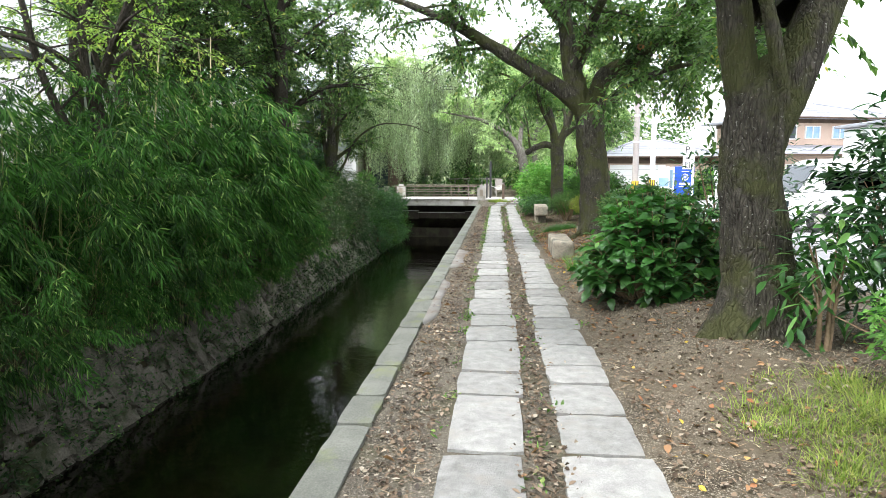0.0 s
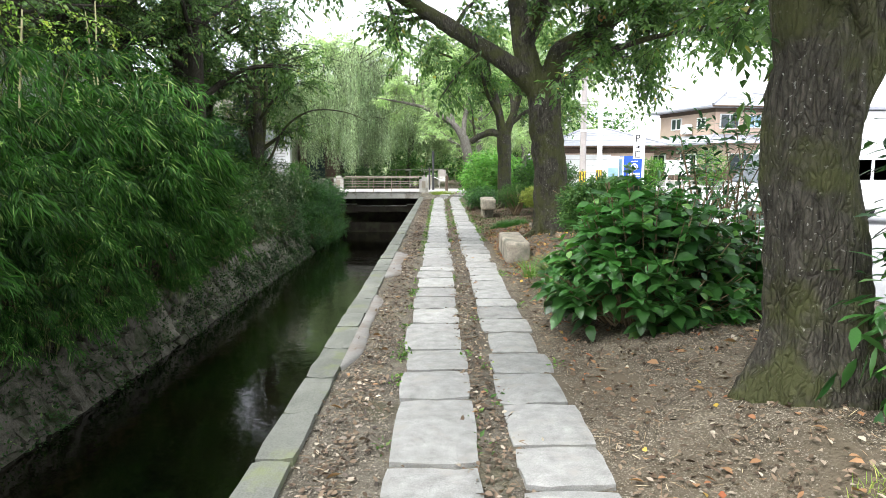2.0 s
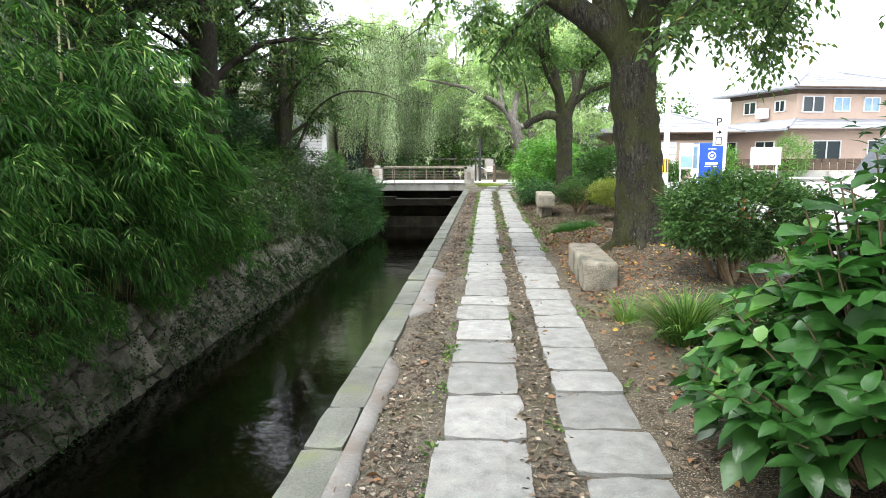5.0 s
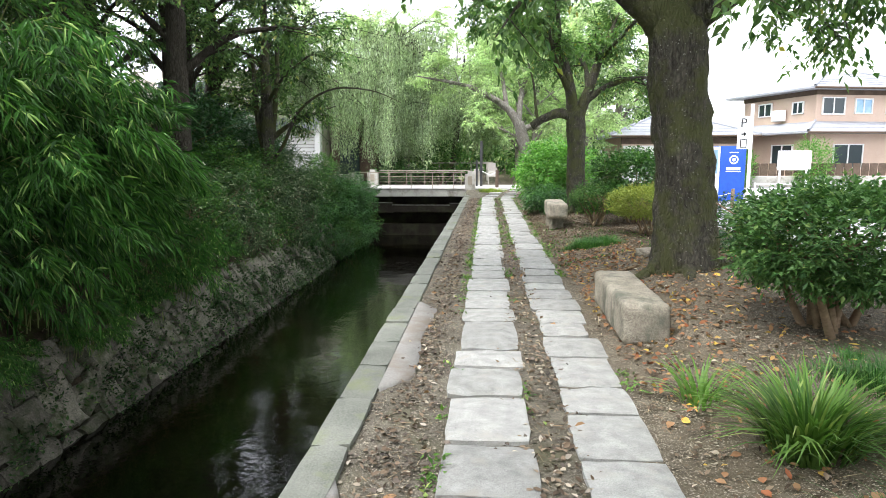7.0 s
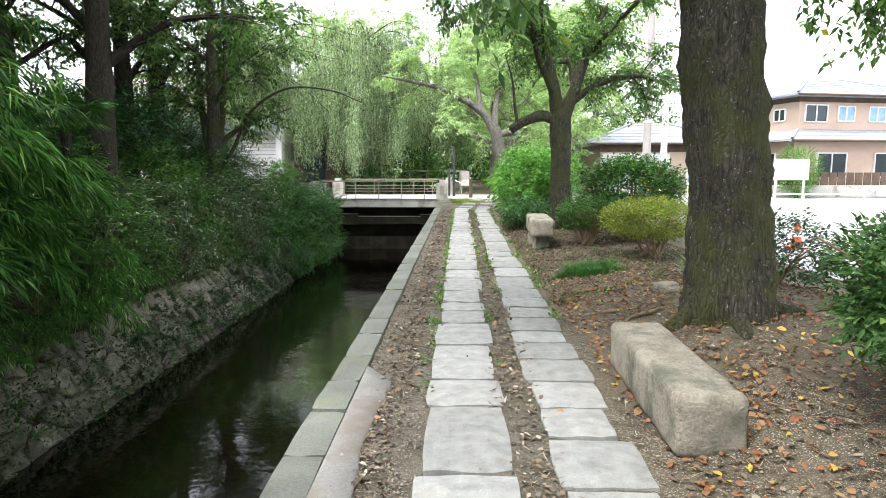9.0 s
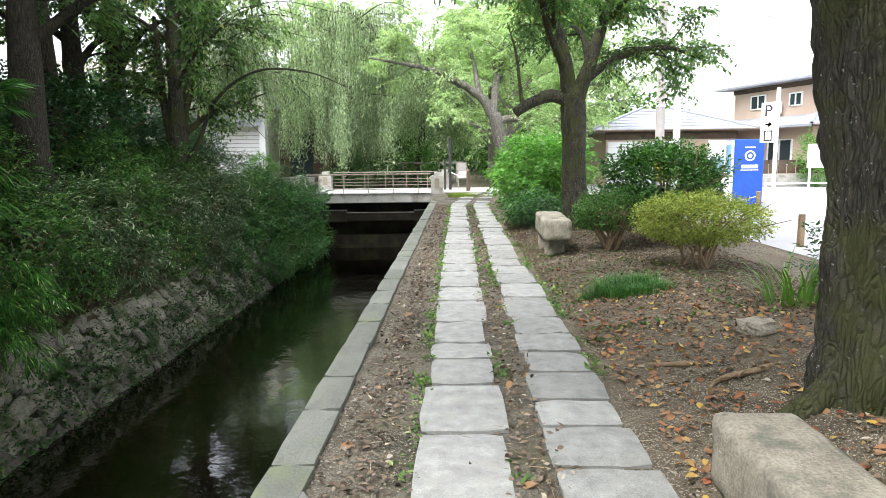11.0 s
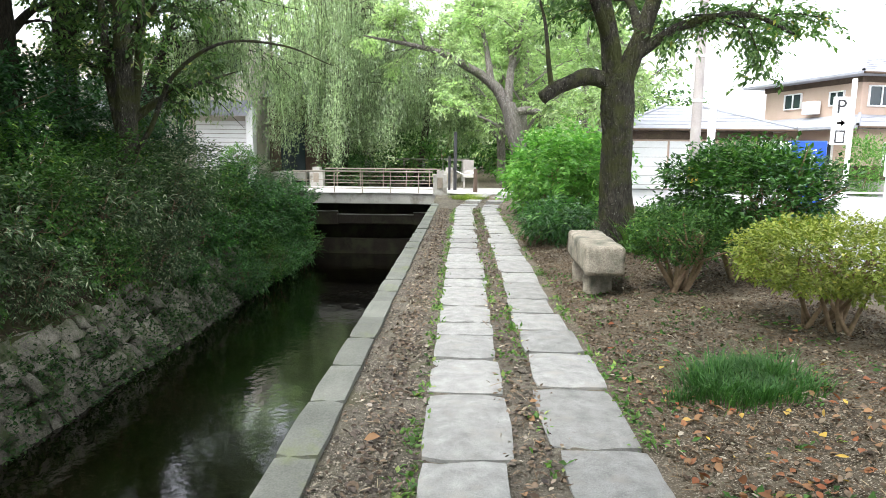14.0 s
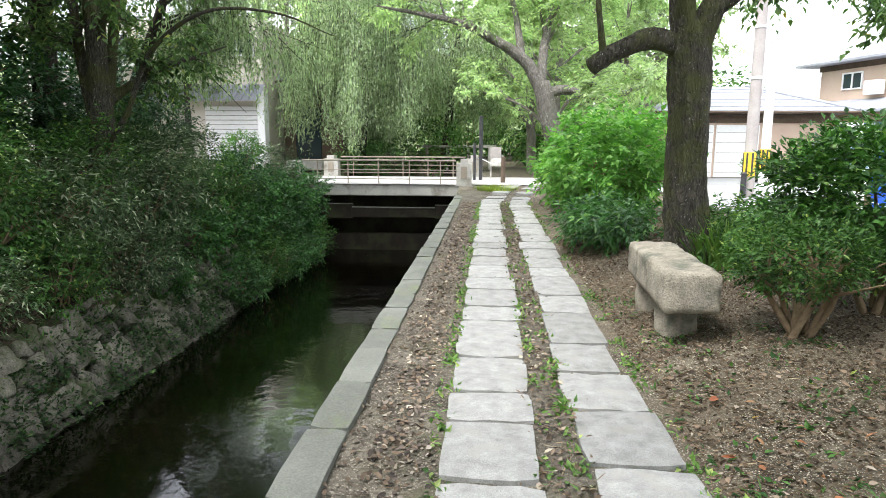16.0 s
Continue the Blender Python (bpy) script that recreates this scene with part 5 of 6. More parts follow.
turf("mondo_grass", 1.8, 8.7, 0.48, 0.42, 5600, 0.22, 0.007, L_MONDO, "dense patch of mondo grass", 84, 30)
turf("mondo_grass", 2.6, 10.5, 0.8, 0.6, 3600, 0.18, 0.006, L_MONDO, "mondo grass under the clipped shrub", 87, 40)
turf("lawn_patch", 2.05, 3.6, 0.6, 0.85, 5200, 0.12, 0.0045, L_YGRASS, "yellow-green patch of fine grass in loose tufts", 85, 70, 1.1)
grass_clump("grass_tuft", (0.1, 33.0, 0.1), 0.6, 0.4, 900, 0.22, 0.012, L_YGRASS, "pale dry grass at the bridge post", 88, 0.7, "grass", "stuff")


# bamboo on the bank
def bamboo(seed, n):
    r = np.random.default_rng(seed)
    t = thing("bamboo_clump", (0, 0, 0), "dense arching bamboo grass hanging over the canal wall", "bamboo", "bamboo along the bank")
    lines, P, D = [], [], []
    for s in range(n):
        b = np.array([r.uniform(-1.3, 0.4), r.uniform(-0.8, 0.8), -0.1])
        h = r.choice([r.uniform(0.7, 1.2), r.uniform(1.2, 1.9), r.uniform(1.9, 2.7)], p=[0.35, 0.4, 0.25]) * (1.0 - 0.25 * max(0, b[0]))
        reach = r.uniform(0.35, 1.2)
        sw = r.normal(0, 0.4)
        mid = b + np.array([reach * 0.2, sw * 0.3, h * 0.7])
        top = b + np.array([reach * 0.65, sw * 0.75, h])
        tip = b + np.array([reach * 1.2, sw * 1.25, h - r.uniform(0.1, 0.55) * reach])
        ln = [(*b, 0.009), (*mid, 0.007), (*top, 0.004), (*tip, 0.002)]
        lines.append(ln)
        c = catmull(ln, 0.05)
        m = len(c)
        fwd = unit(tip - mid)
        for q in range(11):
            g = int(m * (0.5 + 0.5 * r.uniform() ** 0.7))
            p = c[min(g, m - 1), :3]
            P.append(p), D.append(unit(fwd * 0.8 + r.normal(0, 0.55, 3) + [0.15, 0, 0.15]))
    P, D = np.array(P), np.array(D)
    tagged(part("culm", tubes("culm", lines, M_CULM, 4, 0.3), t), kind="stuff")
    B, DD = spray(P, D, 0.34, 10, 0.55, 0.75, r)
    k = len(B)
    part("foliage", blades("foliage", B, DD, 0.2 * r.uniform(0.6, 1.25, k), 0.027 * r.uniform(0.7, 1.25, k), L_BAMBOO, 0.3, 0.4, False, r), t)
    return t


br = np.random.default_rng(5)
kinds = [bamboo(100 + q, 40) for q in range(5)]
spots = []
yy = 0.5
while yy < 17.4:
    spots.append((-6.25 + br.normal(0, 0.15), yy, 0.05 + br.normal(0, 0.12)))
    spots.append((-5.42 + br.normal(0, 0.12), yy + 0.2, -0.8 + br.normal(0, 0.12)))
    spots.append((-7.7 + br.normal(0, 0.2), yy + 0.4, 0.75 + 0.25 * float(sstep(8, 12, yy))))
    if yy > 9:
        spots.append((-6.9 + br.normal(0, 0.2), yy + 0.7, 0.35 + br.normal(0, 0.15)))
    yy += 0.98
spots += [(-6.0 + br.normal(0, 0.1), 1.6 + 2.5 * q + br.normal(0, 0.4), -0.25 + br.normal(0, 0.15)) for q in range(6)]
for q, (x, y, z) in enumerate(spots):
    m = pose(x, y, z - 0.1, 0, 0, br.normal(0, 22)) @ Matrix.Scale((br.uniform(0.75, 1.25) if x < -5.9 else br.uniform(0.45, 0.8)), 4)
    if q < 5:
        kinds[q].matrix_world = m
    else:
        copy_thing(kinds[int(br.integers(5))], m)

# shrubs of the bank
sh = [shrub("bank_shrub", (-6.4, 20.6, -0.3), (0.95, 1.15, 0.8), 5000, 0.115, 0.032, L_SPIREA, "grey-green spirea bush spilling down the bank", 110, 0.0, 8, False, 0.8, 0.3, 0.35, "shrub", "bank shrubs", None, 7, 0.45),
      shrub("bank_shrub", (-6.5, 22.4, -0.2), (1.0, 1.2, 0.85), 5400, 0.09, 0.045, L_BROAD, "dark leafy bush on the bank", 111, 0.0, 8, False, 0.8, 0.3, 0.3, "shrub", "bank shrubs", None, 7, 0.45),
      shrub("bank_shrub", (-6.1, 30.5, -0.6), (0.95, 1.2, 0.8), 5400, 0.095, 0.058, L_HYDR, "fresh green bush over the canal wall", 112, 0.0, 8, False, 0.8, 0.3, 0.3, "shrub", "bank shrubs", None, 7, 0.45)]
for (q, x, y, z, s) in [(0, -6.4, 24.0, -0.25, 1.0), (1, -7.0, 25.4, 0.1, 1.0), (0, -6.3, 26.4, -0.35, 1.0), (0, -6.9, 28.0, 0.0, 1.1), (1, -6.2, 28.6, -0.5, 0.95), (2, -5.9, 27.2, -0.95, 0.8), (2, -5.8, 29.0, -1.1, 0.85), (2, -5.6, 31.8, -0.9, 0.9),
                        (0, -6.5, 32.3, -0.2, 1.0), (2, -5.5, 33.0, -0.6, 0.85), (1, -7.6, 23.6, 0.35, 1.0), (1, -7.5, 20.0, 0.3, 1.0), (0, -7.8, 30.2, 0.2, 1.0), (1, -6.2, 19.3, -0.4, 0.9), (2, -5.75, 25.6, -1.3, 0.6), (2, -5.55, 30.2, -1.3, 0.8), (2, -5.5, 32.2, -1.35, 0.8), (1, -8.0, 27.9, 0.6, 0.9), (0, -5.95, 18.4, -0.75, 0.62), (1, -5.95, 20.0, -0.75, 0.66), (0, -5.9, 21.6, -0.8, 0.66), (1, -5.85, 23.2, -0.85, 0.68), (0, -5.75, 24.8, -0.95, 0.7),
                        (2, -5.1, 27.6, -1.8, 0.6), (1, -5.1, 28.8, -1.7, 0.65), (2, -5.0, 30.0, -1.85, 0.65), (2, -5.0, 31.3, -1.8, 0.65), (1, -5.0, 32.6, -1.75, 0.6)]:
    copy_thing(sh[q], pose(x, y, z, 0, 0, br.uniform(-30, 30)) @ Matrix.Scale(s, 4))
hedge = shrub("hedge_bush", (-8.3, 28.2, 0.9), (1.2, 1.2, 0.75), 5500, 0.1, 0.05, L_DARK, "dark evergreen hedge along the bank top", 113, 0.2, 6, False, 0.6, 0.2, 0.1, "shrub", "bank top hedge", None, 6, 0.4)
for (x, y, s) in [(-9.4, 22.0, 1.0), (-9.8, 25.0, 1.0), (-8.6, 31.2, 0.9), (-10.2, 18.5, 1.2), (-9.8, 15.5, 1.3), (-11.2, 27.2, 1.2), (-9.0, 24.0, 1.5), (-10.0, 26.6, 1.6), (-9.6, 30.0, 1.5)]:
    copy_thing(hedge, pose(x, y, 0.9, 0, 0, br.uniform(0, 360)) @ Matrix.Scale(s, 4))
shrub("round_bush", (-6.7, 32.0, 0.4), (0.6, 0.6, 0.45), 2600, 0.07, 0.035, L_BRIGHT, "small bright green rounded bush by the bridge", 114, 0.35, 5)
shrub("garden_bush", (-4.6, 40.6, 0.1), (1.6, 1.0, 0.6), 4000, 0.12, 0.05, L_HYDR, "green bush beyond the bridge", 115, 0.0, 4)
gbush = shrub("garden_bush", (-2.6, 42.0, 0.1), (1.6, 1.2, 1.1), 2300, 0.18, 0.085, L_BROAD, "dark bush beyond the bridge", 116, 0.0, 4)
# fan palm among the bamboo
pr2 = np.random.default_rng(77)
palm = thing("fan_palm", (-7.0, 19.6, 0.2), "small fan palm among the bamboo", "palm")
V, F = tube(catmull([(0, 0, -0.1, 0.09), (0.05, 0, 1.0, 0.08), (0.1, 0, 2.0, 0.08)], 0.1), 10, 0.2, 0, 3)
part("trunk", mk("trunk", V, F, M_BARK2, True), palm)
for q in range(9):
    an = q * 0.75
    d = np.array([math.cos(an), math.sin(an), pr2.uniform(-0.1, 0.9)])
    hub = np.array([0.1, 0, 2.0]) + unit(d) * 0.55
    part("stalk", tubes("stalk", [[(0.1, 0, 1.95, 0.012), (*hub, 0.008)]], M_CULM, 5, 0.2), palm)
    sd = unit(np.cross(d, [0, 0, 1.0]))
    aa = np.linspace(-1.9, 1.9, 22)
    DD = np.cos(aa)[:, None] * unit(d) + np.sin(aa)[:, None] * sd
    part("fan", blades("fan", np.repeat(hub[None], 22, 0), DD, 0.5, 0.05, L_HYDR, 0.5, 0.35, True, pr2), palm)
for (x, y, s) in [(-9, 57, 2.2), (-5.5, 60, 2.4), (-2, 62, 2.4), (2.5, 58, 2.2), (6, 60, 2.5), (10, 58, 2.4), (3.2, 45, 1.2), (4.6, 40.5, 1.1), (-13, 58, 2.5), (3.0, 49, 1.4), (-9.5, 52, 1.6), (14, 62, 2.8), (1.5, 70, 3.0), (-7, 44.5, 1.2)]:
    copy_thing(gbush, pose(x, y, 0.0, 0, 0, br.uniform(0, 360)) @ Matrix.Scale(s, 4))


# wooded hillside added as a distant backdrop, haze mixed into its green
hx, hy = np.meshgrid(np.linspace(-110, 6, 150), np.linspace(85, 130, 30))
hz = 15 * sstep(85, 125, hy) + np.array([1.6 * noise.noise(Vector((a * 0.22, b * 0.22, 1))) + 1.0 * noise.noise(Vector((a * 0.7, b * 0.7, 4))) for a, b in zip(hx.ravel(), hy.ravel())]).reshape(hx.shape) - 0.6
i, j = np.meshgrid(np.arange(29), np.arange(149), indexing="ij")
hf = np.stack([i * 150 + j, i * 150 + j + 1, (i + 1) * 150 + j + 1, (i + 1) * 150 + j], -1).reshape(-1, 4)
M_HILL = surface("hazed_wood", (0.14, 0.19, 0.08), (0.32, 0.38, 0.2), 2.5, 0.3, 1.0, 0.05, 1.0, 0.6)
tagged(new("hillside_backdrop", mk("hillside_backdrop", np.stack([hx, hy, hz], -1).reshape(-1, 3), hf, M_HILL, True)), "added wooded hillside backdrop, haze mixed into its pale green", "hillside", kind="structure")

# dry canes standing in the bamboo
for (x, y, h_, ln_) in [(-6.55, 14.3, 4.6, 0.1), (-7.3, 16.0, 4.3, -0.25), (-7.0, 12.5, 3.8, 0.3)]:
    cane = thing("bamboo_cane", (x, y, gz(x, y) - 0.05), "dry yellow bamboo cane standing among leaves", "bamboo cane", "dry canes")
    part("culm", tubes("culm", [[(0, 0, 0, 0.024), (ln_ * 0.4, 0, h_ * 0.5, 0.02), (ln_, 0.05, h_, 0.012)]], M_CANE, 8, 0.3), cane)
    for q in range(1, 12):
        cyl("node", 0.026, 0.018, (ln_ * (q / 12) ** 1.4, 0.0, h_ * q / 12), M_CANE, cane, "", 8)


# ---- benches ----
def stone_block(name, size, at_, mat, parent, seed, rot=(0, 0, 0), rough=0.012):
    """A roughly dressed block: rounded arrises, chipped corners, uneven faces."""
    n = [max(5, int(q / 0.045)) for q in size]
    bm = bmesh.new()
    bmesh.ops.create_cube(bm, size=1.0)
    for ax in range(3):
        es = [e for e in bm.edges if abs((e.verts[0].co - e.verts[1].co)[ax]) > 0.9]
        bmesh.ops.subdivide_edges(bm, edges=es, cuts=n[ax], use_grid_fill=True)
    half, rad = [q / 2 for q in size], min(size) * 0.13
    for v in bm.verts:
        p = Vector([v.co[a] * size[a] for a in range(3)])
        core = Vector([max(-half[a] + rad, min(half[a] - rad, p[a])) for a in range(3)])
        out = p - core
        nrm = out.normalized() if out.length > 1e-6 else Vector((0, 0, 0))
        if out.length > rad:
            p = core + nrm * rad
        k = noise.noise(p * 4 + Vector((seed * 3.1, 0, 0))) * 1.5 + noise.noise(p * 11 + Vector((0, seed * 2.3, 0))) + 0.5 * noise.noise(p * 30)
        v.co = p + nrm * k * rough
    return part(name, bm_mesh(name, bm, mat, True), parent, "", at_, rot)


bench = thing("stone_bench", at(1.24, 12.52), "long low block of rough pale stone used as a bench", "bench", "stone benches")
stone_block("seat", (0.38, 1.6, 0.35), (0, 0, 0.13), M_BENCH, bench, 1, (0, 0, -1.0), 0.005)
bench = thing("stone_bench", at(1.38, 20.35), "stone slab bench on two rough stone feet", "bench", "stone benches")
stone_block("seat", (0.4, 1.45, 0.3), (0, 0, 0.4), M_BENCH, bench, 4, (0, 0, -2), 0.007)
stone_block("leg", (0.26, 0.26, 0.34), (0.0, -0.28, 0.1), M_BENCH, bench, 6, (0, 0, 12), 0.012)
stone_block("leg", (0.26, 0.24, 0.34), (-0.02, 0.42, 0.1), M_BENCH, bench, 7, (0, 0, -8), 0.012)

rock = thing("rock", at(1.95, 14.8), "rough grey-brown stone half sunk beside the cherry tree", "rock")
part("stone", rock_mesh("stone", M_BENCH, 31, (0.24, 0.18, 0.13), 4, 0.3, 0.5), rock, "", (0, 0, 0.03), (0, 0, 25))
for (x, y, an, ln_, seed_) in [(1.55, 14.6, 150, 0.6, 3), (1.8, 14.25, 195, 0.5, 5)]:
    rt = thing("surface_root", at(x, y), "gnarled brown tree root lying bare on the soil", "root", "bare roots")
    ca, sa = math.cos(radians(an)), math.sin(radians(an))
    V, F = tube(catmull([(ca * f * ln_ - sa * 0.06 * math.sin(7 * f), sa * f * ln_ + ca * 0.06 * math.sin(7 * f), gz(x + ca * f * ln_, y + sa * f * ln_) - gz(x, y) + h_, w_) for f, h_, w_ in
                         ((0, -0.04, 0.022), (0.2, 0.006, 0.022), (0.45, 0.01, 0.018), (0.7, 0.004, 0.015), (1.0, -0.04, 0.01))], 0.05), 8, 0.25, 0, seed_)
    part("root", mk("root", V, F, M_STEM, True), rt)

# cut stub and burr of the spreading cherry tree
stub = thing("sawn_stub", (2.72, 13.45, 3.9), "sawn branch end with fresh orange wood", "branch")
cyl("bark", 0.1, 0.32, (0, 0, 0), M_BARK, stub, "", 14, 0.085, (70, 0, 10))
cyl("cut_face", 0.075, 0.012, (0.053, -0.3, 0.11), M_CUT, stub, "fresh orange sawn wood", 14, None, (70, 0, 10))


# ---- buildings ----
def hip_roof(name, x0, x1, y0, y1, z, h, parent, mat, over=0.6, ridge=None, label=""):
    """A hipped roof with a thick eave; coordinates from the parent's foot."""
    x0, x1, y0, y1 = x0 - over, x1 + over, y0 - over, y1 + over
    dx, dy = x1 - x0, y1 - y0
    e = min(dx, dy) / 2
    bm = bmesh.new()
    lo = [bm.verts.new(p) for p in ((x0, y0, z), (x1, y0, z), (x1, y1, z), (x0, y1, z))]
    ev = [bm.verts.new(p) for p in ((x0, y0, z + 0.1), (x1, y0, z + 0.1), (x1, y1, z + 0.1), (x0, y1, z + 0.1))]
    if dx >= dy:
        ra, rb = bm.verts.new((x0 + e, y0 + e, z + h)), bm.verts.new((x1 - e + 0.01, y0 + e, z + h))
        fs = [(ev[0], ev[1], rb, ra), (ev[1], ev[2], rb), (ev[2], ev[3], ra, rb), (ev[3], ev[0], ra)]
    else:
        ra, rb = bm.verts.new((x0 + e, y0 + e, z + h)), bm.verts.new((x0 + e, y1 - e + 0.01, z + h))
        fs = [(ev[0], ev[1], ra), (ev[1], ev[2], rb, ra), (ev[2], ev[3], rb), (ev[3], ev[0], ra, rb)]
    for f in fs:
        bm.faces.new(f)
    bm.faces.new(lo[::-1])
    for k in range(4):
        bm.faces.new((lo[k], lo[(k + 1) % 4], ev[(k + 1) % 4], ev[k]))
    roof = part(name, bm_mesh(name, bm, mat), parent, label)
    for cx, cy, tx, ty in ((x0, y0, x0 + e, y0 + e), (x1, y0, (x1 - e if dx >= dy else x0 + e), y0 + e)):
        part("ridge_tile", tubes("ridge_tile", [[(cx, cy, z + 0.13, 0.07), (tx, ty, z + h + 0.03, 0.07)]], mat, 8, 0.5), roof)
    part("gutter", tubes("gutter", [[(x0, y0 - 0.05, z + 0.03, 0.05), (x1, y0 - 0.05, z + 0.03, 0.05)]], M_TIMBER, 8, 1.0), roof, "brown rain gutter")
    # courses of the roof facing the lane
    for c in range(1, 7):
        f = c / 7
        part("course", tubes("course", [[(x0 + e * f, y0 + e * f, z + 0.11 + (h - 0.1) * f, 0.018), (x1 - e * f, y0 + e * f, z + 0.11 + (h - 0.1) * f, 0.018)]], mat, 5, 2.0), roof)
    return roof


def window(parent, x, y, z, w, h, pane=None, name="window", facing=-1):
    wd = thing(name, (0, 0, 0), "", "")
    wd.parent, wd.matrix_basis = parent, pose(x, y, z)
    box("pane", (w, 0.03, h), (0, 0.0, h / 2), pane or M_GLASS, wd, "", 0.003)
    for px in (-w / 2, 0, w / 2):
        box("frame", (0.06, 0.09, h + 0.06), (px, -0.02, h / 2), M_WHITE, wd, "", 0.006)
    for pz in (0, h):
        box("frame", (w + 0.06, 0.1, 0.06), (0, -0.02, pz), M_WHITE, wd, "", 0.006)
    for k in ("label", "category"):
        if k in wd:
            del wd[k]
    return wd


house = thing("house", (16.4, 41.0, 0), "two-storey tan house with grey hipped tile roofs", "house", rz=13.6)
box("wall", (9.6, 7.6, 2.9), (4.6, 3.6, 1.45), M_TAN, house, "tan rendered lower wall", 0.02)
box("wall", (8.0, 6.0, 2.5), (4.9, 3.9, 3.85), M_TAN, house, "peach rendered upper wall", 0.02)
hip_roof("roof", -0.2, 9.4, -0.2, 7.4, 2.65, 1.5, house, M_ROOF, 0.8)
hip_roof("roof", 0.9, 8.9, 0.9, 6.9, 4.95, 1.3, house, M_ROOF, 0.8)
box("band", (8.1, 0.06, 0.3), (4.9, 0.87, 4.85), M_TIMBER, house, "dark timber band under the eave", 0.01)
box("band", (0.06, 6.1, 0.3), (0.87, 3.9, 4.85), M_TIMBER, house, "dark timber band under the eave", 0.01)
window(house, 1.9, 0.88, 3.7, 1.3, 0.85)
window(house, 3.7, 0.88, 3.75, 1.0, 0.75, M_BLUEPANE)
window(house, 5.6, 0.88, 3.75, 1.0, 0.75, M_BLUEPANE)
window(house, 7.4, 0.88, 3.75, 0.9, 0.75)
for y_, z_, w_, h_ in ((2.2, 3.8, 0.8, 0.6), (4.9, 3.8, 1.1, 0.7), (1.8, 0.9, 1.6, 1.2), (5.2, 0.9, 1.6, 1.2)):
    wd_ = window(house, 0.88 if z_ > 3 else -0.22, y_, z_, w_, h_)
    wd_.matrix_basis = pose(0.88 if z_ > 3 else -0.22, y_, z_, 0, 0, -90)
window(house, 2.0, -0.22, 0.9, 1.7, 1.2)
window(house, 5.4, -0.22, 0.9, 1.7, 1.2)
box("air_conditioner", (0.35, 0.8, 0.6), (0.62, 3.4, 3.75), M_WHITE, house, "white outdoor air conditioner", 0.03)
gar = thing("garage", (10, 42, 0), "low tan garage with white roller doors and grey roof", "garage")
box("wall", (6.2, 5, 2.6), (0.2, 2.5, 1.3), M_TAN, gar, "tan rendered wall", 0.02)
hip_roof("roof", -3.0, 3.4, 0.1, 5, 2.55, 1.25, gar, M_ROOF, 0.7)
for k, x in enumerate((-1.98, -0.2)):
    d = box("door", (1.68, 0.06, 2.08), (x, -0.03, 1.06), M_WHITE, gar, "white panelled garage door", 0.01)
    for q in range(5):
        box("seam", (1.62, 0.02, 0.02), (0, -0.035, -0.85 + q * 0.4), M_CONCRETE, d, "", 0.003)
box("beam", (6.3, 0.1, 0.34), (0.2, -0.06, 2.36), M_TIMBER, gar, "dark timber beam over the doors", 0.01)
fence = thing("garden_wall", (16, 39.6, 0), "low stone garden wall with a dark slatted fence", "wall")
box("wall", (10.4, 0.25, 0.55), (0.6, 0, 0.27), M_CONCRETE, fence, "pale stone base", 0.03)
for k in range(26):
    box("slat", (0.36, 0.04, 0.6), (-4.4 + k * 0.4, 0, 0.86), M_TIMBER, fence, "", 0.008)
for (x, y, s, nm) in [(15.6, 38.9, (0.8, 0.7, 1.1), "conifer_bush"), (12.4, 39.3, (0.55, 0.5, 0.8), "garden_shrub"), (9.9, 39.6, (0.5, 0.45, 0.4), "round_shrub"), (11.2, 39.2, (0.45, 0.4, 0.65), "garden_shrub")]:
    shrub(nm, (x, y, 0), s, 2600, 0.16, 0.05, L_BRIGHT if nm != "round_shrub" else L_BROAD, "light green garden shrub before the house", int(x * 10), 0.05, 4, False, 1.0, 0.25, -0.2)

# white sided building and van by the lane
shed = thing("white_building", (16.8, 24, 0), "white building with horizontal siding", "building")
box("wall", (6.2, 3, 3.3), (0, 1.5, 1.65), M_WHITE, shed, "", 0.02)
for k in range(10):
    box("siding", (6.26, 0.03, 0.29), (0, -0.015, 0.2 + k * 0.31), M_WHITE, shed, "", 0.008)
box("roof", (6.7, 3.5, 0.12), (0, 1.5, 3.38), M_ROOF, shed, "thin grey roof edge", 0.02)


def loft(name, sections, mat):
    """A closed skin through like-numbered section loops."""
    n = len(sections[0])
    V = np.array([p for s in sections for p in s])
    bm = bmesh.new()
    vs = [bm.verts.new(p) for p in V]
    for i in range(len(sections) - 1):
        for j in range(n):
            k = (j + 1) % n
            bm.faces.new((vs[i * n + j], vs[i * n + k], vs[(i + 1) * n + k], vs[(i + 1) * n + j]))
    bm.faces.new(vs[:n][::-1]), bm.faces.new(vs[-n:])
    bmesh.ops.bevel(bm, geom=list(bm.edges), offset=0.05, segments=2, affect="EDGES")
    return bm_mesh(name, bm, mat, False)


van = thing("van", (10.1, 18.6, 0.0), "white van with dark windows parked on the lane", "van", rz=0)
prof = [(-2.3, 0.35), (-2.32, 0.8), (-2.15, 1.0), (-1.6, 1.85), (-1.3, 1.95), (2.1, 1.97), (2.25, 1.8), (2.3, 0.4)]
part("body", loft("body", [[(x, y, z) for x, z in prof] for y in (-0.82, 0.82)], M_CARWHITE), van, "white painted body")
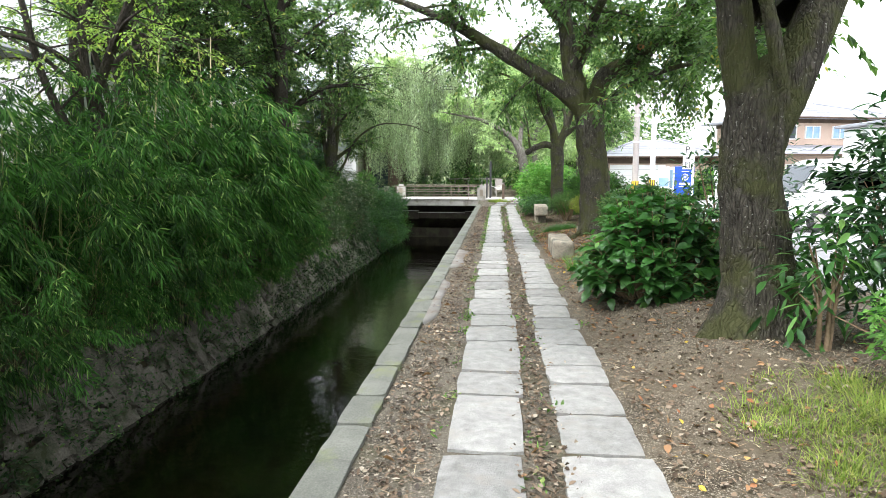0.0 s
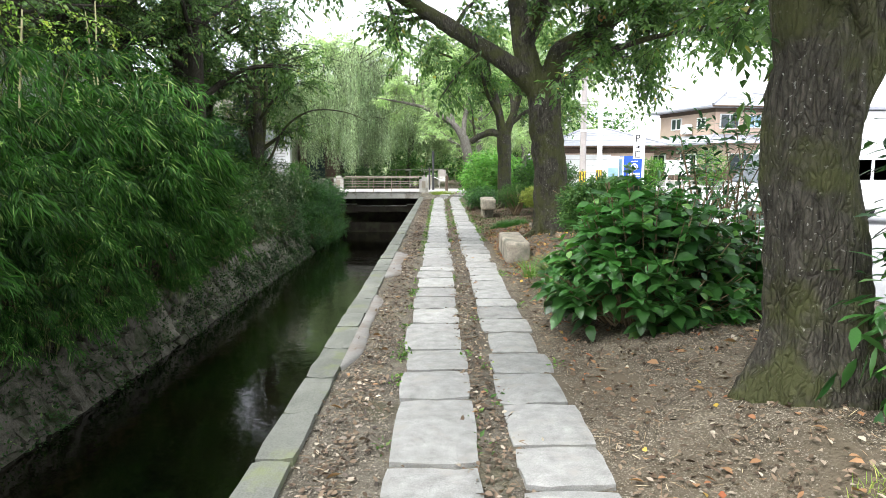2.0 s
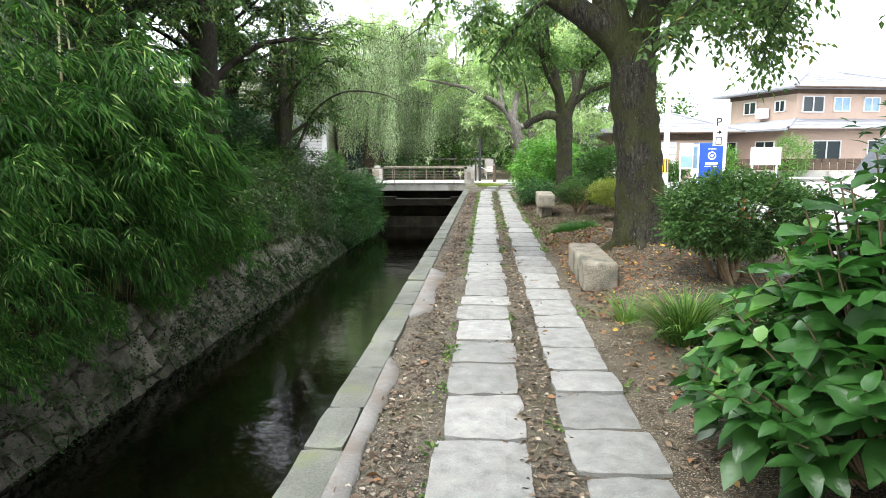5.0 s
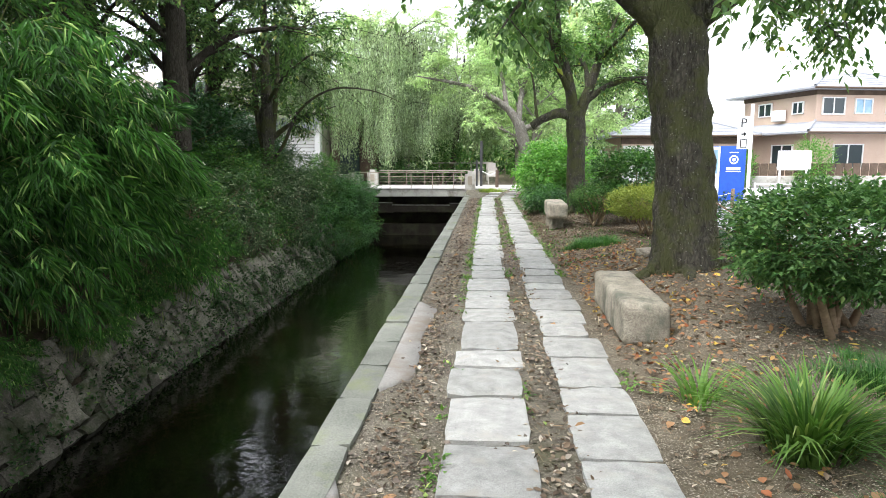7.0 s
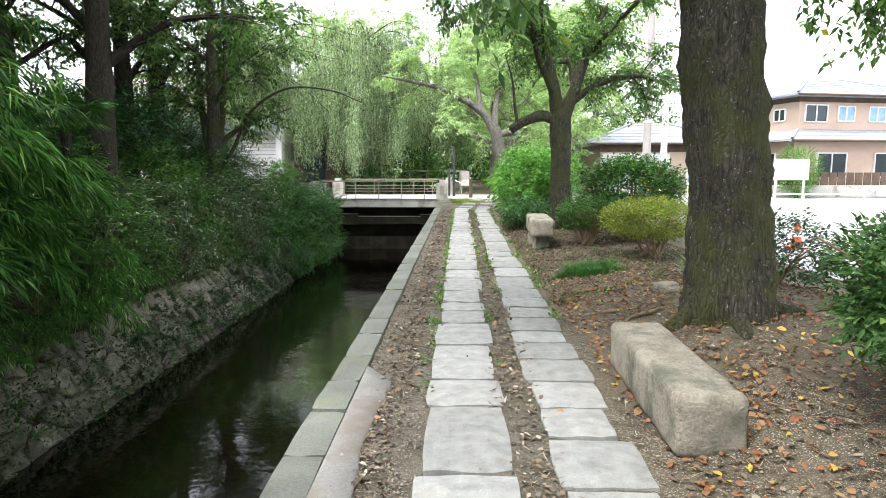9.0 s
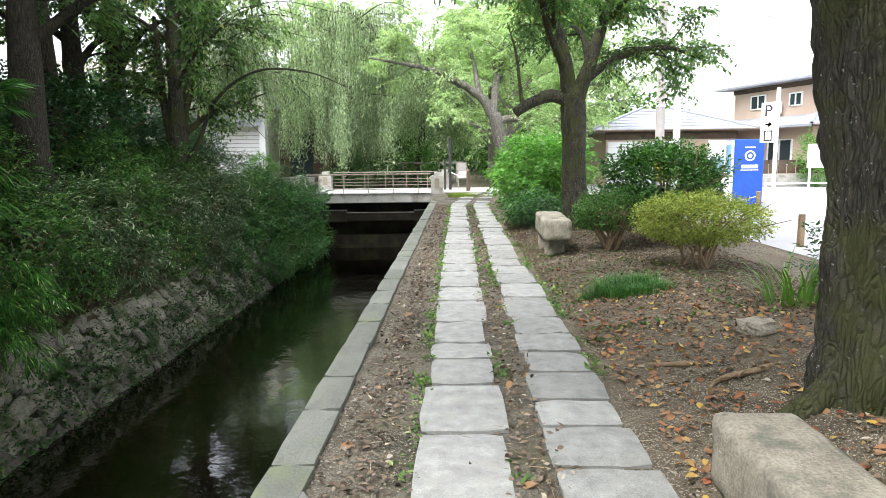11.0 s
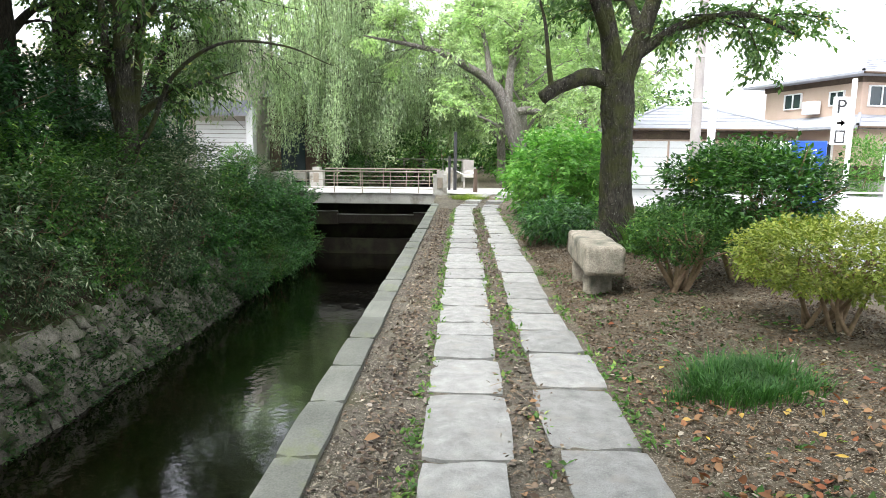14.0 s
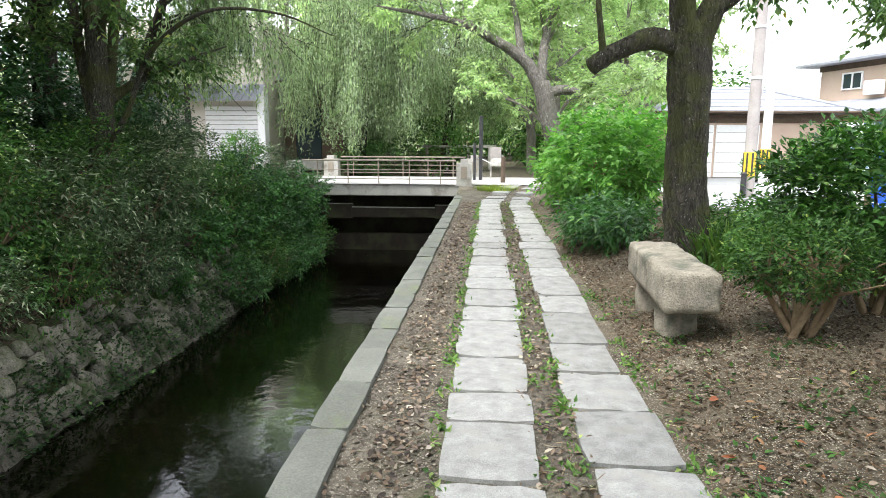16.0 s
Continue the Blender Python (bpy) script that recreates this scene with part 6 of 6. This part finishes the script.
for x0, x1, sl in ((-1.55, -0.75, 0.28), (-0.68, 0.6, 0.0), (0.68, 1.95, 0.0)):
    bm = bmesh.new()
    bm.faces.new([bm.verts.new(p) for p in ((x0, -0.005, 1.12), (x1, -0.005, 1.12), (x1, -0.005, 1.62), (x0 + sl, -0.005, 1.62))])
    bmesh.ops.solidify(bm, geom=list(bm.faces), thickness=0.02)
    part("side_window", bm_mesh("side_window", bm, M_GLASS), van, "dark side window", (0, -0.832, 0))
bm = box_bm((0.03, 1.5, 0.85), (0, 0, 0), 0.01)
part("windscreen", bm_mesh("windscreen", bm, M_GLASS), van, "dark windscreen", (-1.9, 0, 1.42), (0, 33, 0))
for x in (-1.5, 1.5):
    for y in (-0.74, 0.74):
        wh = cyl("wheel", 0.31, 0.2, (x, y + 0.1, 0.31), M_BLACK, van, "black tyre", 24, None, (90, 0, 0))
        cyl("rim", 0.19, 0.22, (0, 0, -0.01), M_CONCRETE, wh, "grey steel rim", 16)
box("bumper", (0.14, 1.66, 0.24), (-2.33, 0, 0.48), M_CARWHITE, van, "", 0.04)
box("mirror", (0.12, 0.2, 0.2), (-1.55, -0.95, 1.15), M_CARWHITE, van, "white door mirror", 0.04)
for y in (-0.6, 0.6):
    box("headlight", (0.05, 0.3, 0.16), (-2.33, y, 0.76), M_GLASS, van, "clear headlight", 0.02)

# buildings across the canal
shop = thing("shop_building", (-14, 40, 0.2), "cream two-storey building with shutter and tiled awning", "building")
box("wall", (10, 8, 5.9), (0, 4.5, 2.95), M_CREAM, shop, "cream wall", 0.02)
sd = box("shutter", (2.3, 0.06, 2.3), (3.75, 0.46, 1.4), M_WHITE, shop, "closed pale roller shutter", 0.01)
for q in range(12):
    box("slat", (2.26, 0.025, 0.03), (0, -0.035, -1.0 + q * 0.18), M_CONCRETE, sd, "", 0.004)
bm = bmesh.new()
bm.faces.new([bm.verts.new(p) for p in ((-3.5, -0.5, 2.72), (5.1, -0.5, 2.72), (5.1, 0.5, 3.4), (-3.5, 0.5, 3.4))])
bmesh.ops.solidify(bm, geom=list(bm.faces), thickness=0.1)
aw = part("awning", bm_mesh("awning", bm, M_ROOF), shop, "grey tiled awning roof")
for q in range(28):
    part("roof_rib", tubes("roof_rib", [[(-3.4 + q * 0.3, -0.5, 2.75, 0.03), (-3.4 + q * 0.3, 0.5, 3.43, 0.03)]], M_ROOF, 6, 1.0), aw)
box("pilaster", (0.3, 0.5, 3.2), (5.0, 0.3, 1.5), M_WHITE, shop, "white corner pillar", 0.02)
for x, z in ((2.4, 4.5), (4.0, 4.5), (-1.0, 4.5), (-3.0, 4.5), (-2.5, 1.0)):
    window(shop, x, 0.48, z, 1.3, 0.85)
box("balcony", (5.0, 0.5, 0.12), (-2.2, 0.2, 4.1), M_WHITE, shop, "white balcony ledge", 0.02)
dark = thing("timber_house", (-7.6, 42.5, 0.2), "dark timber house with a glazed doorway", "house")
box("wall", (2.6, 4, 3.6), (0, 2, 1.8), M_TIMBER, dark, "dark timber wall", 0.02)
box("doorway", (1.1, 0.08, 2.2), (-0.2, -0.04, 1.5), M_GLASS, dark, "dark glazed door", 0.02)
box("step", (1.6, 0.8, 0.4), (-0.2, -0.5, 0.2), M_CONCRETE, dark, "pale stone step", 0.03)
hip_roof("roof", -1.3, 1.3, 0, 4, 3.6, 0.9, dark, M_ROOF, 0.5)
old = thing("old_house", (-15, 10.5, 1.0), "old dark timber house with a grey metal roof", "house")
box("wall", (5.5, 9, 3.4), (0, 0, 1.7), M_TIMBER, old, "dark board wall", 0.02)
for k in range(18):
    box("board", (0.03, 0.44, 3.3), (2.765, -4.2 + k * 0.5, 1.68), M_TIMBER, old, "", 0.006)
hip_roof("roof", -2.75, 2.75, -4.5, 4.5, 3.4, 1.5, old, M_ROOF, 0.8)
wh = thing("white_house", (-14.5, 21.5, 1.0), "white two-storey house behind the bank trees", "house")
box("wall", (5, 8, 6), (0, 0, 3), M_WHITE, wh, "white wall", 0.02)
hip_roof("roof", -2.5, 2.5, -4, 4, 6, 1.4, wh, M_ROOF, 0.6)
for y in (-2.5, 0, 2.5):
    for z in (0.9, 3.7):
        wn_ = window(wh, 2.52, y, z, 1.3, 1.1)
        wn_.matrix_basis = pose(2.52, y, z, 0, 0, 90)

# ---- lane furniture ----
vend = thing("vending_machine", (8.18, 29.35, -0.02), "blue drinks vending machine beside the lane", "vending machine")
box("cabinet", (0.84, 0.72, 1.86), (0, 0, 0.95), M_BLUE, vend, "blue enamel cabinet", 0.02)
box("front_panel", (0.06, 0.68, 1.8), (-0.44, 0, 0.95), M_WHITE, vend, "white display front", 0.015)
box("display_window", (0.03, 0.58, 0.8), (-0.47, 0, 1.35), M_BLUEPANE, vend, "", 0.01)
cyl("emblem", 0.15, 0.012, (0.02, -0.36, 1.42), M_WHITE, vend, "round white emblem", 28, None, (90, 0, 0))
cyl("emblem", 0.11, 0.016, (0.02, -0.36, 1.42), M_BLUE, vend, "", 28, None, (90, 0, 0))
cyl("emblem", 0.065, 0.02, (0.02, -0.36, 1.42), M_WHITE, vend, "", 20, None, (90, 0, 0))
for z, w_, h_ in ((1.66, 0.3, 0.03), (1.12, 0.46, 0.1), (1.02, 0.5, 0.025)):
    box("lettering_bar", (w_, 0.012, h_), (0.02, -0.365, z), M_WHITE, vend, "", 0.003)
sign = thing("parking_sign", (7.95, 27.0, -0.02), "white parking sign with arrow on a grey pole", "sign")
cyl("pole", 0.05, 3.1, (0, 0.04, 0), M_WHITE, sign, "", 12)
box("board", (0.36, 0.03, 0.98), (-0.24, 0, 2.24), M_WHITE, sign, "", 0.006)
fc = bpy.data.curves.new("letter", "FONT")
fc.body, fc.size, fc.extrude = "P", 0.4, 0.003
fc.materials.append(M_BLACK)
part("letter", fc, sign, "black letter P", (-0.36, -0.021, 2.4), (90, 0, 0))
bm = bmesh.new()
bm.faces.new([bm.verts.new((x, 0, z)) for x, z in ((-0.08, -0.02), (0.0, -0.02), (0.0, -0.07), (0.09, 0.0), (0.0, 0.07), (0.0, 0.02), (-0.08, 0.02))])
bmesh.ops.solidify(bm, geom=list(bm.faces), thickness=0.006)
part("arrow", bm_mesh("arrow", bm, M_BLACK), sign, "black arrow", (-0.24, -0.02, 2.2))
box("mark", (0.2, 0.008, 0.26), (-0.24, -0.02, 1.92), M_BLACK, sign, "black square mark", 0.003)
box("mark", (0.14, 0.008, 0.2), (-0.24, -0.025, 1.92), M_WHITE, sign, "", 0.003)
bd = thing("notice_board", (9.4, 27.3, -0.02), "white notice board on two posts", "sign")
box("board", (1.0, 0.05, 0.6), (0, 0, 1.4), M_WHITE, bd, "", 0.01)
for x in (-0.4, 0.4):
    cyl("post", 0.03, 1.2, (x, 0.04, 0), M_WHITE, bd, "", 10)
pst = thing("poster_stand", (7.35, 29.2, -0.02), "white and blue poster stand beside the vending machine", "sign")
box("board", (0.5, 0.05, 0.95), (0, 0, 1.4), M_WHITE, pst, "", 0.01)
box("picture", (0.42, 0.02, 0.4), (0, -0.03, 1.2), M_BLUEPANE, pst, "pale blue printed panel", 0.004)
for x in (-0.2, 0.2):
    cyl("leg", 0.02, 0.95, (x, 0, 0), M_WHITE, pst, "", 8)
for (x, y, r_, h_, mt, lb, z0, z1) in [(6.95, 33.2, 0.16, 9.5, M_POLE, "grey concrete utility pole with striped guard", 0.55, 1.2), (8.4, 35.8, 0.14, 8.0, M_WHITE, "pale utility pole with striped guard", 0.6, 1.25)]:
    up = thing("utility_pole", (x, y, -0.02), lb, "utility pole", "utility poles")
    cyl("shaft", r_, h_, (0, 0, 0), mt, up, "", 20, r_ * 0.75)
    sl = cyl("guard", r_ + 0.012, z1 - z0, (0, 0, z0), M_YELLOW, up, "yellow guard with black stripes", 20)
    for q in range(8):
        an = q * math.pi / 4
        box("stripe", (0.05, 0.012, z1 - z0 - 0.04), ((r_ + 0.015) * math.cos(an), (r_ + 0.015) * math.sin(an), (z1 - z0) / 2), M_BLACK, sl, "", 0.003, (0, 0, math.degrees(an) + 90))
    for z in (3.1, 4.4):
        cyl("band", r_ + 0.01, 0.08, (0, 0, z), M_WHITE, up, "pale steel band", 20)
# wires from the poles
for z0, z1 in ((7.6, 7.2), (7.0, 6.7), (6.4, 6.2)):
    wire = thing("overhead_wire", (7.2, 33.6, z0), "thin black overhead wire", "wire", "overhead wires")
    part("line", tubes("line", [[(0, 0, 0, 0.01), (7, 4, -0.5, 0.01), (14, 9, z1 - z0, 0.01), (30, 18, 0.3, 0.01)]], M_BLACK, 4, 1.5), wire)
for (x, y, h_) in [(5.4, 20.8, 0.55), (5.25, 17.0, 0.5), (5.5, 24.4, 0.5), (6.6, 27.0, 0.6), (7.2, 26.2, 0.6)]:
    wp = thing("wooden_post", (x, y, -0.05), "short weathered wooden post at the lane edge", "post", "lane posts")
    cyl("post", 0.055, h_, (0, 0, 0), M_STEM, wp, "", 12, 0.05)
    cyl("cap", 0.05, 0.01, (0, 0, h_ - 0.002), M_BENCH, wp, "pale sawn top", 12)
rope = thing("rope", (6.6, 27.0, 0.4), "pale rope slung between posts", "rope")
part("cord", tubes("cord", [[(0, 0, 0.05, 0.012), (0.3, -0.4, -0.08, 0.012), (0.6, -0.8, 0.05, 0.012)]], M_WHITE, 6, 0.1), rope)
cone = thing("traffic_cone", (6.1, 20.4, -0.02), "small orange traffic cone on the lane", "traffic cone")
box("base", (0.3, 0.3, 0.03), (0, 0, 0.015), M_RED, cone, "", 0.008)
cyl("cone", 0.11, 0.5, (0, 0, 0.03), M_RED, cone, "", 18, 0.025)
cyl("stripe", 0.082, 0.1, (0, 0, 0.22), M_WHITE, cone, "white reflective band", 18, 0.064)
bar = thing("road_barrier", (4.55, 13.8, -0.02), "low red and white plastic barrier foot", "barrier", rz=20)
box("foot", (0.6, 0.3, 0.12), (0, 0, 0.06), M_WHITE, bar, "", 0.03)
box("panel", (0.5, 0.14, 0.34), (0, 0, 0.3), M_RED, bar, "", 0.03, (0, 18, 0))
pipe = thing("pipe_barrier", (12.6, 32.6, -0.02), "low white pipe barrier along the lane", "barrier")
for z in (0.26, 0.46):
    cyl("rail", 0.03, 4.4, (-2.2, 0, z), M_WHITE, pipe, "", 10, None, (0, 90, 0))
for x in (-2.2, 0.0, 2.2):
    cyl("post", 0.035, 0.5, (x, 0, 0), M_WHITE, pipe, "", 10)
blk = thing("bollard", (6.75, 33.0, 0.0), "short black bollard by the utility pole", "bollard")
cyl("post", 0.08, 0.62, (0, 0, 0), M_BLACK, blk, "", 16, 0.07)
cyl("cap", 0.09, 0.05, (0, 0, 0.6), M_BLACK, blk, "", 16, 0.06)

# posts at the bridge
sp = thing("sign_post", (-0.36, 36.0, 0.18), "dark slender post with a small board", "post")
cyl("pole", 0.06, 2.05, (0, 0, 0), M_BLACK, sp, "", 12)
cyl("pole", 0.045, 1.2, (-0.2, 0, 0), M_BLACK, sp, "", 12)
nb = thing("notice_board", (0.15, 37.0, 0.19), "pale information board on a grey frame", "sign", rz=-15)
box("panel", (0.42, 0.05, 0.3), (0, 0, 0.55), M_CONCRETE, nb, "pale printed panel", 0.01, (-25, 0, 0))
box("panel", (0.4, 0.04, 0.4), (-0.1, 0.25, 0.85), M_POLE, nb, "grey panel", 0.01)
for x in (-0.2, 0.2):
    cyl("leg", 0.03, 0.8, (x, 0.04, 0), M_POLE, nb, "", 8)
wp = thing("wooden_post", (0.34, 34.9, 0.15), "weathered wooden post at the path end", "post")
cyl("post", 0.075, 0.82, (0, 0, 0), M_TIMBER, wp, "", 12, 0.065)
rope = thing("rope", (0.34, 34.9, 0.75), "pale rope slung at the path end", "rope")
part("cord", tubes("cord", [[(0, 0, 0.12, 0.014), (-0.3, 0.5, 0.0, 0.014), (-0.65, 1.05, 0.12, 0.014)]], M_WHITE, 6, 0.1), rope)


# ---- small plants and litter ----
lr = np.random.default_rng(91)


def scatter_leaves(name, X_, Y_, n, L, W, leaf, label, cat, lift=0.0, tilt=0.2, zf=None):
    Z_ = (zf or ground_z)(X_, Y_) + lift
    P = np.stack([X_, Y_, Z_], 1)
    D = np.stack([lr.normal(0, 1, n), lr.normal(0, 1, n), lr.normal(0, tilt, n)], 1)
    ob = new(name, blades(name, P, D, L * lr.uniform(0.5, 1.3, n), W * lr.uniform(0.5, 1.3, n), leaf, 0.35, 0.0, "litter" in name and "bank" not in name, lr))
    return tagged(ob, label, cat, "", "stuff")


n = 26000
X_ = np.where(lr.uniform(size=n) < 0.68, lr.uniform(0.92, 3.6, n), lr.choice([-0.55, 0.29], n) + lr.normal(0, 0.1, n))
X_ = np.clip(X_, -0.76, 4)
scatter_leaves("leaf_litter", X_, 1.5 + 29.5 * lr.uniform(0, 1, n) ** 1.6, n, 0.042, 0.024, M_LITTER, "small brown fallen leaves and bark scraps", "leaf litter", 0.018, 0.25)
n = 2300
scatter_leaves("orange_litter", np.clip(1.0 + np.abs(lr.normal(0, 1.0, n)), 0.95, 4), np.where(lr.uniform(size=n) < 0.35, lr.uniform(1.5, 17, n), lr.normal(13.6, 1.9, n)), n, 0.056, 0.034, M_DRYLEAF, "small orange fallen leaves", "leaf litter", 0.02, 0.3)
# scraps and needles laid dense and dark to double as tree shade here
n = 42000
scatter_leaves("humus_shade_scraps", 0.95 + 2.8 * lr.uniform(0, 1, n) ** 1.1, 15.2 + 10 * lr.uniform(0, 1, n) ** 0.8, n, 0.032, 0.014, M_HUMUS, "dark brown bark scraps and needles, thickened to mimic tree shade", "leaf litter", 0.012, 0.2)
n = 6000
dy = 1.5 + 29 * lr.uniform(0, 1, n) ** 0.55
scatter_leaves("dead_litter", np.clip(lr.choice([-0.53, -0.5, 0.29], n) + lr.normal(0, 0.12, n), -0.76, 0.39), dy, n, 0.042, 0.026, M_DEADLEAF, "grey-brown dead leaves trodden between the slabs", "leaf litter", 0.012, 0.22)
n = 9000
tx = np.where(lr.uniform(size=n) < 0.75, 0.92 + 2.6 * lr.uniform(0, 1, n) ** 1.3, lr.choice([-0.5, 0.29], n) + lr.normal(0, 0.09, n))
scatter_leaves("straw_litter", tx, 1.5 + 24 * lr.uniform(0, 1, n) ** 1.2, n, 0.11, 0.004, M_STRAW, "dry grass stalks and thin twigs on the soil", "twigs", 0.016, 0.12)
n = 9000
scatter_leaves("bank_litter", lr.uniform(-7.2, -5.6, n), lr.uniform(2, 33, n), n, 0.1, 0.02, M_LITTER, "dry leaves and stalks on the bank", "leaf litter", 0.04, 0.5)


def wall_z(x, y):
    return -1.92 + (-5.0 - x) / 0.64 * 1.1


n = 22000
m_ = 560
cl = np.where(lr.uniform(size=m_) < 0.25, lr.uniform(3, 14, m_), 14 + 19.5 * lr.uniform(0, 1, m_) ** 0.85)
ch = lr.uniform(0.0, 1.0, m_) ** 0.9
q = lr.integers(0, m_, n)
f_ = np.clip(ch[q] + lr.normal(0, 0.08, n), 0.0, 1.08)
scatter_leaves("wall_moss", -5.0 - 0.64 * f_ + lr.uniform(0.06, 0.2, n), cl[q] + lr.normal(0, 0.14, n), n, 0.07, 0.036, L_WALL, "moss and small plants growing on the canal wall", "moss", 0.1, 0.6, wall_z)
n = 6000
yq = lr.uniform(2, 33.8, n)
fq = np.clip(lr.uniform(0.75, 1.2, n), 0, 1.15)
scatter_leaves("wall_grass", -5.0 - 0.64 * fq + 0.12, yq, n, 0.16, 0.014, L_BROAD, "grass hanging over the wall top", "grass", 0.06, 0.7, wall_z)
n = 5000
cl = np.concatenate([lr.uniform(14, 31, 220), lr.uniform(2, 14, 40)])
q = lr.integers(0, 260, n)
ed = lr.choice([-0.31, -0.32, 0.21, 0.37, 0.9], 260)
scatter_leaves("path_weeds", ed[q] + lr.normal(0, 0.035, n), cl[q] + lr.normal(0, 0.07, n), n, 0.05, 0.024, L_GRASS, "tiny weeds in the joints of the path", "weeds", 0.012, 0.7)

n = 1500
cl, cw = lr.uniform(15.5, 21.5, 110), 0.95 + 1.7 * lr.uniform(0, 1, 110) ** 1.5
q = lr.integers(0, 110, n)
scatter_leaves("soil_weeds", cw[q] + lr.normal(0, 0.06, n), cl[q] + lr.normal(0, 0.06, n), n, 0.05, 0.026, L_BROAD, "tiny green seedlings on the bare soil", "weeds", 0.012, 0.5)

# pebbles
n = 30000
px = np.where(lr.uniform(size=n) < 0.45, lr.uniform(-0.76, -0.3, n), 0.88 + 2.2 * lr.uniform(0, 1, n) ** 1.4)
py = 1.5 + 22 * lr.uniform(0, 1, n) ** 1.2
pz = ground_z(px, py) + 0.006
s_ = 0.0025 + 0.009 * lr.uniform(0, 1, n) ** 2.5
octa = np.array([(1, 0, 0), (-1, 0, 0), (0, 1, 0), (0, -1, 0), (0, 0, 0.7), (0, 0, -0.7)])
V = octa[None] * s_[:, None, None] * lr.uniform(0.6, 1.3, (n, 6, 1)) + np.stack([px, py, pz], 1)[:, None, :]
T = np.array([[0, 2, 4], [2, 1, 4], [1, 3, 4], [3, 0, 4], [2, 0, 5], [1, 2, 5], [3, 1, 5], [0, 3, 5]])
tagged(new("gravel", mk("gravel", V.reshape(-1, 3), (np.arange(n)[:, None, None] * 6 + T[None]).reshape(-1, 3), M_PEBBLE)), "pale gravel strewn over the soil", "gravel", kind="stuff")

# single fallen leaves
fl_me = []
for k in range(6):
    r = np.random.default_rng(200 + k)
    me = blades("fallen_leaf", np.zeros((1, 3)), np.array([[1.0, 0, 0.05]]), 0.11, 0.065, M_DRYLEAF, 0.5, -0.1 + 0.05 * k, True, r)
    fl_me.append(me)
for k in range(170):
    x = 0.98 + abs(lr.normal(0, 0.75)) if lr.uniform() < 0.65 else lr.choice([-0.55, 0.29]) + lr.normal(0, 0.08)
    y = 2.2 + 15.5 * lr.uniform()
    ob = new("fallen_leaf", fl_me[int(lr.integers(6))])
    ob.matrix_world = pose(x, y, gz(x, y) + 0.02, lr.normal(0, 12), lr.normal(0, 12), lr.uniform(0, 360)) @ Matrix.Scale(lr.uniform(0.4, 0.85), 4)
    tagged(ob, "dry orange or yellow fallen leaf on the soil", "leaf", "fallen leaves")
